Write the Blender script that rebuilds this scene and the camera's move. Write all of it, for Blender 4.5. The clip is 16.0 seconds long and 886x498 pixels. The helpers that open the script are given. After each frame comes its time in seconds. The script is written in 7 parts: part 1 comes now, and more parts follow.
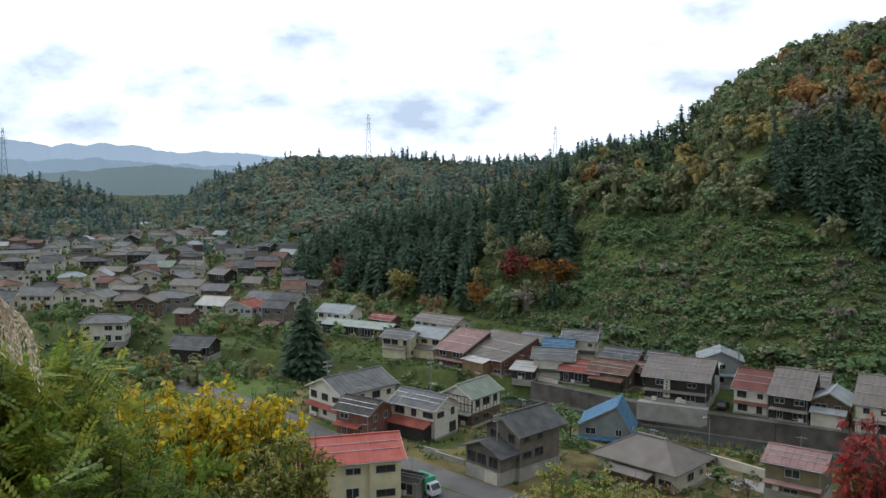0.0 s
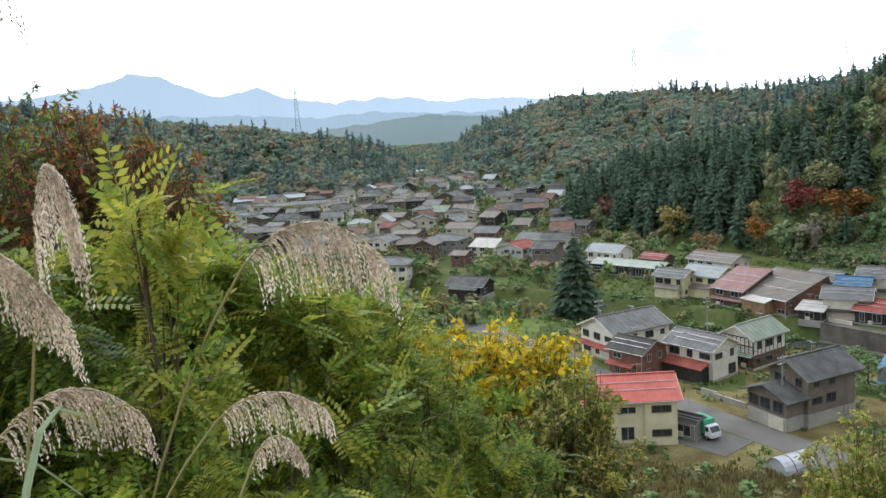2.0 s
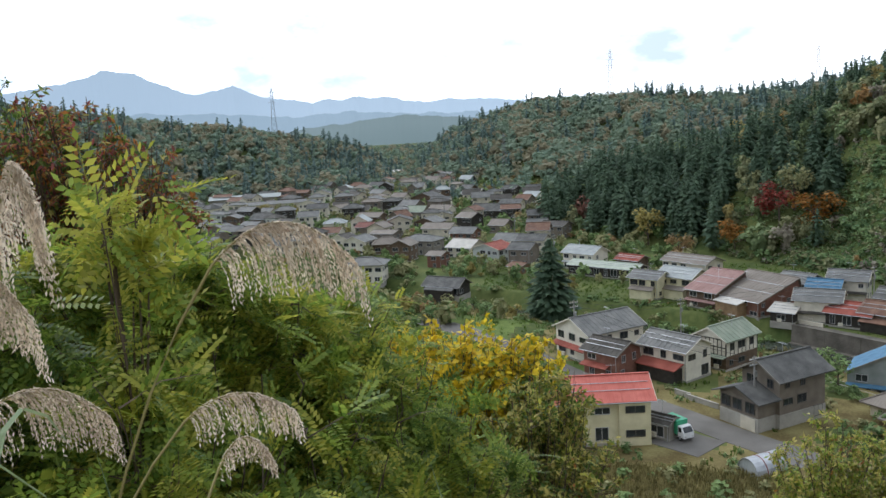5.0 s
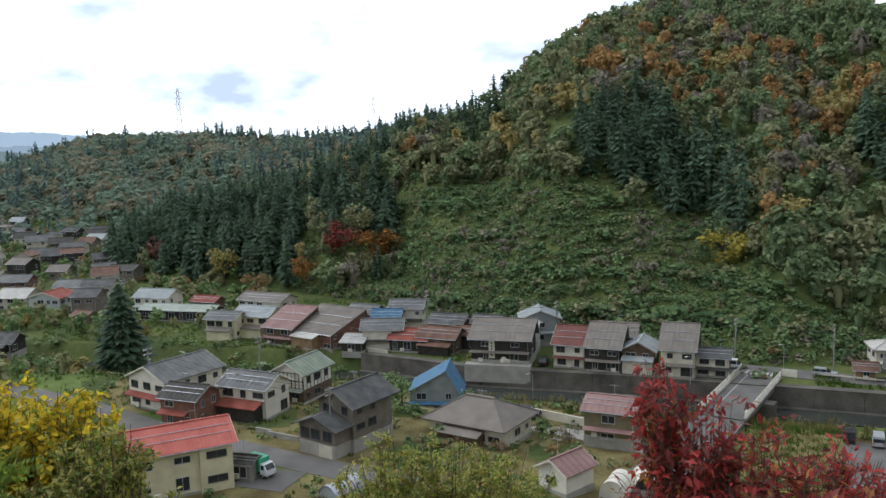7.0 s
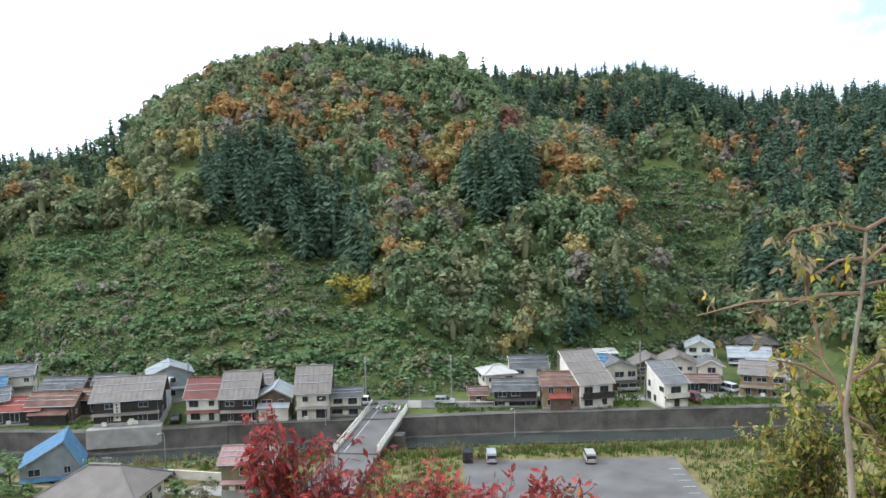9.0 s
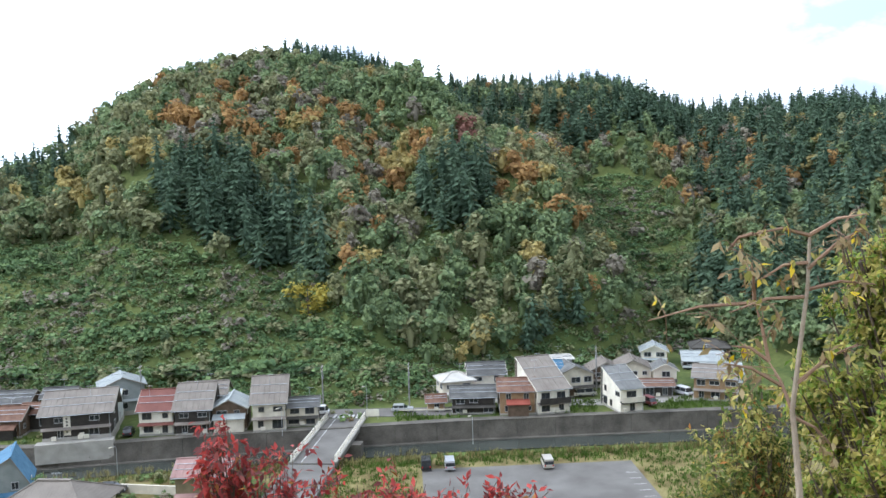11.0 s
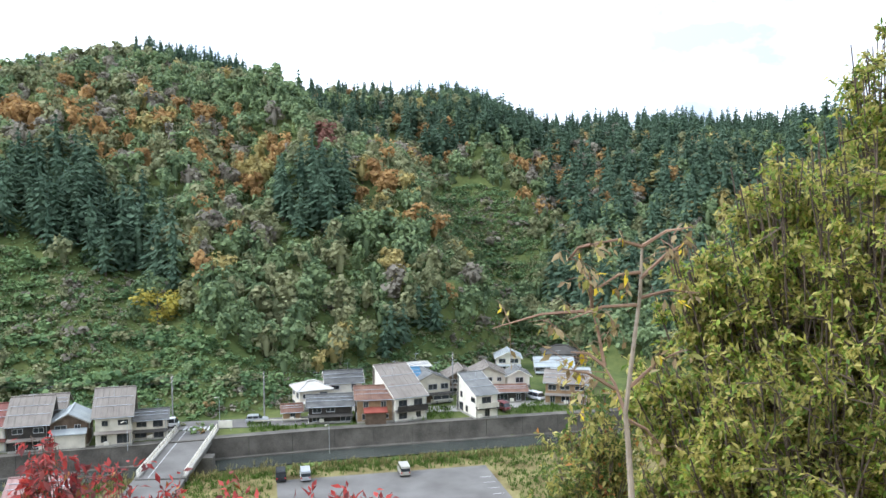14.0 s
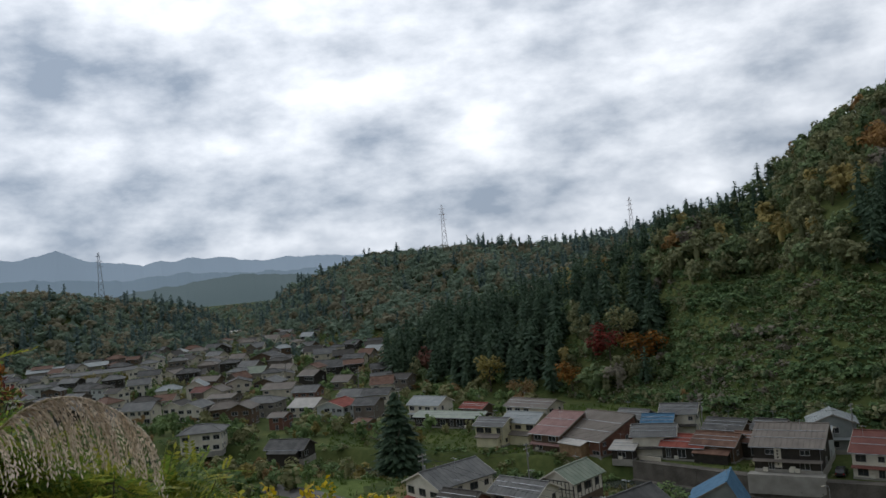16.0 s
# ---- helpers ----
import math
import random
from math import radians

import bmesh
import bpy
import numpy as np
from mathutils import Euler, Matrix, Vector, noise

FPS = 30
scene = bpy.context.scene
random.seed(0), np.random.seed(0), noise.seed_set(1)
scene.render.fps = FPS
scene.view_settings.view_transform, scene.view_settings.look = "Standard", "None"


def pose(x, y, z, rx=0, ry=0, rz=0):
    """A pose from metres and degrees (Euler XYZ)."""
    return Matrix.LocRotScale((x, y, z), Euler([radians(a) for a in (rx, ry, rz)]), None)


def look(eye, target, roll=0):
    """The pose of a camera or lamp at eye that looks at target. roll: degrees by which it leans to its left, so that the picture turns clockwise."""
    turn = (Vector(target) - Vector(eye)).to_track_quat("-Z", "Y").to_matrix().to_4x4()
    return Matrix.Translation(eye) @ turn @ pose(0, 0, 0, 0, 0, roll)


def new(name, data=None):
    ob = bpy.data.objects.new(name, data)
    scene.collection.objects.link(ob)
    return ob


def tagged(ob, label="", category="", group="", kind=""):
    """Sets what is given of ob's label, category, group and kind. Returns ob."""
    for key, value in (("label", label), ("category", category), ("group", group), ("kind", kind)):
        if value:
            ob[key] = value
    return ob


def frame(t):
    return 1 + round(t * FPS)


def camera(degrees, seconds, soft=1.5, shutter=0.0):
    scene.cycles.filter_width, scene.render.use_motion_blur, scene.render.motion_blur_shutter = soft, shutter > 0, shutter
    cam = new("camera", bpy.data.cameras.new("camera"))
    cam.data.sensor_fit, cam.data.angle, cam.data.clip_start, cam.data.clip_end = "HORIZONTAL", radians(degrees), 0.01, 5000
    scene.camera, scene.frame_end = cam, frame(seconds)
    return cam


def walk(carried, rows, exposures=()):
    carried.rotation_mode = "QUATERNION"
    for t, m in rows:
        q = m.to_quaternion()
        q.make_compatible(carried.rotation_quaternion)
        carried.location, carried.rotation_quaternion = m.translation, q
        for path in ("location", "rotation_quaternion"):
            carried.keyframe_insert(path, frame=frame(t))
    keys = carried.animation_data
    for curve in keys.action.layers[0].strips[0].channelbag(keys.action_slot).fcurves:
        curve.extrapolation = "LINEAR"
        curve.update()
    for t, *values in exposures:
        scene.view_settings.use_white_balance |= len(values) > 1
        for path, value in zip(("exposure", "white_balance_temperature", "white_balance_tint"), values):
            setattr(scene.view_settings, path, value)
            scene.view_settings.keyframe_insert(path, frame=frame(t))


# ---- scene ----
cam = camera(55.3, 16.0)

# ---- the camera's way: a person turning on the spot on a hillside ----
PATH = [
    (0, pose(0.000, 0.350, 46.0, 84.80, -0.00, -0.00)),
    (0.5, pose(-0.040, 0.348, 46.0, 82.75, 0.87, 6.56)),
    (1, pose(-0.046, 0.347, 46.0, 81.67, 1.71, 7.47)),
    (1.5, pose(-0.061, 0.345, 46.0, 81.35, 2.51, 10.03)),
    (2, pose(-0.106, 0.333, 46.0, 81.34, 3.89, 17.67)),
    (2.5, pose(-0.139, 0.321, 46.0, 81.12, 4.44, 23.40)),
    (3, pose(-0.161, 0.311, 46.0, 80.91, 4.83, 27.37)),
    (5.5, pose(-0.062, 0.344, 46.0, 81.69, 2.69, 10.28)),
    (6, pose(-0.020, 0.349, 46.0, 82.24, 2.14, 3.32)),
    (6.5, pose(0.028, 0.349, 46.0, 82.49, 1.76, -4.62)),
    (7, pose(0.073, 0.342, 46.0, 82.76, 1.59, -12.09)),
    (7.5, pose(0.119, 0.329, 46.0, 83.35, 1.51, -19.92)),
    (8, pose(0.155, 0.314, 46.0, 84.10, 1.34, -26.28)),
    (8.5, pose(0.185, 0.297, 46.0, 84.89, 1.36, -31.90)),
    (9, pose(0.210, 0.280, 46.0, 85.30, 1.31, -36.78)),
    (11.5, pose(0.226, 0.268, 46.0, 85.93, 1.36, -40.12)),
    (12, pose(0.229, 0.265, 46.0, 86.32, 1.19, -40.84)),
    (12.5, pose(0.233, 0.261, 46.0, 86.63, 1.28, -41.77)),
    (13, pose(0.240, 0.255, 46.0, 86.65, 0.91, -43.26)),
    (13.5, pose(0.250, 0.245, 46.0, 86.40, 0.34, -45.63)),
    (14, pose(0.265, 0.229, 46.0, 86.12, 0.24, -49.18)),
    (14.5, pose(0.275, 0.216, 46.0, 86.02, 0.19, -51.90)),
    (15, pose(0.277, 0.214, 46.0, 86.09, 0.14, -52.40)),
    (15.2, pose(0.259, 0.236, 46.0, 86.10, 0.61, -47.63)),
    (15.5, pose(0.176, 0.303, 46.0, 86.94, 2.37, -30.10)),
    (15.7, pose(0.092, 0.338, 46.0, 88.09, 3.31, -15.29)),
    (15.8, pose(0.057, 0.345, 46.0, 88.78, 4.25, -9.40)),
    (16, pose(-0.032, 0.349, 46.0, 90.86, 5.44, 5.25)),
]
walk(cam, PATH, exposures=[(0.0, -0.65, 5950, 10), (0.6, -0.33, 6000, 10), (1.5, 0.0, 6050, 10), (3.0, 0.05, 6100, 10), (5.5, -0.35, 6000, 10), (6.5, -0.5, 6000, 10), (7.5, -0.35, 5950, 10),
                           (8.5, 0.15, 5800, 10), (9.0, 0.4, 5750, 10), (11.5, 0.5, 5700, 10), (13.0, 0.55, 5700, 10), (14.5, 0.75, 5700, 10), (15.2, 0.65, 5700, 10), (15.5, 0.25, 5800, 10), (15.8, -0.75, 6000, 10), (16.0, -1.5, 6100, 10)])

# ---- sky and sun: bright broken overcast, the sun behind cloud up the valley ----
SUN_AZ, SUN_EL = -58.0, 42.0
world = bpy.data.worlds.new("overcast_sky")
scene.world = world
world.use_nodes = True
wt = world.node_tree
wt.nodes.clear()


def wnode(kind, **values):
    n = wt.nodes.new(kind)
    for k, v in values.items():
        n.inputs[k].default_value = v
    return n


sky = wt.nodes.new("ShaderNodeTexSky")
sky.sky_type = "NISHITA"
sky.sun_disc = False
sky.sun_elevation, sky.sun_rotation = radians(SUN_EL), radians(SUN_AZ)
coord = wt.nodes.new("ShaderNodeTexCoord")
flat = wt.nodes.new("ShaderNodeMapping")
flat.inputs["Scale"].default_value = (1.0, 1.0, 2.0)
puffs = wnode("ShaderNodeTexNoise", Scale=7.5, Detail=7.0, Roughness=0.55)
banks = wnode("ShaderNodeTexNoise", Scale=1.6, Detail=3.0, Roughness=0.5)
both = wnode("ShaderNodeMix")
both.data_type = "FLOAT"
both.inputs[0].default_value = 0.4
ramp = wt.nodes.new("ShaderNodeValToRGB")
ramp.color_ramp.elements[0].position, ramp.color_ramp.elements[0].color = 0.41, (7.6, 8.8, 10.4, 1)
ramp.color_ramp.elements[1].position, ramp.color_ramp.elements[1].color = 0.64, (25.0, 25.0, 25.0, 1)
mixed = wt.nodes.new("ShaderNodeMix")
mixed.data_type = "RGBA"
mixed.inputs[0].default_value = 0.93
back = wt.nodes.new("ShaderNodeBackground")
back.inputs["Strength"].default_value = 0.1
out = wt.nodes.new("ShaderNodeOutputWorld")
wt.links.new(coord.outputs["Generated"], flat.inputs["Vector"])
wt.links.new(flat.outputs["Vector"], puffs.inputs["Vector"])
wt.links.new(flat.outputs["Vector"], banks.inputs["Vector"])
wt.links.new(puffs.outputs["Fac"], both.inputs[2])
wt.links.new(banks.outputs["Fac"], both.inputs[3])
wt.links.new(both.outputs[0], ramp.inputs["Fac"])
wt.links.new(sky.outputs["Color"], mixed.inputs[6])
# the cloud is brightest round the hidden sun
toward = wt.nodes.new("ShaderNodeVectorMath")
toward.operation = "DOT_PRODUCT"
toward.inputs[1].default_value = (math.sin(radians(-34)) * 0.86, math.cos(radians(-34)) * 0.86, 0.5)
spread = wnode("ShaderNodeMapRange")
for k_, v_ in ((1, -0.5), (2, 1.0), (3, 0.62), (4, 1.4)):
    spread.inputs[k_].default_value = v_
bright = wt.nodes.new("ShaderNodeVectorMath")
bright.operation = "SCALE"
wt.links.new(coord.outputs["Generated"], toward.inputs[0])
wt.links.new(toward.outputs["Value"], spread.inputs[0])
wt.links.new(ramp.outputs["Color"], bright.inputs[0])
wt.links.new(spread.outputs[0], bright.inputs["Scale"])
wt.links.new(bright.outputs["Vector"], mixed.inputs[7])
wt.links.new(mixed.outputs[2], back.inputs["Color"])
wt.links.new(back.outputs["Background"], out.inputs["Surface"])

sun = new("sun", bpy.data.lights.new("sun", "SUN"))
sun.data.energy, sun.data.angle, sun.data.color = 1.5, radians(14), (1.0, 0.96, 0.9)
_a, _e = radians(SUN_AZ), radians(SUN_EL)
sun.matrix_world = look((300 * math.sin(_a) * math.cos(_e), 300 * math.cos(_a) * math.cos(_e), 300 * math.sin(_e)), (0, 0, 0))


# ---- materials ----
def surface(name, low, high, rough=0.8, scale=2.0, fine=20.0, bump=0.3, metal=0.0, space="Object", island=0.0, seams=None, grime=0.25, spec=0.5, translucent=0.0):
    """Two colours mixed by noise at two scales, with grain in the relief. seams: (spacing in m, axis) for standing seams or boards."""
    m = bpy.data.materials.new(name)
    m.use_nodes = True
    t = m.node_tree
    N, K = t.nodes, t.links.new
    b = N["Principled BSDF"]
    if space == "World":
        src = N.new("ShaderNodeNewGeometry").outputs["Position"]
    else:
        src = N.new("ShaderNodeTexCoord").outputs["Object"]
    big = N.new("ShaderNodeTexNoise")
    big.inputs["Scale"].default_value, big.inputs["Detail"].default_value = 1.0 / scale, 4.0
    small = N.new("ShaderNodeTexNoise")
    small.inputs["Scale"].default_value, small.inputs["Detail"].default_value = fine, 3.0
    K(src, big.inputs["Vector"])
    K(src, small.inputs["Vector"])
    add = N.new("ShaderNodeMath")
    add.operation = "MULTIPLY_ADD"
    K(small.outputs["Fac"], add.inputs[0])
    add.inputs[1].default_value = grime
    K(big.outputs["Fac"], add.inputs[2])
    value = add.outputs[0]
    if island:
        geo = N.new("ShaderNodeNewGeometry")
        more = N.new("ShaderNodeMath")
        more.operation = "MULTIPLY_ADD"
        K(geo.outputs["Random Per Island"], more.inputs[0])
        more.inputs[1].default_value = island
        K(value, more.inputs[2])
        less = N.new("ShaderNodeMath")
        less.operation = "SUBTRACT"
        K(more.outputs[0], less.inputs[0])
        less.inputs[1].default_value = island / 2
        value = less.outputs[0]
    r = N.new("ShaderNodeValToRGB")
    r.color_ramp.elements[0].position, r.color_ramp.elements[0].color = 0.38 + grime / 2 - 0.08, (*low, 1)
    r.color_ramp.elements[1].position, r.color_ramp.elements[1].color = 0.62 + grime / 2 + 0.08, (*high, 1)
    K(value, r.inputs["Fac"])
    K(r.outputs["Color"], b.inputs["Base Color"])
    b.inputs["Roughness"].default_value, b.inputs["Metallic"].default_value = rough, metal
    b.inputs["Specular IOR Level"].default_value = spec
    bp = N.new("ShaderNodeBump")
    bp.inputs["Strength"].default_value = bump
    bp.inputs["Distance"].default_value = 0.03
    relief = small.outputs["Fac"]
    if seams:
        wave = N.new("ShaderNodeTexWave")
        wave.bands_direction = seams[1]
        wave.wave_profile = "SAW" if len(seams) > 2 else "SIN"
        wave.inputs["Scale"].default_value = 0.314 / seams[0]
        K(src, wave.inputs["Vector"])
        mx = N.new("ShaderNodeMath")
        mx.operation = "POWER"
        K(wave.outputs["Fac"], mx.inputs[0])
        mx.inputs[1].default_value = 6.0
        sm = N.new("ShaderNodeMath")
        sm.operation = "MULTIPLY_ADD"
        K(mx.outputs[0], sm.inputs[0])
        sm.inputs[1].default_value = 2.0
        K(small.outputs["Fac"], sm.inputs[2])
        relief = sm.outputs[0]
    K(relief, bp.inputs["Height"])
    K(bp.outputs["Normal"], b.inputs["Normal"])
    if translucent:
        tl = N.new("ShaderNodeBsdfTranslucent")
        K(r.outputs["Color"], tl.inputs["Color"])
        ms = N.new("ShaderNodeMixShader")
        ms.inputs[0].default_value = translucent
        K(b.outputs[0], ms.inputs[1])
        K(tl.outputs[0], ms.inputs[2])
        K(ms.outputs[0], N["Material Output"].inputs["Surface"])
    return m


def leafy(name, low, high, scale=9.0, fine=0.9, island=0.5, translucent=0.35, rough=0.6):
    return surface(name, low, high, rough, scale, fine, 0.0, space="World", island=island, spec=0.08, translucent=translucent)


GROUND = surface("meadow and scrub", (0.045, 0.068, 0.02), (0.115, 0.13, 0.042), 0.95, 14.0, 0.8, 0.6, space="World", grime=0.5, spec=0.1)
DRY = surface("dry autumn grass", (0.10, 0.075, 0.03), (0.22, 0.19, 0.08), 0.95, 4.0, 3.0, 0.6, space="World", grime=0.5, spec=0.1)
LAWN = surface("green weeds", (0.05, 0.08, 0.02), (0.14, 0.18, 0.05), 0.95, 5.0, 3.0, 0.6, space="World", grime=0.5, spec=0.1)
ASPHALT = surface("worn asphalt", (0.108, 0.099, 0.088), (0.168, 0.157, 0.142), 0.9, 5.0, 14.0, 0.2, space="World", spec=0.2)
CONCRETE = surface("weathered concrete", (0.055, 0.048, 0.038), (0.140, 0.124, 0.100), 0.9, 3.0, 4.0, 0.3, space="World", grime=0.4)
PALE_CONCRETE = surface("pale concrete", (0.250, 0.235, 0.202), (0.374, 0.350, 0.304), 0.9, 2.0, 6.0, 0.2, space="World")
WATER = surface("shallow river water", (0.03, 0.035, 0.03), (0.06, 0.065, 0.055), 0.12, 6.0, 1.2, 0.4, space="World")
WHITE_LINE = surface("worn white road paint", (0.30, 0.29, 0.27), (0.48, 0.47, 0.44), 0.8, 1.0, 10.0, 0.1, space="World")
METAL = surface("galvanised steel", (0.32, 0.33, 0.34), (0.48, 0.49, 0.5), 0.45, 1.0, 20.0, 0.05, 0.7)
POLE = surface("grey concrete pole", (0.18, 0.17, 0.16), (0.28, 0.27, 0.26), 0.85, 2.0, 10.0, 0.1)
GLASS = surface("dark window glass", (0.015, 0.018, 0.02), (0.05, 0.055, 0.06), 0.08, 1.5, 3.0, 0.0)
FRAME = surface("aluminium window frame", (0.35, 0.34, 0.33), (0.5, 0.49, 0.48), 0.5, 1.0, 20.0, 0.0)
DARK_FRAME = surface("bronze window frame", (0.06, 0.05, 0.045), (0.1, 0.09, 0.08), 0.5, 1.0, 20.0, 0.0)
WALLS = {
    "cream": surface("cream render", (0.530, 0.480, 0.302), (0.679, 0.620, 0.410), 0.9, 1.5, 8.0, 0.15),
    "white": surface("white render", (0.566, 0.525, 0.430), (0.722, 0.671, 0.556), 0.9, 1.5, 8.0, 0.15),
    "offwhite": surface("off-white mortar", (0.466, 0.420, 0.329), (0.636, 0.580, 0.463), 0.9, 1.5, 8.0, 0.2),
    "grey": surface("grey mortar", (0.170, 0.152, 0.128), (0.271, 0.248, 0.206), 0.9, 1.5, 8.0, 0.2),
    "taupe": surface("grey-brown render", (0.136, 0.112, 0.089), (0.204, 0.172, 0.135), 0.9, 1.5, 8.0, 0.2),
    "brown": surface("brown board cladding", (0.076, 0.048, 0.028), (0.144, 0.096, 0.061), 0.85, 1.0, 8.0, 0.3, seams=(0.25, "Z")),
    "brick": surface("red-brown panels", (0.136, 0.060, 0.039), (0.220, 0.104, 0.071), 0.85, 1.0, 8.0, 0.3, seams=(0.2, "Z")),
    "dark": surface("dark stained boards", (0.015, 0.012, 0.009), (0.042, 0.034, 0.026), 0.8, 1.0, 8.0, 0.3, seams=(0.25, "X")),
    "timber": surface("weathered tan timber", (0.187, 0.112, 0.053), (0.305, 0.200, 0.107), 0.85, 1.0, 8.0, 0.3, seams=(0.3, "X")),
    "olive": surface("olive mortar", (0.136, 0.112, 0.061), (0.212, 0.176, 0.100), 0.9, 1.5, 8.0, 0.2),
    "paleblue": surface("pale blue siding", (0.390, 0.416, 0.399), (0.509, 0.520, 0.484), 0.85, 1.5, 8.0, 0.2, seams=(0.25, "Z")),
    "bluegrey": surface("blue-grey siding", (0.187, 0.208, 0.199), (0.271, 0.288, 0.271), 0.85, 1.5, 8.0, 0.2, seams=(0.25, "Z")),
}
ROOFS = {
    "coral": surface("faded coral sheet roof", (0.382, 0.094, 0.070), (0.503, 0.151, 0.116), 0.75, 2.0, 5.0, 0.4, spec=0.25, seams=(0.5, "X")),
    "red": surface("dull red sheet roof", (0.183, 0.043, 0.028), (0.275, 0.079, 0.054), 0.75, 2.0, 5.0, 0.4, spec=0.25, seams=(0.45, "X")),
    "maroon": surface("maroon tile roof", (0.122, 0.047, 0.036), (0.191, 0.079, 0.061), 0.75, 2.0, 5.0, 0.5, spec=0.25, seams=(0.3, "Y")),
    "grey": surface("grey sheet roof", (0.114, 0.115, 0.109), (0.191, 0.187, 0.173), 0.75, 2.0, 5.0, 0.4, spec=0.25, seams=(0.45, "X")),
    "tile": surface("dark grey tile roof", (0.057, 0.056, 0.053), (0.129, 0.126, 0.116), 0.75, 2.0, 4.0, 0.7, spec=0.25, seams=(0.3, "Y")),
    "black": surface("dark slate sheet roof", (0.046, 0.042, 0.036), (0.084, 0.076, 0.064), 0.75, 2.0, 5.0, 0.4, spec=0.25, seams=(0.45, "X")),
    "taupe": surface("grey-brown sheet roof", (0.155, 0.132, 0.109), (0.214, 0.186, 0.155), 0.75, 2.5, 5.0, 0.4, spec=0.25, seams=(0.45, "X")),
    "rust": surface("rusted brown sheet roof", (0.107, 0.054, 0.036), (0.198, 0.115, 0.077), 0.75, 1.5, 4.0, 0.4, spec=0.25, seams=(0.45, "X")),
    "mint": surface("pale mint sheet roof", (0.305, 0.346, 0.276), (0.412, 0.439, 0.359), 0.75, 2.0, 5.0, 0.4, spec=0.25, seams=(0.45, "X")),
    "green": surface("grey-green sheet roof", (0.183, 0.216, 0.160), (0.260, 0.288, 0.218), 0.75, 2.0, 5.0, 0.4, spec=0.25, seams=(0.45, "X")),
    "lightblue": surface("pale blue-grey sheet roof", (0.260, 0.281, 0.276), (0.351, 0.367, 0.352), 0.75, 2.0, 5.0, 0.4, spec=0.25, seams=(0.45, "X")),
    "blue": surface("faded blue sheet", (0.050, 0.125, 0.205), (0.092, 0.190, 0.280), 0.75, 1.0, 5.0, 0.5, spec=0.25),
    "white": surface("bleached white sheet roof", (0.382, 0.360, 0.320), (0.503, 0.475, 0.423), 0.75, 2.0, 5.0, 0.3, spec=0.25, seams=(0.5, "X")),
    "pink": surface("faded pink-brown sheet roof", (0.235, 0.135, 0.118), (0.320, 0.200, 0.175), 0.75, 2.0, 5.0, 0.4, spec=0.25, seams=(0.45, "X")),
}
BARK = surface("grey-brown bark", (0.07, 0.055, 0.04), (0.15, 0.12, 0.09), 0.95, 0.5, 12.0, 0.6)


# ---- building blocks ----
def part(name, bm, material, parent, label=""):
    me = bpy.data.meshes.new(name)
    bm.to_mesh(me)
    bm.free()
    for m in (material if isinstance(material, (list, tuple)) else [material]):
        me.materials.append(m)
    ob = new(name, me)
    ob.parent = parent
    return tagged(ob, label) if label else ob


def shared(name, me, parent, m=None):
    ob = new(name, me)
    ob.parent = parent
    if m is not None:
        ob.matrix_basis = m
    return ob


def root(name, x, y, z, yaw, label, category, group=""):
    ob = new(name)
    ob.empty_display_size = 0.5
    ob.matrix_basis = pose(x, y, z, 0, 0, yaw)
    return tagged(ob, label, category, group)


def box(bm, x0, y0, z0, x1, y1, z1, bevel=0.0):
    r = bmesh.ops.create_cube(bm, size=1)
    vs = r["verts"]
    bmesh.ops.scale(bm, vec=(x1 - x0, y1 - y0, z1 - z0), verts=vs)
    bmesh.ops.translate(bm, vec=((x0 + x1) / 2, (y0 + y1) / 2, (z0 + z1) / 2), verts=vs)
    if bevel:
        bmesh.ops.bevel(bm, geom=list({e for v in vs for e in v.link_edges}), offset=bevel, segments=1, affect="EDGES")
    return vs


def prism(bm, profile, a, b, axis="x"):
    """A closed profile of (across, up) points drawn out from a to b along x or y."""
    n = len(profile)
    put = (lambda s, p: (s, p[0], p[1])) if axis == "x" else (lambda s, p: (p[0], s, p[1]))
    ring = [[bm.verts.new(put(s, p)) for p in profile] for s in (a, b)]
    fs = [bm.faces.new(ring[0]), bm.faces.new(ring[1][::-1])]
    for i in range(n):
        fs.append(bm.faces.new((ring[0][i], ring[1][i], ring[1][(i + 1) % n], ring[0][(i + 1) % n])))
    bmesh.ops.recalc_face_normals(bm, faces=fs)


def tube(bm, pts, radii, sides=6):
    """A tapered tube through points."""
    rings = []
    for i, (p, r) in enumerate(zip(pts, radii)):
        d = (pts[min(i + 1, len(pts) - 1)] - pts[max(i - 1, 0)]).normalized()
        u = d.cross(Vector((0.3, 0.1, 1)) if abs(d.z) < 0.9 else Vector((1, 0.2, 0))).normalized()
        v = d.cross(u)
        rings.append([bm.verts.new(p + (u * math.cos(k * 2 * math.pi / sides) + v * math.sin(k * 2 * math.pi / sides)) * r) for k in range(sides)])
    for a, b in zip(rings, rings[1:]):
        for k in range(sides):
            bm.faces.new((a[k], a[(k + 1) % sides], b[(k + 1) % sides], b[k]))
    bm.faces.new(rings[-1])


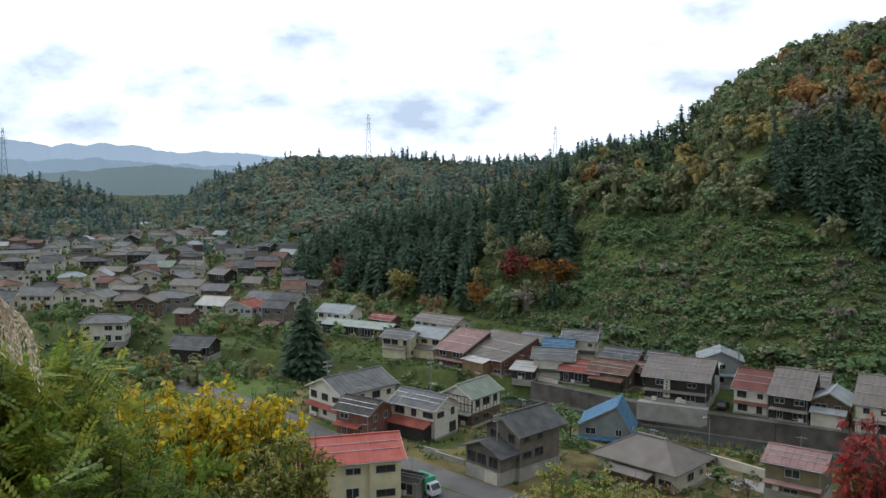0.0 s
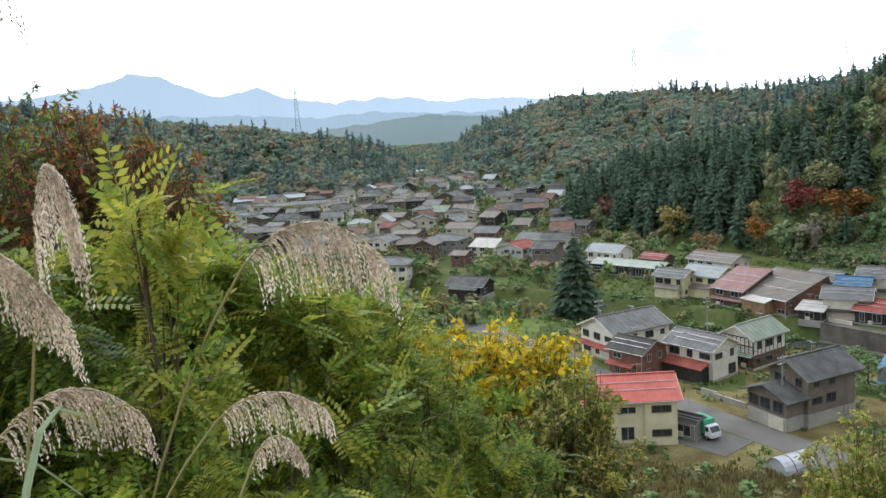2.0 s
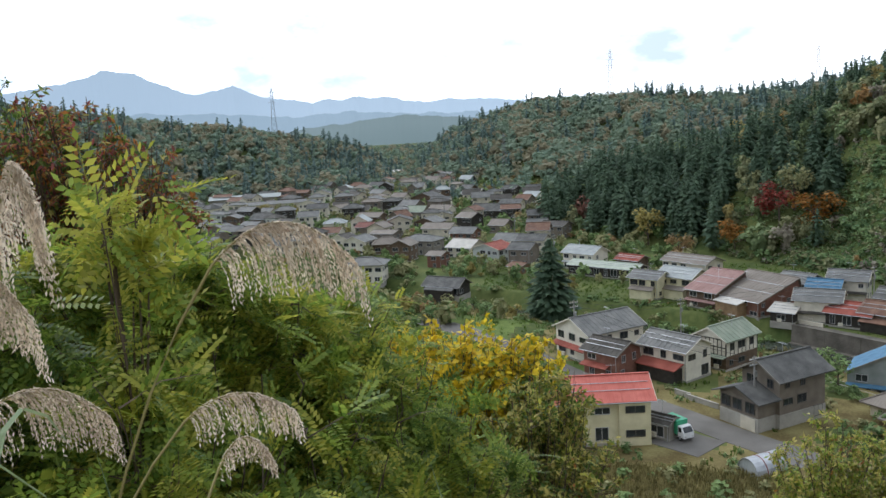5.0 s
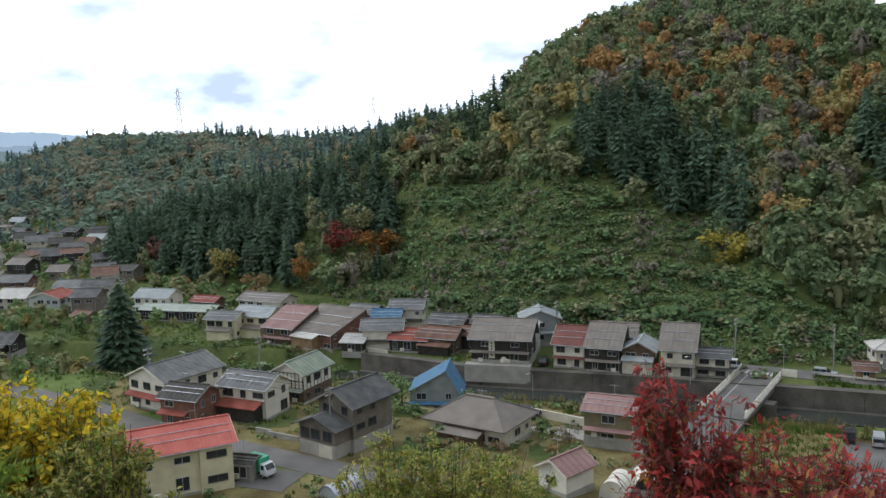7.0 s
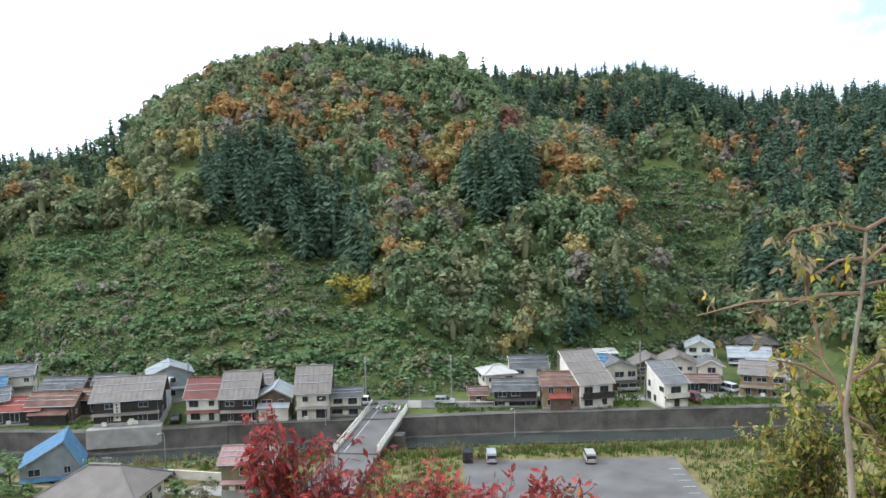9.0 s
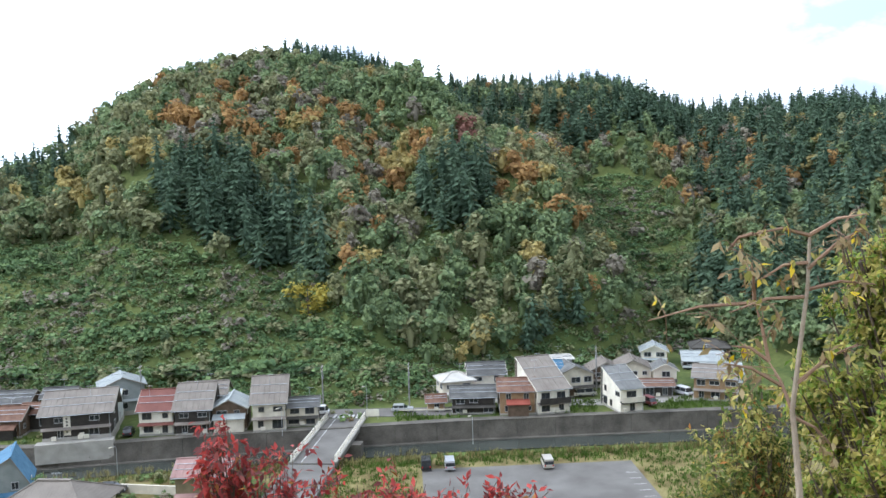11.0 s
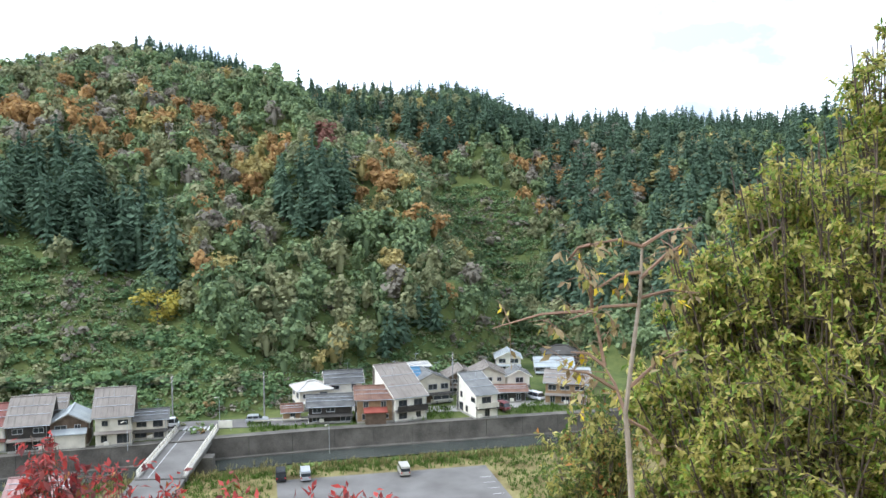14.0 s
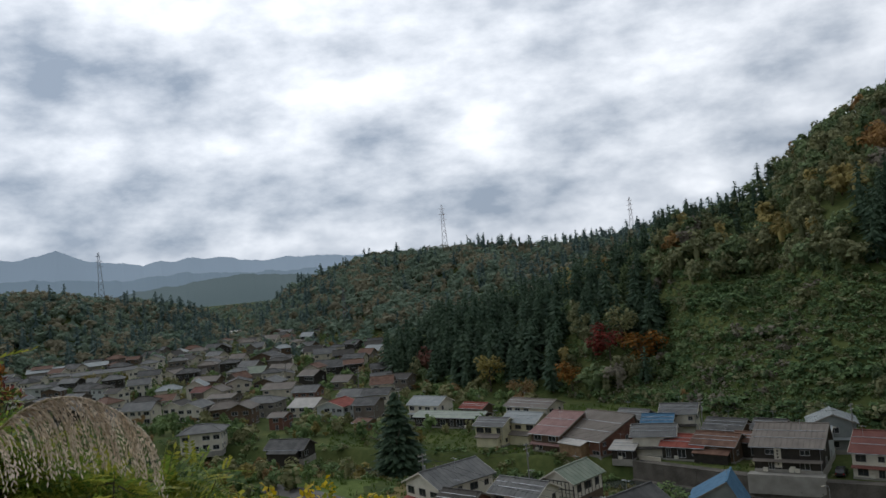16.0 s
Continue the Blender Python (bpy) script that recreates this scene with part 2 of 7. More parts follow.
def soup(name, verts, faces, materials, index=None, parent=None):
    """One mesh from numpy arrays of quads."""
    me = bpy.data.meshes.new(name)
    nv, nf = len(verts), len(faces)
    me.vertices.add(nv)
    me.vertices.foreach_set("co", np.ascontiguousarray(verts, dtype=np.float32).ravel())
    me.loops.add(nf * 4)
    me.polygons.add(nf)
    me.polygons.foreach_set("loop_start", np.arange(0, nf * 4, 4, dtype=np.int32))
    me.loops.foreach_set("vertex_index", np.ascontiguousarray(faces, dtype=np.int32).ravel())
    for m in materials:
        me.materials.append(m)
    if index is not None:
        me.polygons.foreach_set("material_index", np.ascontiguousarray(index, dtype=np.int32))
    me.update(calc_edges=True)
    ob = new(name, me)
    if parent:
        ob.parent = parent
    return ob


# ---- the lie of the land ----
EYE = 46.0
RIVER = np.array([(230, 26), (142, 92.5), (106, 119), (66, 145), (41, 159), (19, 178.5), (-55, 213), (-130, 244), (-300, 300), (-600, 420)], float)


def river_side(x, y):
    """Metres beyond the far river wall; negative on the near side."""
    best, sign = np.full(np.shape(x), 1e9), np.ones(np.shape(x))
    for (ax, ay), (bx, by) in zip(RIVER, RIVER[1:]):
        dx, dy = bx - ax, by - ay
        k = np.clip(((x - ax) * dx + (y - ay) * dy) / (dx * dx + dy * dy), 0, 1)
        d = np.hypot(x - ax - k * dx, y - ay - k * dy)
        s = np.where((x - ax) * dy - (y - ay) * dx > 0, 1.0, -1.0)
        sign = np.where(d < best, s, sign)
        best = np.minimum(best, d)
    return best * sign


def smooth(a, b, v):
    k = np.clip((v - a) / (b - a), 0, 1)
    return k * k * (3 - 2 * k)


# azimuth, elevation of the bare ridge, its distance, distance of the foot
NEAR_HILL = [(-9, -6.5, 370, 320), (-6, -4.0, 370, 292), (0, -3.2, 350, 268), (4, -2.2, 350, 250), (7, -0.8, 345, 238), (10, 0.6, 335, 224), (13.5, 1.1, 330, 212),
             (15.7, 2.5, 335, 204), (19.2, 5.4, 350, 195), (22, 6.9, 365, 190), (26, 7.9, 385, 184), (29.7, 8.4, 400, 178), (33, 8.0, 400, 172), (36, 7.3, 395, 172),
             (38.7, 5.9, 400, 176), (41, 6.1, 420, 184), (46, 6.0, 440, 196), (50, 6.1, 440, 206), (54, 4.5, 430, 232), (57, 3.7, 420, 228), (60, 4.0, 410, 214), (66, 3.8, 400, 205), (80, 3.6, 390, 200), (100, 3.4, 380, 200)]
MID_HILL = [(-17, -2.2, 820, 640), (-15, -0.8, 820, 600), (-12, 0.0, 800, 560), (-10, 0.5, 780, 540), (-7, 0.35, 760, 520), (-2.6, 0.45, 740, 500), (2, 0, 720, 480), (6, 0.0, 700, 470), (9, 0.7, 640, 440), (13, 1.2, 560, 400), (18, 1.2, 560, 400)]
LEFT_HILL = [(-70, 3.5, 640, 480), (-45, 2.2, 660, 500), (-37.3, 0.9, 700, 520), (-33, 0.1, 720, 530), (-28, -0.6, 740, 540), (-25, -1.2, 740, 550), (-22, -2.0, 740, 560), (-19.5, -3.4, 740, 600)]


def hill(layer, az, d, rough=0.0, seed=0.0):
    a = np.array(layer)
    el, r, f = (np.interp(az, a[:, 0], a[:, i]) for i in (1, 2, 3))
    top = EYE + np.tan(np.radians(el)) * r
    k = (d - f) / (r - f)
    wig = rough * (np.sin(az * 0.5 + seed) * np.sin(d * 0.025 + az * 0.2) + 0.5 * np.sin(az * 0.9 + d * 0.013 + seed)) * np.clip(k, 0, 1) * np.clip(1 - k, 0, 1) * 4
    kk = np.clip(k, 0, 1)
    z = top * (1 - (1 - kk) ** 1.25) + wig - np.clip(k - 1, 0, None) ** 1.0 * top * 0.6
    z = np.where(k < 0, k * 60, z)
    edge = smooth(a[0, 0] - 4, a[0, 0], az) * (1 - smooth(a[-1, 0], a[-1, 0] + 6, az))
    return np.where(edge > 0, z * edge - 40 * (1 - edge), -60)


# azimuth and distance along the crest of the spur and along the bottom of the hollow
SPUR = [(38.5, 325), (42.5, 292), (45.0, 268), (47.5, 245), (49.2, 224)]
HOLLOW = [(53.5, 246), (51.5, 285), (49.0, 325), (46.5, 360)]


def polar_gap(line, x, y):
    """Metres from a line of (azimuth, distance) points."""
    pts = [(r * math.sin(radians(a)), r * math.cos(radians(a))) for a, r in line]
    best = np.full(np.shape(x), 1e9)
    for (ax, ay), (bx, by) in zip(pts, pts[1:]):
        dx, dy = bx - ax, by - ay
        k = np.clip(((x - ax) * dx + (y - ay) * dy) / (dx * dx + dy * dy), 0, 1)
        best = np.minimum(best, np.hypot(x - ax - k * dx, y - ay - k * dy))
    return best


def land(x, y):
    x, y = np.asarray(x, float), np.asarray(y, float)
    d = np.hypot(x, y)
    az = np.degrees(np.arctan2(x, y))
    s = river_side(x, y)
    village = 3.0 * (1 - smooth(14, 48, x)) * smooth(-75, -40, x) + 0.6 * smooth(-40, -75, x)
    near = village * smooth(-21, -30, s)
    bank = np.where(s > -13.5, -2.6 + 0.15 * np.sin(x * 0.6) * np.sin(y * 0.5), -2.6 + 2.6 * smooth(-13.5, -17.5, s) + near)
    z = np.where(s > 0.2, -2.6 + 3.55 * smooth(0.2, 1.8, s), bank)
    for layer, rough, seed in ((NEAR_HILL, 5.0, 0.0), (MID_HILL, 7.0, 2.0), (LEFT_HILL, 6.0, 1.0)):
        z = np.maximum(z, hill(layer, az, d, rough, seed))
    # the wooded spur and the hollow beside it
    on_hill = smooth(-6, 18, d - np.interp(az, [r[0] for r in NEAR_HILL], [r[3] for r in NEAR_HILL]))
    z = z + on_hill * (15 * np.exp(-(polar_gap(SPUR, x, y) / 24) ** 2) - 13 * np.exp(-(polar_gap(HOLLOW, x, y) / 26) ** 2) * (z > 8))
    # the slope under the viewer: steep towards the valley, rising gently along the hillside to the west
    west = smooth(-25, -55, az) + smooth(150, 175, np.abs(az))
    east = smooth(66, 100, az)
    fall = 0.80 - 0.55 * np.clip(west, 0, 1) - 0.35 * east
    slope = EYE - 1.62 - np.clip(d - 0.9, 0, None) * fall
    slope = np.where(np.abs(az) > 120, EYE - 1.62 + np.clip(d - 3, 0, 60) * 0.25, slope)
    z = np.maximum(z, slope)
    return z


def ground_z(x, y):
    return float(land(np.array([x]), np.array([y]))[0])


def spot(az, el, d):
    """A place seen from the viewer's stand at that azimuth and elevation, d metres off along the ground."""
    return Vector((d * math.sin(radians(az)), d * math.cos(radians(az)), EYE + d * math.tan(radians(el))))


rs = np.concatenate([np.linspace(0, 60, 41)[:-1], np.arange(60, 260, 1.6), np.arange(260, 460, 4.0), np.geomspace(460, 4900, 60)])
azs = np.concatenate([np.arange(-70, 90, 0.5), np.arange(90, 290, 4.0)])
RA, AA = np.meshgrid(rs, np.radians(azs), indexing="ij")
GX, GY = RA * np.sin(AA), RA * np.cos(AA)
GZ = land(GX, GY)
gn, gm = GX.shape
ii, jj = np.meshgrid(np.arange(gn - 1), np.arange(gm), indexing="ij")
j2 = (jj + 1) % gm
quads = np.stack([ii * gm + jj, (ii + 1) * gm + jj, (ii + 1) * gm + j2, ii * gm + j2], -1).reshape(-1, 4)
side = river_side(GX, GY)
kind = np.zeros(GX.shape, int)
kind[(side < -13) & (side > -21)] = 1
kind[(side < -3) & (side > -13) & (np.sin(GX * 0.2) * np.sin(GY * 0.17) > 0.0)] = 2
kind[(side < -21) & (side > -60) & (GX > 60)] = 1
kind[(side < -21) & (GX < 15) & (GX > -25) & (RA < 106)] = 1
kind[(side < -21) & (GX > -30) & (GX < 55) & (np.sin(GX * 0.31 + 2) * np.sin(GY * 0.27) > -0.15)] = 1
kind[(side < -12) & (side > -60) & (GX < -15) & (np.sin(GX * 0.11 + 1) * np.sin(GY * 0.09) > -0.2)] = 2
ground = soup("ground", np.stack([GX, GY, GZ], -1).reshape(-1, 3), quads[:, ::-1], [GROUND, DRY, LAWN], kind[:-1].reshape(-1))
ground.data.polygons.foreach_set("use_smooth", np.ones(len(quads), bool))
tagged(ground, "green valley floor, river bed and wooded hillsides", "ground", kind="structure")


# ---- far mountains, distance haze put into their colour and emission ----
def haze_glow(name, colour, strength):
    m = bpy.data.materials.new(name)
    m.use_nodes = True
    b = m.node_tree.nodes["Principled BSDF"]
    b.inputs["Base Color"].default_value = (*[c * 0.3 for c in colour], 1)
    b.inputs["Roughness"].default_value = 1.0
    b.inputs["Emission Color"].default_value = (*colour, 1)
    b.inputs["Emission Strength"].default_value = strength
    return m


def mountains(name, ridge, dist, colour, strength, seed):
    rng = np.random.default_rng(seed)
    a = np.array(ridge)
    az = np.arange(a[0, 0], a[-1, 0], 0.12)
    el = np.interp(az, a[:, 0], a[:, 1]) + np.convolve(rng.normal(0, 0.16, len(az) + 8), np.ones(9) / 9, "valid")
    rows = []
    for k, back in ((0.0, -300), (0.35, -200), (0.7, -80), (1.0, 0)):
        r = dist + back
        z = (EYE + np.tan(np.radians(el)) * r) * k - 20 * (k == 0)
        rows.append(np.stack([r * np.sin(np.radians(az)), r * np.cos(np.radians(az)), z], -1))
    v = np.concatenate(rows)
    n = len(az)
    q = [(i * n + j, i * n + j + 1, (i + 1) * n + j + 1, (i + 1) * n + j) for i in range(3) for j in range(n - 1)]
    tagged(soup(name, v, np.array(q), [haze_glow(name + " haze", colour, strength)]), "pale blue distant mountain range under the clouds", "mountains", kind="structure")


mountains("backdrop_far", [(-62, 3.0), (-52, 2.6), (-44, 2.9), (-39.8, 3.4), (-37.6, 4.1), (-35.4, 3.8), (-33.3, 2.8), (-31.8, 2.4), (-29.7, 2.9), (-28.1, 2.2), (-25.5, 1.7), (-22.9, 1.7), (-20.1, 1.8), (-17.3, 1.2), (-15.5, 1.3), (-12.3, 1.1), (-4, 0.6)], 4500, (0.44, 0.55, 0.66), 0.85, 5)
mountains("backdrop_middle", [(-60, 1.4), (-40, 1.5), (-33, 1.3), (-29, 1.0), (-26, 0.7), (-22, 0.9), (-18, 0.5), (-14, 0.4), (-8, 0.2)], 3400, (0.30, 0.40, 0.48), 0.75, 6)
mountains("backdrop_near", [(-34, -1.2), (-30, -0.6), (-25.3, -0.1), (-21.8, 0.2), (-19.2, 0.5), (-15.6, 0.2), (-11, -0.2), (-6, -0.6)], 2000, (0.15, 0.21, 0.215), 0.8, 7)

# ---- river wall, water, bank ----
wall_dir = [(b - a) / np.linalg.norm(b - a) for a, b in zip(RIVER, RIVER[1:])]


def strip(name, points, width, z, material, label, category, thick=0.12, kind="structure", follow=False):
    """A paved band along a line of plan points."""
    bm = bmesh.new()
    pts = []
    for (ax, ay), (bx, by) in zip(points, points[1:]):
        n = max(1, int(math.hypot(bx - ax, by - ay) / 3))
        pts += [Vector((ax + (bx - ax) * i / n, ay + (by - ay) * i / n, 0)) for i in range(n)]
    pts.append(Vector((*points[-1], 0)))
    rows = []
    for i, p in enumerate(pts):
        d = (pts[min(i + 1, len(pts) - 1)] - pts[max(i - 1, 0)]).normalized()
        s = Vector((d.y, -d.x, 0)) * width / 2
        h = (lambda q: ground_z(q.x, q.y) + z) if follow else (lambda q: z)
        a, b = p - s, p + s
        rows.append([bm.verts.new((a.x, a.y, h(a) - thick)), bm.verts.new((a.x, a.y, h(a))), bm.verts.new((b.x, b.y, h(b))), bm.verts.new((b.x, b.y, h(b) - thick))])
    for a, b in zip(rows, rows[1:]):
        for k in range(4):
            bm.faces.new((a[k], a[(k + 1) % 4], b[(k + 1) % 4], b[k]))
    bm.faces.new(rows[0])
    bm.faces.new(rows[-1][::-1])
    bmesh.ops.recalc_face_normals(bm, faces=bm.faces[:])
    me = bpy.data.meshes.new(name)
    bm.to_mesh(me)
    bm.free()
    me.materials.append(material)
    return tagged(new(name, me), label, category, kind=kind)


def offset_line(first, last, s):
    out = []
    for i in range(first, last + 1):
        t = (wall_dir[max(i - 1, 0)] + wall_dir[min(i, len(wall_dir) - 1)]) / 2
        n = np.array([t[1], -t[0]])
        out.append(tuple(RIVER[i] + n * s))
    return out


river_wall = root("river_wall", 0, 0, 0, 0, "tall stained concrete river wall with drainage pipes", "wall")
tagged(river_wall, kind="structure")
prng = random.Random(4)
panel_len = 7.5
for (a, b, t) in zip(RIVER[:5], RIVER[1:6], wall_dir):
    n = max(1, round(np.linalg.norm(b - a) / panel_len))
    step = np.linalg.norm(b - a) / n
    for i in range(n):
        c = a + t * step * (i + 0.5)
        bm = bmesh.new()
        hz = 1.15 + prng.uniform(-0.05, 0.05)
        prism(bm, [(-0.55, -3.2), (-0.25, hz), (0.25, hz), (0.25, -3.2)], -step / 2 + 0.035, step / 2 - 0.035)
        box(bm, -step / 2 + 0.03, -0.33, hz, step / 2 - 0.03, 0.3, hz + 0.12)
        for k in range(2):
            r = bmesh.ops.create_cone(bm, cap_ends=True, segments=8, radius1=0.09, radius2=0.09, depth=0.3)
            bmesh.ops.transform(bm, matrix=pose(-step / 4 + k * step / 2, -0.42, -0.9, 90, 0, 0), verts=r["verts"])
        p = part("panel", bm, CONCRETE, river_wall)
        p.matrix_basis = pose(c[0], c[1], 0, 0, 0, math.degrees(math.atan2(-t[1], -t[0])))
strip("riverside_path", offset_line(0, 5, 1.35), 2.6, 1.04, CONCRETE, "worn concrete path along the river wall", "path", 0.3)
strip("river_footing", offset_line(0, 5, -0.95), 0.9, -2.25, CONCRETE, "stained concrete footing of the river wall", "footing", 0.6)
strip("river", offset_line(0, 8, -4.4), 6.0, -2.42, WATER, "shallow dark river over stones", "river", 0.05)

# ---- roads, bridge, car park ----
strip("road", [(-60, 178), (-31, 149), (-16, 131.3), (-5.0, 121.0), (5, 111.5), (16, 102), (34, 92), (52, 98)], 5.2, 0.05, ASPHALT, "grey asphalt village road", "road", 0.3, follow=True)
strip("yard", [(-9, 113.5), (2, 106.5)], 6.5, 0.055, ASPHALT, "worn asphalt yard beside the road", "yard", 0.3, follow=True)
strip("road_far", [(78, 151), (89.5, 143), (103, 131.5), (111, 124.8)], 6.0, 1.08, ASPHALT, "grey asphalt road at the end of the bridge", "road", 0.3)
strip("road_lane", [(118, 130), (127, 117), (137, 108), (150, 100)], 4.5, 1.06, PALE_CONCRETE, "pale lane between the houses", "road", 0.3)
strip("road_near", [(72, 122), (57, 106.5), (44, 96)], 8.0, 0.9, ASPHALT, "asphalt road leading onto the bridge", "road", 1.6)
strip("road_riverside", [(58, 107), (46, 121), (30, 132), (15, 142)], 4.0, 0.06, PALE_CONCRETE, "pale riverside lane behind a low wall", "road", 0.3, follow=True)

bridge = root("bridge", 80, 129.5, 0, 45, "concrete road bridge with white steel railings", "bridge")
bm = bmesh.new()
box(bm, -14.5, -3.9, 0.35, 12.2, 3.9, 1.12)
for k in (-2.6, 0, 2.6):
    box(bm, -13, k - 0.3, -0.5, 11.5, k + 0.3, 0.36)
part("deck", bm, ASPHALT, bridge)
for s in (-1, 1):
    bm = bmesh.new()
    box(bm, -14.5, s * 3.7 - 0.28, 1.1, 12.2, s * 3.7 + 0.28, 1.42)
    part("kerb", bm, PALE_CONCRETE, bridge)
    for hz in (1.75, 2.1, 2.4):
        bm = bmesh.new()
        box(bm, -14.5, s * 3.7 - 0.05, hz - 0.05, 12.2, s * 3.7 + 0.05, hz + 0.05)
        part("rail", bm, WALLS["white"], bridge)
    bm = bmesh.new()
    box(bm, -0.07, -0.07, 0, 0.07, 0.07, 1.05, 0.01)
    post = part("post", bm, WALLS["white"], bridge)
    post.matrix_basis = pose(-14.4, s * 3.7, 1.4)
    for i in range(1, 13):
        shared("post", post.data, bridge, pose(-14.4 + i * 2.2, s * 3.7, 1.4))
for i in range(7):
    bm = bmesh.new()
    box(bm, 12.6, -3.0 + i * 0.9, 0, 15.2, -2.55 + i * 0.9, 1.135)
    part("crossing_stripe", bm, WHITE_LINE, bridge)
bm = bmesh.new()
box(bm, -14, 2.0, 1.0, 12, 2.15, 1.13)
part("lane_line", bm, WHITE_LINE, bridge)
bm = bmesh.new()
box(bm, -2.2, -5.6, -3.0, 0.2, 5.6, 0.36)
part("pier", bm, CONCRETE, bridge)

car_park = root("car_park", 95, 86.5, 0, -36.9, "asphalt car park with white bay lines", "car park")
tagged(car_park, kind="structure")
bm = bmesh.new()
box(bm, -22, -27, -0.6, 12.5, 9, 0.06)
part("surface", bm, ASPHALT, car_park)
bm = bmesh.new()
box(bm, -0.06, -0.9, 0, 0.06, 0.9, 0.066)
line = part("bay_line", bm, WHITE_LINE, car_park)
line.matrix_basis = pose(11.0, -22.6, 0, 0, 0, 90)
for i in range(1, 11):
    shared("bay_line", line.data, car_park, pose(11.0, -22.6 + i * 2.6, 0, 0, 0, 90))

# ---- houses ----
WINDOWS = {}


def window_mesh(w, h, frame):
    key = (round(w, 2), round(h, 2), frame.name)
    if key not in WINDOWS:
        bm = bmesh.new()
        xs, zs = (-w / 2 - 0.06, -w / 2, -0.03, 0.03, w / 2, w / 2 + 0.06), (-h / 2 - 0.1, -h / 2, h / 2, h / 2 + 0.06)
        grid = [[bm.verts.new((a, 0.0, c)) for c in zs] for a in xs]
        cells = [bm.faces.new((grid[i][j], grid[i + 1][j], grid[i + 1][j + 1], grid[i][j + 1])) for i in range(5) for j in range(3) if not (j == 1 and i in (1, 3))]
        ext = bmesh.ops.extrude_face_region(bm, geom=cells)
        bmesh.ops.translate(bm, vec=(0, -0.09, 0), verts=[v for v in ext["geom"] if isinstance(v, bmesh.types.BMVert)])
        bmesh.ops.recalc_face_normals(bm, faces=bm.faces[:])
        f = bpy.data.meshes.new("window")
        bm.to_mesh(f)
        bm.free()
        f.materials.append(frame)
        bm = bmesh.new()
        box(bm, -w / 2, -0.04, -h / 2, w / 2, 0.0, h / 2)
        g = bpy.data.meshes.new("pane")
        bm.to_mesh(g)
        bm.free()
        g.materials.append(GLASS)
        WINDOWS[key] = (f, g)
    return WINDOWS[key]


def window(parent, face, along, z, w, h, W, D, frame=None):
    f, g = window_mesh(w, h, frame or FRAME)
    m = {"f": pose(along, -D / 2 - 0.005, z), "r": pose(W / 2 + 0.005, along, z, 0, 0, 90), "l": pose(-W / 2 - 0.005, -along, z, 0, 0, -90)}[face]
    o = shared("window", f, parent, m)
    shared("pane", g, o)


NEAR = "houses on the near bank"
ROW = "row of houses along the river wall"
EAST = "houses beyond the bridge"


def roof_slab(bm, profile, a, b, axis, thick):
    """A bent sheet of that thickness whose upper side follows the profile."""
    low = [(p[0], p[1] - thick) for p in profile[::-1]]
    prism(bm, list(profile) + low, a, b, axis)


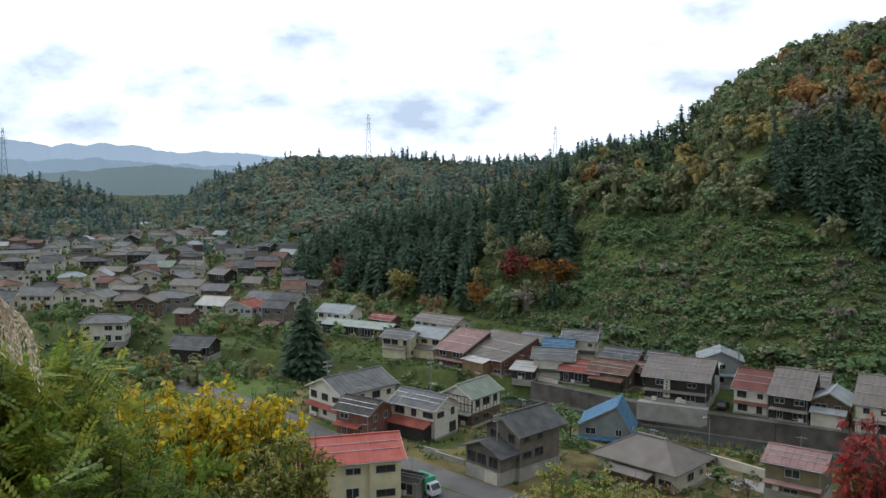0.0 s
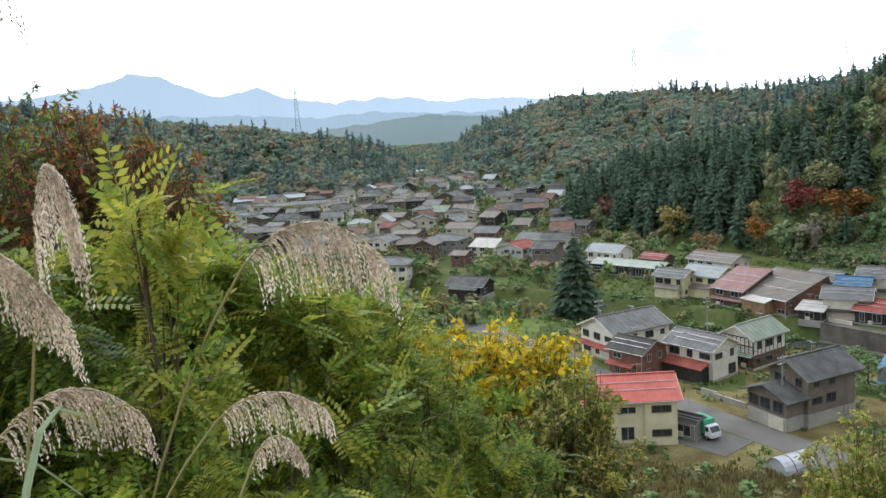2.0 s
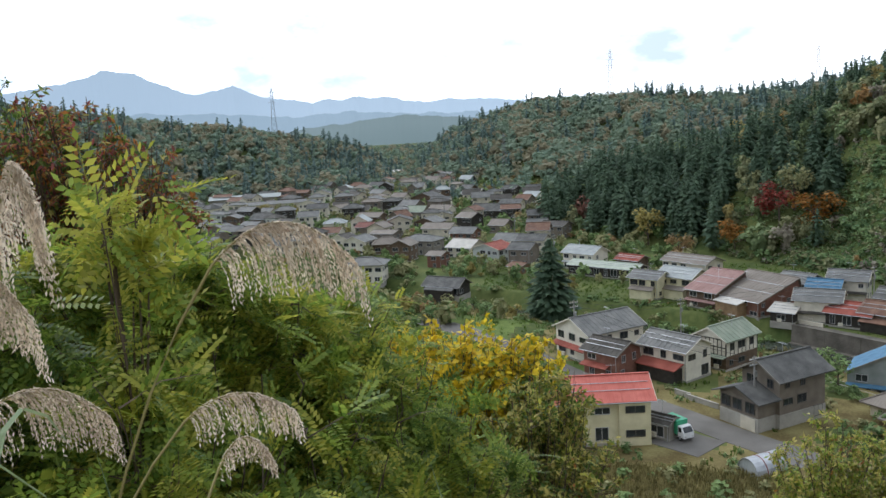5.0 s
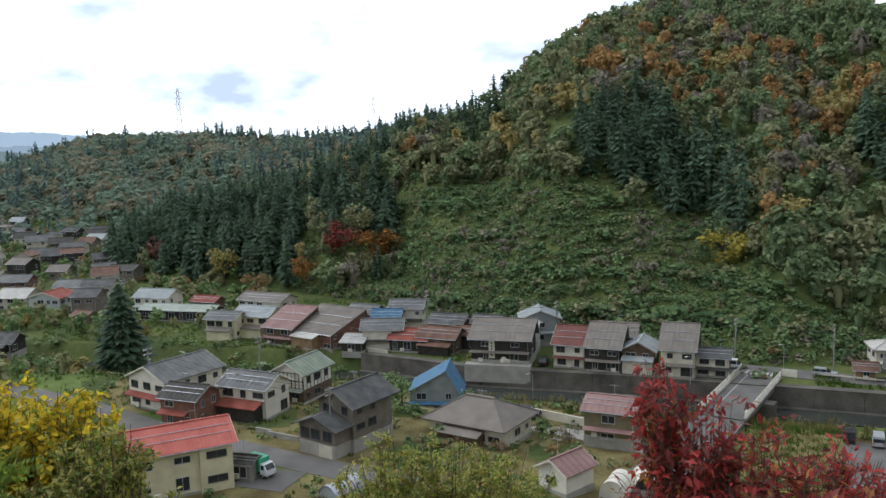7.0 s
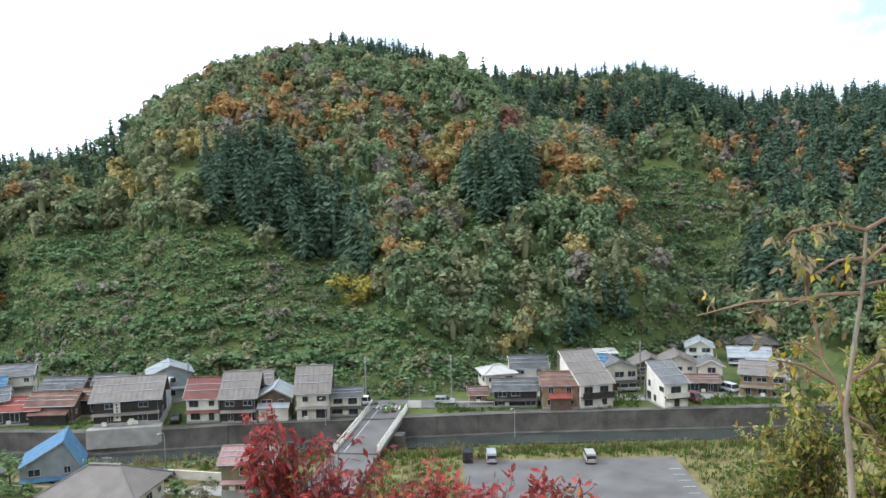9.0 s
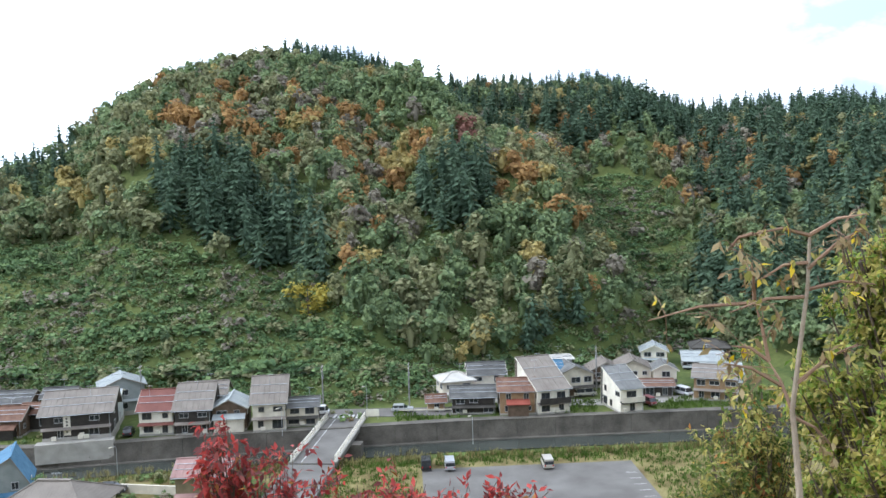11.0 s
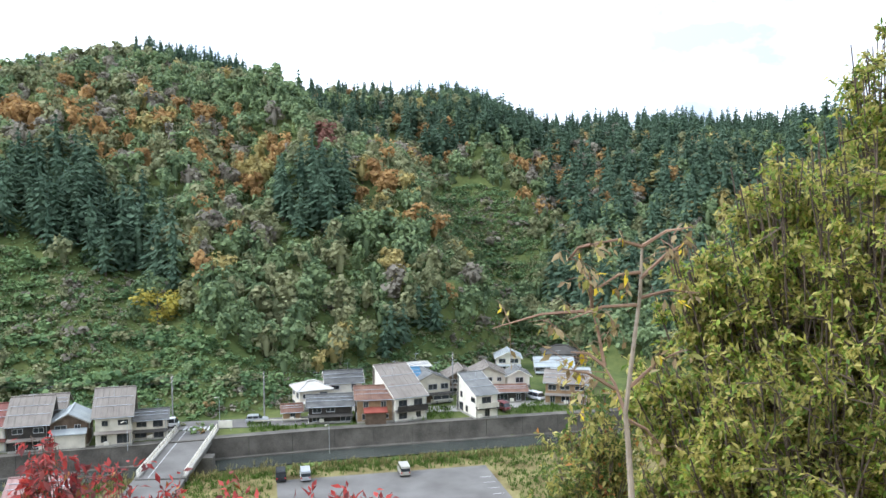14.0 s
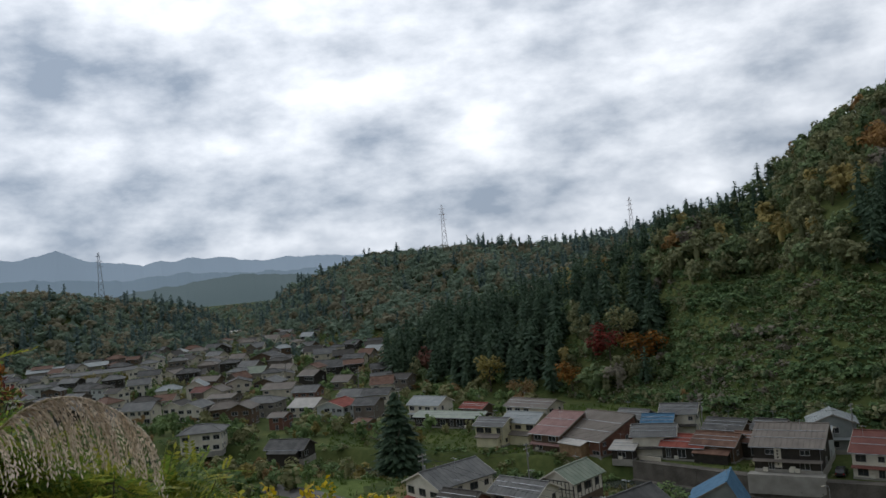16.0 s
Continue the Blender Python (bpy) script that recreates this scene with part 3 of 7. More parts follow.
def house(label, x, y, yaw, w, d, g, h, wall="white", roof="grey", axis="x", rise=1.6, ridge=0.5, back=None, hip=False, over=0.55, storeys=2, rows="frl",
          frame=None, awning=None, base=None, group="houses of the village", category="house", ribs=0, name="house", seed=0, density=1.0, plinth=0.35, porch=None):
    """A house whose front faces its own -y. rise: ridge over the front eave; ridge: where across; back: height of the rear eave."""
    rng = random.Random(seed or int(x * 7 + y * 13))
    ob = root(name, x, y, g, yaw, label, category, group)
    back = h if back is None else back
    if not ribs and roof not in ("tile", "maroon", "blue") and "up the valley" not in group:
        ribs = 0.95
    bm = bmesh.new()
    across, along = (d, w) if axis == "x" else (w, d)
    rp = -across / 2 + across * ridge
    if hip:
        box(bm, -w / 2, -d / 2, -1.0, w / 2, d / 2, h)
    else:
        prof = [(-across / 2, -1.0), (-across / 2, h), (rp, h + rise), (across / 2, back), (across / 2, -1.0)]
        if ridge >= 1.0:
            prof = [(-across / 2, -1.0), (-across / 2, h), (across / 2, h + rise), (across / 2, -1.0)]
        prism(bm, prof, -along / 2, along / 2, axis)
    part("wall", bm, WALLS[wall], ob)
    if base:
        bm = bmesh.new()
        box(bm, -w / 2 - 0.03, -d / 2 - 0.03, -0.95, w / 2 + 0.03, d / 2 + 0.03, h * 0.47)
        part("ground_floor", bm, WALLS[base], ob)
    bm = bmesh.new()
    box(bm, -w / 2 - 0.08, -d / 2 - 0.08, -1.1, w / 2 + 0.08, d / 2 + 0.08, plinth)
    part("plinth", bm, PALE_CONCRETE, ob)
    # roof
    bm = bmesh.new()
    top = h + 0.12
    if hip:
        o = over
        W2, D2 = w / 2 + o, d / 2 + o
        rl = max(W2 - D2 * 0.9, 0.1) if w >= d else 0.1
        rd = max(D2 - W2 * 0.9, 0.1) if d > w else 0.1
        e = [bm.verts.new(p) for p in ((-W2, -D2, top - 0.12), (W2, -D2, top - 0.12), (W2, D2, top - 0.12), (-W2, D2, top - 0.12))]
        e2 = [bm.verts.new((v.co.x, v.co.y, v.co.z + 0.16)) for v in e]
        r = [bm.verts.new(p) for p in ((-rl, -rd, h + rise), (rl, -rd, h + rise), (rl, rd, h + rise), (-rl, rd, h + rise))]
        bm.faces.new(e[::-1])
        bm.faces.new(r)
        for k in range(4):
            bm.faces.new((e[k], e[(k + 1) % 4], e2[(k + 1) % 4], e2[k]))
            bm.faces.new((e2[k], e2[(k + 1) % 4], r[(k + 1) % 4], r[k]))
        part("roof", bm, ROOFS[roof], ob)
        bm = bmesh.new()
        box(bm, -rl - 0.2, -rd - 0.2, h + rise - 0.08, rl + 0.2, rd + 0.2, h + rise + 0.2, 0.04)
        for sx, sy in ((-1, -1), (1, -1), (1, 1), (-1, 1)):
            tube(bm, [Vector((sx * rl, sy * rd, h + rise + 0.05)), Vector((sx * W2, sy * D2, top + 0.08))], [0.13, 0.11], 5)
        part("ridge_cap", bm, ROOFS[roof], ob)
    else:
        o = over
        s1 = rise / max(across * ridge, 0.1)
        pr = [(-across / 2 - o, h - o * s1 + 0.14), (rp, h + rise + 0.14)]
        if ridge < 1.0:
            s2 = (h + rise - back) / max(across * (1 - ridge), 0.1)
            pr.append((across / 2 + o, back - o * s2 + 0.14))
        else:
            pr[1] = (across / 2 + o, h + rise + o * s1 + 0.14)
        roof_slab(bm, pr, -along / 2 - o, along / 2 + o, axis, 0.16)
        part("roof", bm, ROOFS[roof], ob)
        bm = bmesh.new()
        zc = pr[1][1]
        if axis == "x":
            box(bm, -along / 2 - o, pr[1][0] - 0.16, zc - 0.06, along / 2 + o, pr[1][0] + 0.16, zc + 0.12, 0.03)
        else:
            box(bm, pr[1][0] - 0.16, -along / 2 - o, zc - 0.06, pr[1][0] + 0.16, along / 2 + o, zc + 0.12, 0.03)
        part("ridge_cap", bm, ROOFS[roof], ob)
        for e in (-along / 2 - o - 0.05, along / 2 + o + 0.002):
            bm = bmesh.new()
            roof_slab(bm, [(p[0], p[1] + 0.02) for p in pr], e, e + 0.048, axis, 0.26)
            part("bargeboard", bm, WALLS["white" if wall in ("white", "cream", "paleblue") else "grey"], ob)
        bm = bmesh.new()
        if ribs:
            n = int(along / ribs)
            for i in range(n + 1):
                c = -along / 2 + i * along / n
                for p, q in zip(pr, pr[1:]):
                    a = Vector((c, p[0], p[1] + 0.02)) if axis == "x" else Vector((p[0], c, p[1] + 0.02))
                    b = Vector((c, q[0], q[1] + 0.02)) if axis == "x" else Vector((q[0], c, q[1] + 0.02))
                    tube(bm, [a, b], [0.045, 0.045], 4)
            part("roof_seams", bm, ROOFS[roof], ob)
        else:
            bm.free()
        # gutter and downpipe
        bm = bmesh.new()
        if axis == "x":
            tube(bm, [Vector((-along / 2 - o, pr[0][0], pr[0][1] - 0.14)), Vector((along / 2 + o, pr[0][0], pr[0][1] - 0.14))], [0.07, 0.07], 5)
            tube(bm, [Vector((w / 2 - 0.15, -d / 2 - 0.06, h - 0.1)), Vector((w / 2 - 0.15, -d / 2 - 0.06, 0))], [0.05, 0.05], 5)
        else:
            tube(bm, [Vector((pr[0][0], -along / 2 - o, pr[0][1] - 0.14)), Vector((pr[0][0], along / 2 + o, pr[0][1] - 0.14))], [0.07, 0.07], 5)
        part("gutter", bm, METAL, ob)
    # openings
    per = h / storeys
    for face in rows:
        length = w if face == "f" else d
        n = max(1, int(length / 2.5 * density))
        for s in range(storeys):
            zc = s * per + per * 0.52
            for i in range(n):
                if rng.random() < (0.15 if face == "f" else 0.28):
                    continue
                c = -length / 2 + (i + 0.5) * length / n + rng.uniform(-0.2, 0.2)
                ww = rng.choice((1.6, 1.6, 0.9, 1.9) if face == "f" else (1.6, 0.8, 0.8))
                hh = rng.choice((1.1, 1.1, 0.8)) if s else rng.choice((1.1, 1.7, 0.8))
                window(ob, face, c, zc, min(ww, length / n * 0.8), min(hh, per * 0.6), w, d, frame)
    close = group in (NEAR, ROW, EAST)
    if close and storeys == 2 and not awning and not porch and roof != "coral":
        bm = bmesh.new()
        roof_slab(bm, [(-d / 2 - 0.95, per - 0.30), (-d / 2 + 0.02, per + 0.02)], -w / 2 - 0.15, w / 2 + 0.15, "x", 0.1)
        part("canopy", bm, ROOFS["black" if roof in ("tile", "black", "grey") else roof], ob)
    if close:
        mast = Vector((w * rng.uniform(-0.3, 0.3), 0, h + rise * 0.6))
        bm = bmesh.new()
        tube(bm, [mast, mast + Vector((0, 0, 2.4))], [0.03, 0.025], 4)
        tube(bm, [mast + Vector((-0.7, 0, 2.2)), mast + Vector((0.7, 0, 2.2))], [0.02, 0.02], 4)
        for k in range(5):
            tube(bm, [mast + Vector((-0.6 + k * 0.3, -0.35, 2.2)), mast + Vector((-0.6 + k * 0.3, 0.35, 2.2))], [0.014, 0.014], 3)
        part("antenna", bm, METAL, ob)
        c = rng.uniform(-0.35, 0.35) * w
        bm = bmesh.new()
        box(bm, c - 0.42, -d / 2 - 0.42, plinth, c + 0.42, -d / 2 - 0.1, plinth + 0.66, 0.03)
        part("cooling_unit", bm, WALLS["white"], ob)
        for k in (0.3, 0.62):
            bm = bmesh.new()
            z_ = h + 0.14 + rise * k
            if not hip and axis == "x":
                yy = -d / 2 + d * ridge * k
                tube(bm, [Vector((-w / 2 - 0.3, yy, z_ + 0.1)), Vector((w / 2 + 0.3, yy, z_ + 0.1))], [0.05, 0.05], 4)
                part("snow_guard", bm, METAL, ob)
            else:
                bm.free()
    if awning:
        z0, mat, a0, a1 = awning
        bm = bmesh.new()
        roof_slab(bm, [(-d / 2 - 1.3, z0 - 0.45), (-d / 2 + 0.02, z0)], a0 * w - w / 2, a1 * w - w / 2, "x", 0.12)
        part("awning", bm, ROOFS[mat], ob)
    if porch:
        pw, pd, ph, pm, pwall = porch
        bm = bmesh.new()
        box(bm, -pw / 2, -d / 2 - pd, -1.0, pw / 2, -d / 2 + 0.02, ph)
        part("porch_wall", bm, WALLS[pwall], ob)
        bm = bmesh.new()
        roof_slab(bm, [(-d / 2 - pd - 0.4, ph + 0.05), (-d / 2 + 0.05, ph + 0.75)], -pw / 2 - 0.3, pw / 2 + 0.3, "x", 0.14)
        part("porch_roof", bm, ROOFS[pm], ob)
    return ob


red = house("cream two-storey house with a coral sheet-metal roof", -12.7, 109.7, 15, 12.7, 8, 3, 6.2, "cream", "coral", rise=1.9, ribs=1.6, density=0.7, group=NEAR, over=0.7, rows="f", seed=3)
bm = bmesh.new()
box(bm, 2.2, -4.45, -0.9, 6.3, -3.9, 6.0)
part("bay_wall", bm, WALLS["cream"], red)
for zc in (1.7, 4.9):
    f, gl = window_mesh(2.4, 0.8, DARK_FRAME)
    o = shared("window", f, red, pose(4.3, -4.46, zc))
    shared("pane", gl, o)
house("small dark grey shed beside the coral-roofed house", -4.1, 110.4, -29, 3.4, 3, 3, 2.3, "grey", "black", rise=0.6, storeys=1, rows="f", group=NEAR, category="shed", name="shed", over=0.25)
house("white two-storey house with a long grey roof and red awning", -16.2, 148.5, -46, 9.4, 12, 3, 5.4, "white", "grey", axis="y", rise=2.0, group=NEAR, awning=(2.9, "red", 0.0, 1.0), frame=DARK_FRAME)
house("red-brown panelled house with a dark roof and red awning", -13.0, 136.6, -34, 6.8, 6, 3, 4.6, "brick", "black", rise=1.4, group=NEAR, awning=(2.6, "red", 0.0, 0.8), density=0.9)
house("white house with a grey sheet roof and glazed ground floor", -3.0, 138.0, -37, 9.0, 6.2, 3, 5.2, "white", "grey", rise=1.5, group=NEAR, porch=(7.5, 2.0, 2.3, "red", "dark"), frame=DARK_FRAME)
half = house("half-timbered white house with a grey-green roof", 5.0, 144.6, -39, 6.3, 8.2, 3, 5.2, "white", "green", axis="y", rise=1.7, group=NEAR, base="brown", frame=DARK_FRAME)
for k in range(9):
    for fx in ("front", "side"):
        bm = bmesh.new()
        if fx == "front":
            box(bm, -3.15 + k * 0.775, -4.16, 2.5, -3.03 + k * 0.775, -4.09, 5.2)
        else:
            box(bm, 3.14, -4.1 + k * 1.02, 2.5, 3.2, -3.98 + k * 1.02, 5.2)
        part("timber", bm, WALLS["dark"], half)
for z in (2.5, 3.8, 5.1):
    bm = bmesh.new()
    box(bm, -3.2, -4.17, z, 3.2, -4.08, z + 0.14)
    part("beam", bm, WALLS["dark"], half)
dark = house("tall grey-brown house with dark glazed roof tiles", 11.6, 119.9, -47, 6.4, 8.6, 3, 7.0, "taupe", "tile", axis="y", rise=1.8, storeys=3, group=NEAR, frame=DARK_FRAME, over=0.9, plinth=1.9)
bm = bmesh.new()
box(bm, -4.0, -7.6, -0.9, 2.6, -4.25, 4.4)
part("wing_wall", bm, WALLS["taupe"], dark)
bm = bmesh.new()
roof_slab(bm, [(-4.9, 4.2), (-0.7, 5.8), (3.5, 4.2)], -8.4, -4.2, "y", 0.2)
part("wing_roof", bm, ROOFS["tile"], dark)
bm = bmesh.new()
prism(bm, [(-4.0, 4.3), (-0.7, 5.6), (2.6, 4.3)], -7.6, -4.3, "y")
part("wing_gable", bm, WALLS["taupe"], dark)
bm = bmesh.new()
box(bm, -4.05, -7.68, -0.95, 2.65, -4.3, 1.9)
part("garage_base", bm, PALE_CONCRETE, dark)
bm = bmesh.new()
box(bm, -0.3, -7.75, 0.0, 2.2, -7.6, 1.75, 0.02)
part("garage_shutter", bm, WALLS["offwhite"], dark)
for a in (-2.9, -0.9, 1.3):
    f, gl = window_mesh(1.5, 1.4, DARK_FRAME)
    o = shared("window", f, dark, pose(a, -7.605, 3.1))
    shared("pane", gl, o)
house("grey barn-like shed with a steep bright blue roof", 27.7, 139.5, -18, 8.6, 8, 1, 3.4, "bluegrey", "blue", axis="y", rise=3.4, ridge=0.72, back=2.6, group=NEAR, category="shed", density=0.7, over=0.3)
house("low house with a broad grey-brown hipped roof", 30.8, 122.0, -45, 12.6, 9.2, 1, 3.2, "offwhite", "taupe", hip=True, rise=3.0, storeys=1, group=NEAR, over=1.0, porch=(6.5, 2.2, 2.3, "taupe", "brown"))
house("olive two-storey house with a faded pinkish roof", 50.3, 116.5, -36, 7.4, 7, 0.6, 5.2, "olive", "pink", rise=1.3, group=NEAR, density=0.6, plinth=1.2)
house("small white storehouse with a rusty red roof", 36.5, 100.0, -60, 4.6, 5.4, 1.2, 3.0, "white", "pink", axis="y", rise=1.3, storeys=1, group=NEAR, category="storehouse", name="storehouse")

# the row behind the river wall, upstream to the bridge
house("white house with a grey sheet roof by the wood", -29.9, 243.5, -30, 10.6, 7, 1, 5, "white", "lightblue", rise=1.6, group=ROW)
house("long low building with a pale mint roof", -22.6, 231.5, -28, 21.4, 6, 1, 3.0, "dark", "mint", rise=0.9, storeys=1, group=ROW)
house("small house with a bright red roof", -16.5, 240.5, -33, 7.5, 5, 1.5, 2.8, "brown", "red", rise=1.0, storeys=1, group=ROW)
house("offwhite house with a brown sheet roof under the hill", -0.2, 224.5, -38, 13.5, 7, 1.5, 5, "offwhite", "taupe", rise=1.3, group=ROW)
house("cream house with dark timber trim", -10.1, 205.8, -29, 7.6, 6, 1, 5, "cream", "grey", rise=1.2, group=ROW, frame=DARK_FRAME, porch=(6, 1.2, 2.3, "taupe", "cream"))
house("cream house with a pale blue-grey roof", -2.4, 206.6, -35, 9.6, 7, 1, 5.2, "cream", "lightblue", rise=1.6, group=ROW, frame=DARK_FRAME, porch=(7, 1.4, 2.3, "taupe", "cream"))
house("house with a faded pink-red sloping roof", 4.8, 196.5, -40, 8.0, 10, 1, 4.2, "brown", "pink", rise=3.2, ridge=0.95, group=ROW, density=0.8)
house("large brown brick house with a long sloping roof", 13.2, 192.8, -48, 13.2, 12.5, 1, 3.6, "brick", "taupe", rise=3.6, ridge=0.9, group=ROW, over=0.6, porch=(6.5, 2.6, 2.8, "white", "timber"))
house("dark house with a grey roof in the riverside row", 23.0, 201.5, -37, 7.0, 6, 1, 5, "dark", "grey", rise=1.4, group=ROW)
house("house under a bright blue tarpaulin roof", 27.6, 196.8, -20, 6.4, 6, 1, 4.2, "dark", "blue", rise=1.6, group=ROW)
house("white two-storey house with a grey roof below the hill", 33.0, 200.0, -20, 7.8, 6, 1.5, 5.2, "white", "grey", rise=1.5, group=ROW)
house("pale green-white house with a grey roof", 24.6, 183.4, -15, 8.6, 6, 1, 4.8, "white", "grey", rise=1.6, group=ROW, frame=DARK_FRAME)
house("low dark lean-to with a white roof", 18.0, 182.0, -25, 4.6, 4, 1, 2.4, "dark", "white", rise=0.9, ridge=0.95, storeys=1, group=ROW, category="shed", name="shed", rows="f")
house("low dark timber house with a dull red roof", 30.4, 179.5, -30, 8.4, 6.5, 1, 3.0, "dark", "red", rise=1.6, storeys=1, group=ROW)
house("old timber house with a rusted brown roof", 36.3, 176.4, -36, 8.6, 6.5, 1, 3.6, "brown", "rust", rise=1.6, storeys=1, group=ROW, porch=(7, 1.5, 2.0, "rust", "dark"))
house("low grey-roofed house squeezed between others", 43.0, 176.0, -36, 6.4, 5.5, 1, 3.6, "dark", "rust", rise=1.2, storeys=1, group=ROW)
house("old house with a dark tile roof behind the row", 40.5, 186.5, -36, 8, 6, 1.5, 3.8, "brown", "tile", rise=1.5, storeys=1, group=ROW)
house("grey-roofed outbuilding behind the row", 48.5, 182.5, -36, 6, 5, 1.5, 4, "offwhite", "tile", rise=1.3, storeys=1, group=ROW)
black = house("big black timber house with a broad grey-brown roof", 46.4, 162.8, -27, 11.6, 9, 2, 4.9, "dark", "taupe", rise=2.6, ridge=0.78, group=ROW, density=0.55, over=0.7, plinth=0.6, rows="fr", base=None)
bm = bmesh.new()
box(bm, -2.2, -4.62, 0.9, -1.0, -4.5, 4.4)
part("sign_board", bm, WALLS["white"], black, "white upright sign board")
bm = bmesh.new()
for i in range(5):
    box(bm, -1.75, -4.66, 1.4 + i * 0.6, -1.45, -4.61, 1.75 + i * 0.6)
part("sign_writing", bm, WALLS["dark"], black)
for k in (-3.9, 0.6, 1.6):
    bm = bmesh.new()
    box(bm, k - 0.42, -4.95, 0.15, k + 0.42, -4.6, 0.9, 0.03)
    part("air_conditioner", bm, WALLS["white"], black)
bm = bmesh.new()
box(bm, -6.8, -6.6, -3.5, 6.4, -4.4, 0.0)
part("terrace_wall", bm, PALE_CONCRETE, black)
house("blue-grey house with a light gabled roof", 58.6, 176.5, -15, 8.4, 7, 1.5, 5.6, "bluegrey", "lightblue", axis="y", rise=1.7, group=ROW)
house("pale blue lean-to behind the black house", 53.8, 169.5, -27, 4, 6, 1.5, 5.2, "paleblue", "lightblue", rise=0.8, group=ROW)
house("white house with a maroon tiled roof", 59.0, 156.9, -34, 6.2, 6.5, 1, 4.9, "white", "maroon", rise=2.6, ridge=0.75, group=ROW, frame=DARK_FRAME)
house("black timber house with a steep grey-brown roof", 64.6, 153.0, -34, 6.4, 8, 1, 4.9, "dark", "taupe", rise=3.4, ridge=0.8, group=ROW, frame=FRAME)
house("brown house with a pale metal roof", 70.4, 150.0, -34, 6.2, 7, 1, 4.4, "brown", "lightblue", axis="y", rise=1.6, group=ROW, porch=(5.5, 1.2, 2.6, "lightblue", "offwhite"))
house("house with a grey-brown roof behind the row", 69.5, 158.5, -34, 7.5, 6, 1.2, 5.4, "offwhite", "taupe", rise=1.8, group=ROW)
house("tall beige house with a steep brown roof", 75.8, 144.5, -34, 6.0, 7.5, 1, 5.6, "offwhite", "taupe", rise=3.6, ridge=0.8, group=ROW, frame=DARK_FRAME)
house("low beige annex with a grey tiled roof", 81.6, 142.4, -34, 5.8, 5.5, 1, 3.9, "offwhite", "tile", rise=1.0, group=ROW, frame=DARK_FRAME)

# beyond the bridge
house("small wooden shed with a rusty roof by the road", 105.5, 131.0, -36, 3.4, 3, 1, 2.2, "timber", "rust", rise=0.9, storeys=1, rows="f", group=EAST, category="shed", name="shed")
house("offwhite house with a pale roof below the wooded spur", 114.4, 135.5, -25, 6.6, 6, 1, 4.2, "offwhite", "white", hip=True, rise=1.4, group=EAST)
house("white house with a grey tile roof", 121.0, 133.0, -37, 7.4, 6, 1.5, 4.8, "white", "tile", rise=1.7, group=EAST)
house("dark weathered house with a grey tiled roof on the river wall", 110.6, 125.4, -40, 8.4, 6, 1, 3.6, "dark", "tile", rise=1.4, group=EAST)
house("tan timber house with a striped rusted roof", 117.0, 119.6, -40, 7.0, 7.5, 1, 4.8, "timber", "rust", rise=1.6, group=EAST, ribs=1.4, porch=(4, 1.4, 2.4, "red", "brown"))
big = house("white modern house with a long sloping brown roof and balcony", 122.5, 117.6, -25, 6.6, 12, 1, 4.9, "white", "taupe", rise=4.2, ridge=0.98, group=EAST, over=0.4, frame=DARK_FRAME)
bm = bmesh.new()
box(bm, -3.2, -7.1, 2.3, 3.2, -6.0, 2.45)
box(bm, -3.2, -7.1, 2.45, 3.2, -7.0, 3.4)
part("balcony", bm, WALLS["dark"], big)
house("house under a blue tarpaulin behind the white house", 131.0, 125.0, -37, 6.5, 6, 1.5, 5, "brown", "blue", rise=1.5, group=EAST)
house("white flat-roofed box house by the hill", 139.0, 129.5, -28, 6.3, 5, 1.5, 5.4, "paleblue", "white", rise=0.4, group=EAST)
house("cream house with a grey gabled roof", 134.2, 120.8, -28, 8.2, 6.5, 1, 4.8, "offwhite", "grey", axis="y", rise=1.8, group=EAST, base="brown")
mod = house("white house with a light sloping roof and balcony", 132.8, 105.6, -25, 4.8, 8, 1, 4.9, "white", "grey", rise=2.8, ridge=0.98, group=EAST, over=0.35, frame=DARK_FRAME)
bm = bmesh.new()
box(bm, -2.3, -5.0, 2.3, 2.3, -4.0, 2.42)
box(bm, -2.3, -5.0, 2.42, 2.3, -4.92, 3.3)
part("balcony", bm, WALLS["offwhite"], mod)
house("traditional house with a brown gabled roof", 145.8, 121.0, -40, 7.2, 6, 1, 3.8, "brown", "taupe", axis="y", rise=1.8, group=EAST)
house("traditional house with plaster gable and brown roof", 148.5, 115.6, -45, 7.6, 7, 1.5, 4.2, "offwhite", "taupe", axis="y", rise=1.8, group=EAST, base="brown")
house("white gabled house with pale blue windows", 151.5, 109.4, -45, 4.8, 5, 1.5, 4.2, "white", "grey", axis="y", rise=1.2, group=EAST)
house("open black garage with a rust-red roof", 146.0, 107.4, -45, 6.4, 5, 1, 2.5, "dark", "rust", rise=0.8, storeys=1, rows="f", group=EAST, category="garage", name="garage")
house("small white house higher up the side valley", 172.0, 127.0, -50, 6.0, 6, 1, 3.4, "white", "lightblue", axis="y", rise=1.4, group=EAST)
house("tan brown house with a grey-brown roof", 154.0, 98.0, -60, 8.4, 9, 1, 4.8, "timber", "taupe", rise=1.6, group=EAST)
house("dark house with a bluish roof up the side valley", 176.0, 116.0, -50, 9, 7, 0.6, 2.6, "dark", "lightblue", rise=1.5, group=EAST)
house("house with a grey roof in the side valley", 165.0, 104.0, -50, 8, 7, 0.6, 3.2, "offwhite", "lightblue", rise=1.5, group=EAST)
house("brown hipped house in the side valley", 187.0, 121.0, -50, 9, 7, 0.6, 3.2, "brown", "black", hip=True, rise=1.8, group=EAST)

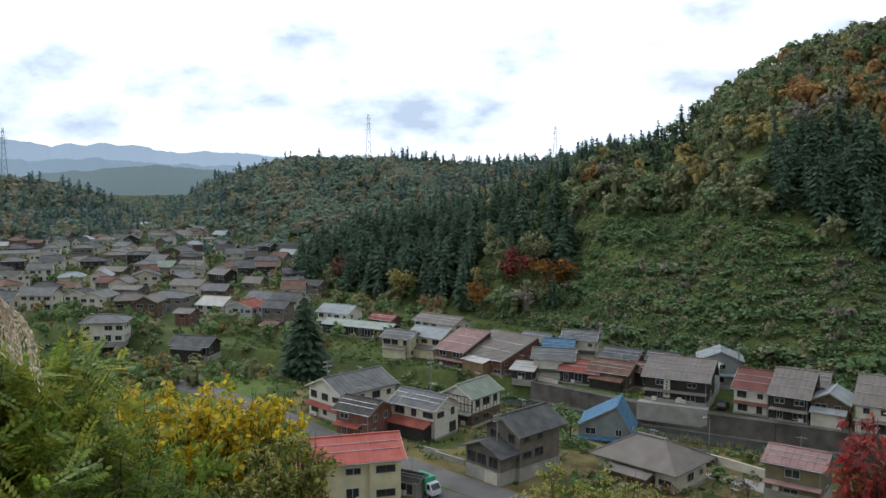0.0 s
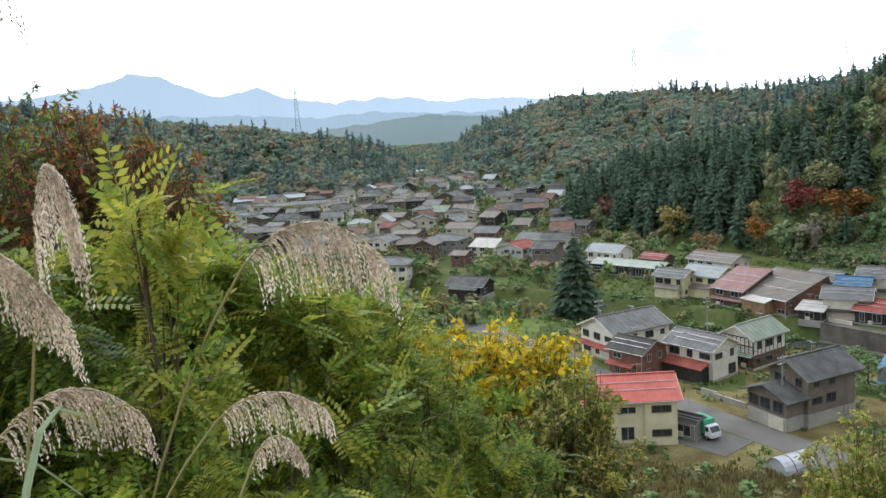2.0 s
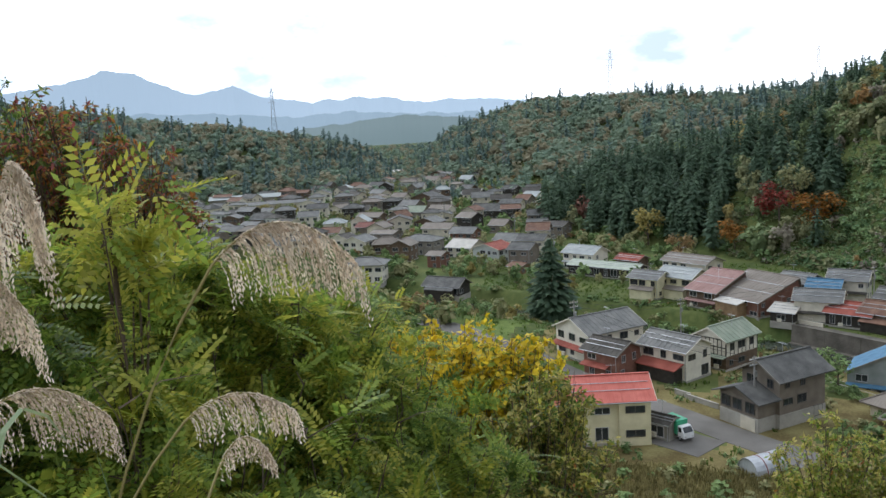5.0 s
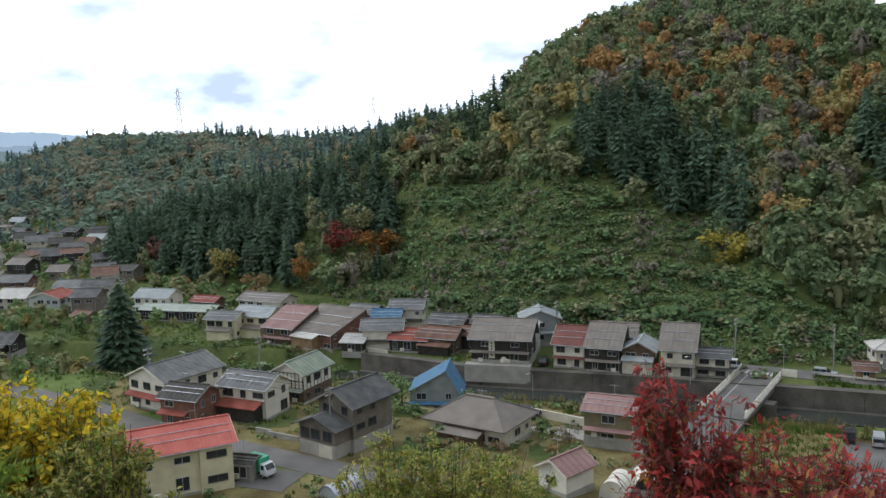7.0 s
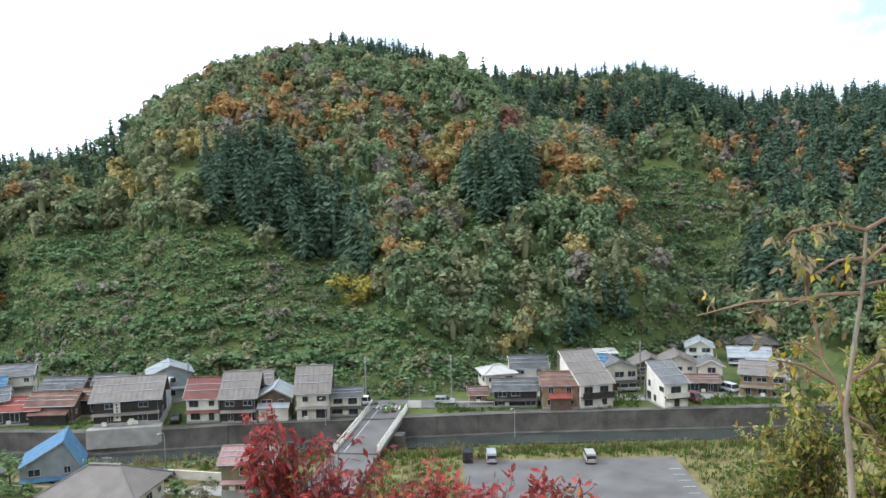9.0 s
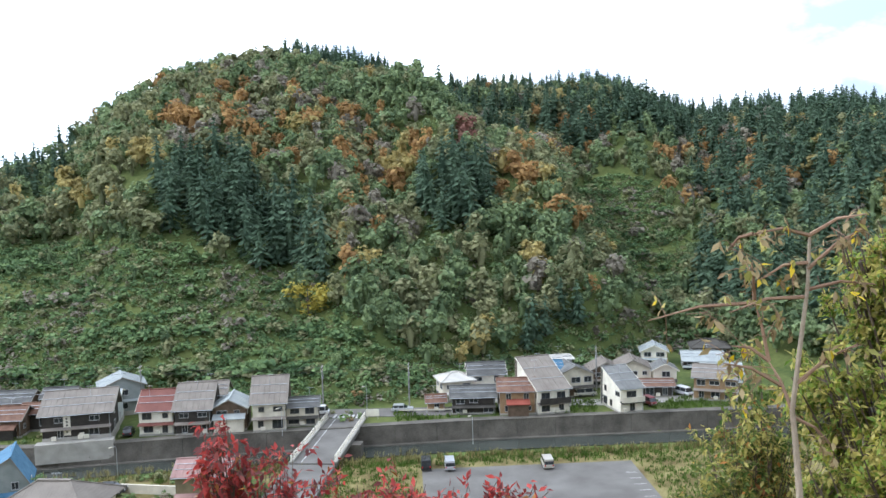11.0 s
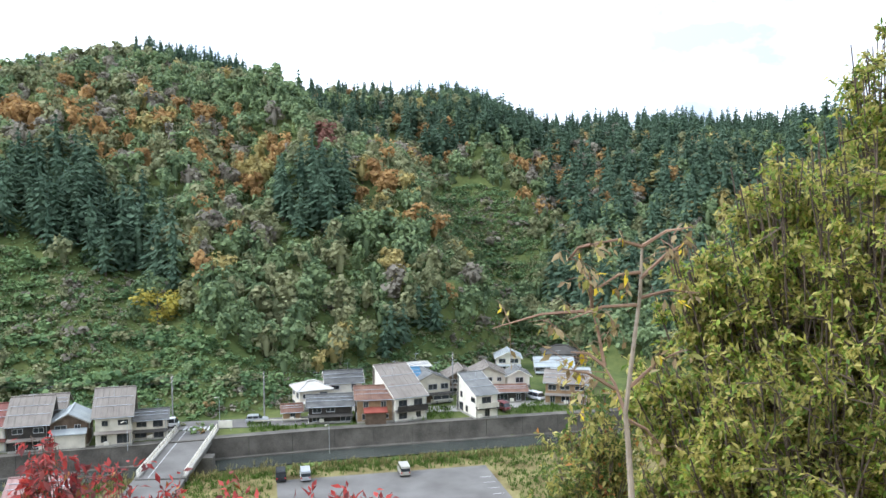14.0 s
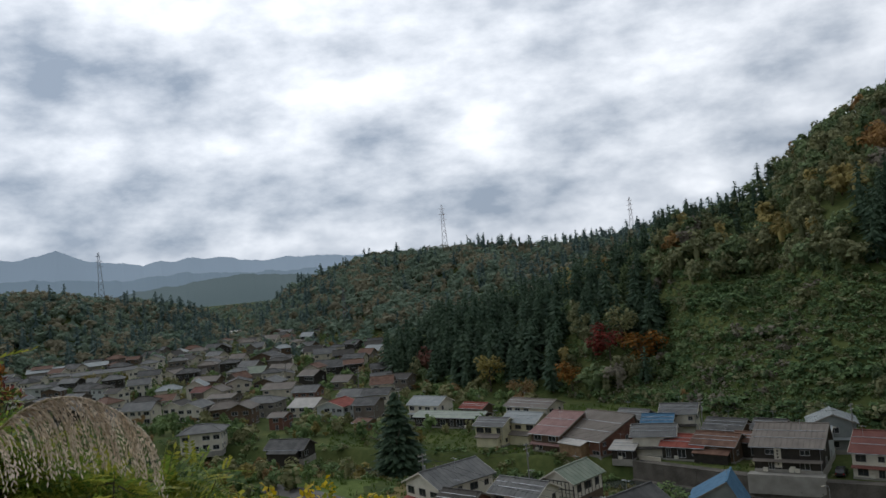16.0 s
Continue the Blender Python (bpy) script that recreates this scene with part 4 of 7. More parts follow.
# the village up the valley
UP = "houses of the village up the valley"
house("grey house with a hipped roof in the village", -89, 274, -12, 12.4, 8, 0.6, 5, "grey", "grey", hip=True, rise=1.8, group=UP)
house("offwhite house with a pinkish roof", -92, 306, -12, 11.6, 8, 0.6, 5, "offwhite", "taupe", rise=1.6, group=UP)
house("brick-coloured house with a grey roof", -79, 294, -12, 9, 7, 0.6, 4.8, "brick", "grey", rise=1.6, group=UP)
house("low house with a bleached white roof", -72, 268, -20, 9.4, 9, 0.6, 3.8, "offwhite", "white", rise=2.0, group=UP)
house("pale blue house with a red roof", -60, 256, -25, 10, 8, 0.6, 5, "paleblue", "red", axis="y", rise=1.5, group=UP)
house("white house with a grey roof and lean-to", -58, 274, -20, 9.2, 7, 0.6, 5, "white", "grey", rise=1.6, group=UP)
house("small shed with a rust-brown roof", -48, 237, -30, 4.6, 5, 0.6, 2.6, "timber", "rust", rise=0.7, storeys=1, group=UP, category="shed", name="shed")
house("low dark house with black tiled roofs", -62, 209, -15, 10.5, 6, 0.6, 2.9, "dark", "tile", rise=1.6, storeys=1, group=UP, porch=(8, 1.5, 2.0, "tile", "dark"))
house("narrow brick-brown outbuilding by a field", -76, 249, -12, 4.8, 6, 0.6, 4.2, "brick", "taupe", rise=0.8, group=UP)
house("large dark traditional house with wide tiled roofs", -86, 368, -14, 17, 8, 0.6, 4.5, "dark", "tile", rise=2.4, group=UP)
house("grey-brown house at the foot of the wood", -48, 307, -20, 9.4, 7, 0.6, 5, "taupe", "black", rise=1.2, group=UP)
house("big weathered house with a broad grey roof", -135, 429, -15, 15, 10, 0.6, 5, "brown", "tile", axis="y", rise=2.6, group=UP)
house("house with a pale blue roof", -115, 450, -15, 11, 8, 0.6, 5, "dark", "lightblue", rise=1.8, group=UP)
house("white house with a hipped grey roof", -131, 372, -10, 8.4, 7, 0.6, 5, "white", "grey", hip=True, rise=1.6, group=UP)
house("house with a broad grey-green roof", -123, 374, -10, 9, 8, 0.6, 4, "grey", "green", rise=2.2, group=UP)
house("white house with a brown roof", -111, 374, -16, 10.4, 7, 0.6, 4.6, "white", "taupe", rise=1.8, group=UP)
house("house with stacked grey roofs", -103, 328, -14, 10.4, 8, 0.6, 4.6, "brown", "grey", axis="y", rise=1.8, group=UP)
house("white two-storey house with a grey hipped roof in the fields", -91, 226, 8, 11, 8, 0.6, 5.4, "white", "grey", hip=True, rise=1.8, group=UP, over=0.8)
house("white and grey house beyond the bushes", -113, 276, -10, 9, 8, 0.6, 5, "white", "grey", axis="y", rise=1.6, group=UP)
house("grey-brown house with a flat roof", -109, 293, -10, 9.4, 8, 0.6, 5.2, "taupe", "taupe", rise=0.8, group=UP)
house("wide house with a pinkish tile roof", -123, 317, -8, 13, 8, 0.6, 4.6, "taupe", "maroon", rise=1.4, group=UP)
house("brown house with a grey-brown roof", -137, 351, -8, 11, 8, 0.6, 4.8, "brown", "taupe", rise=1.4, group=UP)
house("long low factory shed with a grey roof", -262, 462, 25, 42, 12, 0.6, 5, "grey", "lightblue", rise=1.6, storeys=1, group=UP, category="factory")
house("long low shed with a pale roof", -225, 430, 25, 34, 9, 0.6, 4.2, "offwhite", "grey", rise=1.2, storeys=1, group=UP, category="shed", name="shed")
house("pale factory building at the village edge", -330, 545, 25, 26, 12, 0.6, 6, "offwhite", "grey", rise=1.4, storeys=1, group=UP, category="factory")
house("three-storey pale block beyond the fields", -300, 605, 20, 21, 12, 0.6, 9, "offwhite", "grey", rise=0.8, storeys=3, group=UP, category="block")
house("white factory hall beyond the village", -229, 625, 10, 24, 14, 0.6, 7, "white", "white", rise=1.4, storeys=1, group=UP, category="factory")
vrng = random.Random(11)
taken = [tuple(o.location[:2]) for o in scene.objects if o.type == "EMPTY" and o.name.startswith("house")]
ADJ = {"white": "white", "offwhite": "off-white", "grey": "grey", "taupe": "grey-brown", "brown": "brown", "dark": "dark timber", "paleblue": "pale blue"}
ROOFWORD = {"grey": "grey", "tile": "dark tiled", "taupe": "grey-brown", "black": "slate-dark", "lightblue": "pale blue-grey", "rust": "rusty brown", "red": "red", "white": "bleached white"}
count = 0
for k in range(4000):
    az, d = vrng.uniform(-33, -10), 250 + 400 * vrng.random() ** 0.8
    x, y = d * math.sin(radians(az)), d * math.cos(radians(az))
    room = 10 if d < 400 else 12.5
    if d > 480 and az > -14 or any((x - a) ** 2 + (y - b) ** 2 < room * room for a, b in taken) or abs(float(river_side(np.array([x]), np.array([y]))[0])) < 22:
        continue
    if ground_z(x, y) > 2.5:
        continue
    taken.append((x, y))
    wl, rf = vrng.choice(("white", "offwhite", "white", "taupe", "brown", "dark", "offwhite", "offwhite", "paleblue")), vrng.choice(("grey", "tile", "taupe", "black", "grey", "tile", "taupe", "tile", "black", "grey", "rust", "tile", "lightblue"))
    two = vrng.random() < 0.72
    house(f"{ADJ[wl]} village house with a {ROOFWORD[rf]} roof", x, y, vrng.uniform(-30, 20), vrng.uniform(6.5, 10.5), vrng.uniform(5.5, 7.5), ground_z(x, y), vrng.uniform(5.2, 6.2) if two else 3.4, wl, rf,
          axis=vrng.choice("xxy"), rise=vrng.uniform(1.2, 2.2), hip=vrng.random() < 0.25, storeys=2 if two else 1, rows="fr", group=UP)
    count += 1
    if count > 122:
        break



# ---- trees ----
NEEDLE = leafy("dark cedar needles", (0.064, 0.104, 0.066), (0.126, 0.182, 0.112), 7.0, island=0.3)
LEAF = {
    "green": leafy("mid green leaves", (0.098, 0.156, 0.059), (0.232, 0.312, 0.119)),
    "olive": leafy("olive leaves", (0.174, 0.186, 0.084), (0.348, 0.332, 0.165)),
    "yellow": leafy("yellowing leaves", (0.213, 0.180, 0.060), (0.362, 0.306, 0.102)),
    "orange": leafy("russet leaves", (0.190, 0.125, 0.056), (0.315, 0.215, 0.100)),
    "red": leafy("dark red leaves", (0.15, 0.065, 0.04), (0.23, 0.105, 0.065)),
    "brown": leafy("bare grey-brown twigs and leaves", (0.184, 0.156, 0.107), (0.348, 0.302, 0.215)),
    "kudzu": leafy("rank green creeper leaves", (0.110, 0.172, 0.066), (0.245, 0.325, 0.137)),
    # far woods: the pale bluish haze is painted into these leaf colours
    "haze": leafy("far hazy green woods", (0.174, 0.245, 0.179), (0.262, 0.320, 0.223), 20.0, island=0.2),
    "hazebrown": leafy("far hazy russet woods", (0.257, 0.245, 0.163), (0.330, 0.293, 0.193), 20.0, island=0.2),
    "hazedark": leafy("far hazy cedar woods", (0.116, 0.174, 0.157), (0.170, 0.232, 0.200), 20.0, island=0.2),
}


def unit(v):
    return v / np.maximum(np.linalg.norm(v, axis=-1, keepdims=True), 1e-9)


def cards(rng, centres, normals, size, stretch=1.0):
    """Small leaf clumps: one bent, uneven quad at each centre, facing its normal."""
    n = len(centres)
    t = unit(np.cross(normals, rng.normal(size=(n, 3))))
    b = np.cross(normals, t)
    s = size * rng.uniform(0.6, 1.3, (n, 1))
    q = np.stack([centres + t * s * rng.uniform(0.7, 1.2, (n, 1)), centres + b * s * stretch * rng.uniform(0.5, 1.1, (n, 1)) + normals * s * 0.2,
                  centres - t * s * rng.uniform(0.7, 1.2, (n, 1)), centres - b * s * stretch * rng.uniform(0.5, 1.1, (n, 1)) - normals * s * 0.2], 1)
    return q.reshape(-1, 3)


def stem_quads(h, r0, r1, lean=0.03):
    v = []
    for z, r in ((-0.06, r0), (h, r1)):
        v += [(r + lean * z, 0, z), (lean * z, r, z), (-r + lean * z, 0, z), (lean * z, -r, z)]
    f = [(k, (k + 1) % 4, 4 + (k + 1) % 4, 4 + k) for k in range(4)]
    return np.array(v, float), np.array(f)


def broad_proto(seed, n, size, wide=0.42, low=0.18, rise=0.75, core=0.0):
    rng = np.random.default_rng(seed)
    k = 7
    lobes = unit(rng.normal(size=(k, 3))) * rng.uniform(0.35, 0.62, (k, 1)) * np.array([wide, wide, 0.36]) * 1.5
    lobes[:, 2] += 0.5 + low / 2
    which = rng.integers(0, k, n)
    d = unit(rng.normal(size=(n, 3)) + np.array([0, 0, 0.35]))
    c = lobes[which] + d * rng.uniform(0.09, 0.21, (n, 1))
    c[:, 2] = np.clip(c[:, 2], low * 0.6, 1.05)
    v = cards(rng, c, unit(d * 0.55 + np.array([0, 0, rise]) + rng.normal(0, 0.38, (n, 3))), size)
    if core:
        # the dense heart of each lobe of the crown
        ring = np.arange(7) * math.pi / 3
        for c0 in lobes:
            j = rng.uniform(0.75, 1.2, (4, 7))
            j[:, 6] = j[:, 0]
            e = np.array([-0.8, 0.0, 0.8, 1.5])[:, None]
            g = c0 + core * j[..., None] * np.stack([np.cos(ring) * np.cos(e), np.sin(ring) * np.cos(e), np.sin(e) + 0 * ring], -1)
            q = np.stack([g[:-1, :-1], g[:-1, 1:], g[1:, 1:], g[1:, :-1]], 2).reshape(-1, 3)
            v = np.concatenate([v, q])
            n += len(q) // 4
    sv, sf = stem_quads(0.55, 0.022, 0.01)
    f = np.concatenate([np.arange(len(v)).reshape(-1, 4), sf + len(v)])
    return np.concatenate([v, sv]), f, np.concatenate([np.zeros(n, int), np.ones(4, int)])


def plant_all(name, protos, xs, ys, hs, leaf, label, seed, wide=(0.85, 1.2), sink=0.15, zs=None):
    """A wood of many trees in one mesh."""
    rng = np.random.default_rng(seed)
    zs = land(xs, ys) if zs is None else zs
    pick = rng.integers(0, len(protos), len(xs))
    V, F, I, base = [], [], [], 0
    for p, (pv, pf, pi) in enumerate(protos):
        m = pick == p
        k = int(m.sum())
        if not k:
            continue
        a = rng.uniform(0, 2 * np.pi, k)
        wd = hs[m] * rng.uniform(*wide, k)
        x = (np.cos(a)[:, None] * pv[:, 0] - np.sin(a)[:, None] * pv[:, 1]) * wd[:, None] + xs[m][:, None]
        y = (np.sin(a)[:, None] * pv[:, 0] + np.cos(a)[:, None] * pv[:, 1]) * wd[:, None] + ys[m][:, None]
        z = pv[:, 2] * hs[m][:, None] + (zs[m] - sink)[:, None]
        V.append(np.stack([x, y, z], -1).reshape(-1, 3))
        F.append((pf[None] + (np.arange(k) * len(pv))[:, None, None] + base).reshape(-1, 4))
        I.append(np.tile(pi, k))
        base += k * len(pv)
    ob = soup(name, np.concatenate(V), np.concatenate(F), [leaf, BARK], np.concatenate(I))
    return tagged(ob, label, name.replace("_", " "), kind="stuff")


def scatter_polar(rng, n, az0, az1, d0, d1):
    az = rng.uniform(az0, az1, n)
    d = np.sqrt(rng.uniform(d0 * d0, d1 * d1, n))
    return az, d, d * np.sin(np.radians(az)), d * np.cos(np.radians(az))


def thin_out(x, y, gap):
    """Keeps points at least about gap apart, by a grid."""
    seen, keep = set(), []
    for i, (a, b) in enumerate(zip(x, y)):
        key = (int(a // gap), int(b // gap))
        if key not in seen:
            seen.add(key)
            keep.append(i)
    return np.array(keep)


MOUND = [broad_proto(s, 42, 0.16, 0.6, 0.0) for s in (6, 7, 8)]




def heart(rng, nu, nv, profile):
    """The dense dark inside of a crown: rings of (radius, height), ruffled."""
    r, z = np.array(profile).T
    A, R = np.meshgrid(np.arange(nu) * 2 * np.pi / nu, r)
    R = R * rng.uniform(0.75, 1.2, R.shape)
    v = np.stack([R * np.cos(A), R * np.sin(A), np.repeat(z, nu).reshape(A.shape)], -1).reshape(-1, 3)
    return v, np.array([(i * nu + j, i * nu + (j + 1) % nu, (i + 1) * nu + (j + 1) % nu, (i + 1) * nu + j) for i in range(nv - 1) for j in range(nu)])


def assemble(v0, f0, v1):
    sv, sf = stem_quads(0.5, 0.02, 0.01)
    f = np.concatenate([f0, np.arange(len(v1)).reshape(-1, 4) + len(v0), sf + len(v0) + len(v1)])
    return np.concatenate([v0, v1, sv]), f, np.concatenate([np.zeros(len(f0) + len(v1) // 4, int), np.ones(4, int)])


def wood_proto(seed, n, size):
    """A broadleaved hillside tree: ragged lobes of leaf clumps round a dense heart."""
    rng = np.random.default_rng(seed)
    v0, f0 = heart(rng, 5, 3, [(0.08, 0.12), (0.13, 0.45), (0.02, 0.68)])
    k = 9
    lobes = unit(rng.normal(size=(k, 3)) + np.array([0, 0, 0.35])) * rng.uniform(0.16, 0.34, (k, 1)) * np.array([1.0, 1.0, 1.15])
    lobes[:, 2] += 0.48
    reach = rng.uniform(0.09, 0.19, k)
    which = rng.integers(0, k, n)
    d = unit(rng.normal(size=(n, 3)) + np.array([0, 0, 0.25]))
    c = lobes[which] + d * (reach[which] * rng.uniform(0.55, 1.15, n) ** 0.7)[:, None]
    c[:, 2] = np.clip(c[:, 2], 0.05, 1.1)
    return assemble(v0, f0, cards(rng, c, unit(d + unit(c - np.array([0, 0, 0.4])) * 0.5 + np.array([0, 0, 0.25]) + rng.normal(0, 0.45, (n, 3))), size))


def conifer_proto(seed, n, size, wide):
    """A cedar: drooping sprays in loose tiers round a dense heart."""
    rng = np.random.default_rng(seed)
    v0, f0 = heart(rng, 5, 3, [(wide * 0.36, 0.12), (wide * 0.30, 0.45), (0.004, 0.9)])
    t = rng.uniform(0, 1, n) ** 1.2
    t = t + 0.02 * np.sin(t * 60)
    a = rng.uniform(0, 2 * np.pi, n)
    r = wide * (1 - t) ** 0.68 * (0.55 + 0.45 * np.clip(t / 0.14, 0, 1)) * rng.uniform(0.5, 1.15, n) * (1 + 0.15 * np.sin(2 * a + seed))
    c = np.stack([r * np.cos(a), r * np.sin(a), 0.07 + 0.93 * t], -1)
    out_ = np.stack([np.cos(a), np.sin(a), np.full(n, -0.55)], -1) * rng.uniform(0.8, 1.4, (n, 1))
    side_ = np.stack([-np.sin(a), np.cos(a), rng.normal(0, 0.35, n)], -1) * rng.uniform(0.4, 0.8, (n, 1))
    s = (size * rng.uniform(0.7, 1.3, n) * (1.15 - 0.55 * t))[:, None]
    v1 = np.stack([c - out_ * s, c + side_ * s, c + out_ * s * 1.2, c - side_ * s], 1).reshape(-1, 3)
    return assemble(v0, f0, v1)


FARC = [conifer_proto(s, 60, 0.085, 0.22) for s in (14, 15)]
FARB = [wood_proto(s, 70, 0.115) for s in (11, 12, 13, 19)]
BROAD = [wood_proto(s, 215, 0.066) for s in range(1, 9)]
CEDAR = [conifer_proto(s, 185, 0.050, 0.19) for s in (31, 32, 33, 34, 35)]
WOOD = {
    "green": leafy("green woodland leaves", (0.106, 0.151, 0.076), (0.267, 0.334, 0.158), 7.0, 0.3, 0.45, 0.4),
    "olive": leafy("olive woodland leaves", (0.155, 0.171, 0.086), (0.326, 0.322, 0.169), 7.0, 0.3, 0.45, 0.4),
    "yellow": leafy("yellowing woodland leaves", (0.271, 0.227, 0.093), (0.499, 0.411, 0.161), 7.0, 0.3, 0.45, 0.4),
    "orange": leafy("russet woodland leaves", (0.276, 0.165, 0.070), (0.477, 0.304, 0.123), 7.0, 0.3, 0.45, 0.4),
    "brown": leafy("thin grey-brown woodland leaves", (0.181, 0.159, 0.126), (0.333, 0.298, 0.227), 7.0, 0.3, 0.45, 0.4),
    "red": leafy("red woodland leaves", (0.206, 0.103, 0.082), (0.336, 0.175, 0.130), 7.0, 0.3, 0.45, 0.4),
    "kudzu": leafy("creeper leaves on the slope", (0.099, 0.165, 0.075), (0.235, 0.323, 0.138), 6.0, 0.5, 0.45, 0.4),
}

rng = np.random.default_rng(21)
near = np.array(NEAR_HILL)


def hill_share(az, d):
    """How far up the near hill: 0 at its foot, 1 at its ridge."""
    foot_, ridge_ = np.interp(az, near[:, 0], near[:, 3]), np.interp(az, near[:, 0], near[:, 2])
    return (d - foot_) / (ridge_ - foot_)


def within(az, el, spots):
    """Inside any of the stands, each (azimuth, height angle, half-width, half-height)."""
    hit = np.zeros(len(az), bool)
    for a, e, ra, re in spots:
        hit |= ((az - a) / ra) ** 2 + ((el - e) / re) ** 2 < 1
    return hit


def sort_ground(az, d, x, y, r):
    """Which ground carries cedars, which is open creeper slope; the rest is broadleaved wood."""
    kk, z = hill_share(az, d), land(x, y)
    el = np.degrees(np.arctan2(z + 5 - EYE, d))
    u, w = r.random(len(az)), 0.5 * np.sin(x * 0.13) * np.sin(y * 0.11)
    cedar = within(az, el + w, [(24.2, 0.0, 3.4, 2.9), (28.3, -2.8, 2.9, 2.2), (31.0, -4.8, 1.2, 1.4), (40.5, -0.6, 2.5, 2.5), (47.8, -9.0, 1.4, 2.0), (45.6, -9.8, 0.7, 1.4)])
    cedar |= within(az, el + w, [(-3.6, -5.2, 3.4, 3.4), (0.6, -5.6, 2.0, 3.6), (8.2, -4.4, 1.6, 1.9), (-8.6, -5.6, 1.6, 1.6), (4.4, -3.4, 1.2, 1.3)])
    cedar |= (az > 29.5) & (az < 39.5) & (kk > 0.86) | (az > 39.5) & (az < 56.5) & (kk > 0.66) & (u < 0.62) | (az > 56) & (u < 0.42) & (kk > 0.1) | (az > 54) & (kk > 0.86)
    cedar |= (az < 17) & (kk > 0.80) & (u < 0.7) | (az < 8) & (u < 0.2)
    top_ = np.interp(az, [8, 9.5, 20, 24, 29, 33.3, 37, 40], [-9.0, -3.0, -2.9, -4.3, -6.2, -8.8, -11.0, -13.6])
    open_ = (az > 6) & (az < 41) & (el - 1.2 < top_ + w) & ~within(az, el, [(30.2, -6.9, 1.6, 0.8)])
    on_spur = polar_gap(SPUR, x, y) < 19
    open_ |= within(az, el, [(51.2, -3.4, 4.3, 4.6)]) & ~on_spur & (d > 225)
    open_ |= (az > 3) & (az < 8) & (el < -8.8)
    return cedar & ~open_, open_, el, kk


az, d, x, y = scatter_polar(rng, 14000, -10.5, 84, 170, 460)
kk = hill_share(az, d)
keep = (kk > 0.03) & (kk < 1.06) & (land(x, y) > 1.5)
az, d, x, y = (v[keep] for v in (az, d, x, y))
SOLO = [(24.2, 260.9), (33.3, 258.5), (29, 268), (104, 177), (-14, 282), (12, 262), (-4, 258)]
clear = np.min([np.hypot(x - a, y - b) for a, b in SOLO], 0) > 6.5
az, d, x, y = (v[clear] for v in (az, d, x, y))
k = thin_out(x, y, 4.1)
az, d, x, y = (v[k] for v in (az, d, x, y))
cedar, open_slope, el, kk = sort_ground(az, d, x, y, rng)
rest = ~cedar & (~open_slope | (rng.random(len(az)) < 0.07))
# the autumn colours lie in drifts over the hill
u = rng.random(len(az))
drift = np.sin(x * 0.037 + 1) * np.sin(y * 0.043) + 0.6 * np.sin(x * 0.09 + y * 0.05)
tint = np.where(u < 0.54 - 0.22 * drift, 0, np.where(u < 0.90 - 0.08 * drift, 1, np.where(u < 0.94, 2, np.where(u < 0.975, 3, 4))))
russet = within(az, el, [(27.5, 4.6, 6.0, 2.6), (35.5, 3.2, 3.4, 2.6), (33.5, -1.0, 2.6, 2.4), (47.5, 3.4, 3.5, 1.6), (58, 1.0, 5, 2.2)])
v2 = rng.random(len(az))
tint = np.where(russet & (v2 < 0.62), np.where(v2 < 0.24, 3, np.where(v2 < 0.46, 4, 1)), tint)
tint[within(az, el, [(38.8, 3.8, 1.1, 0.7), (32.7, -5.0, 0.9, 1.3), (44.8, 0.8, 1.2, 0.7), (22.5, 4.8, 0.8, 0.6), (4.6, -2.6, 0.7, 0.9), (-4.8, -7.6, 0.8, 0.9)])] = 3
tint[within(az, el, [(37.0, 1.8, 1.1, 1.0), (42.6, -9.2, 0.6, 1.1), (45.4, -4.5, 0.7, 0.7), (-3.2, -3.0, 0.5, 0.6), (20.5, 3.0, 1.2, 0.6), (16.2, 0.6, 1.0, 0.6)])] = 2
tint[within(az, el, [(41.4, 3.6, 0.9, 0.6), (51.6, -8.4, 1.0, 0.7), (-6.3, -6.6, 1.0, 0.8)])] = 5
tint[within(az, el, [(40.0, -7.4, 3.6, 2.6)]) & (tint > 2) & (v2 < 0.7)] = 0
WORD = {"green": "green broadleaved wood on the steep hillside", "olive": "olive-green autumn wood on the steep hillside", "yellow": "yellow autumn trees among the green wood",
        "orange": "russet autumn trees among the green wood", "brown": "grey-brown thinning trees on the hillside", "red": "dark red autumn trees among the wood"}
for i, name in enumerate(WORD):
    m = np.flatnonzero(rest & (tint == i))
    plant_all("hillside_wood", BROAD, x[m], y[m], rng.uniform(5.5, 11.0, len(m)) * np.where(kk[m] > 0.9, 0.88, 1.0) * np.where(open_slope[m], 0.55, 1.0), WOOD[name], WORD[name], 30 + i, (0.8, 1.2))
m = np.flatnonzero(cedar)
plant_all("cedar_wood", CEDAR, x[m], y[m], rng.uniform(10, 17.5, len(m)) * np.where(kk[m] > 0.8, 0.68, 1.0), NEEDLE, "dark green cedar plantation on the steep hillside", 31, (1.0, 1.35))
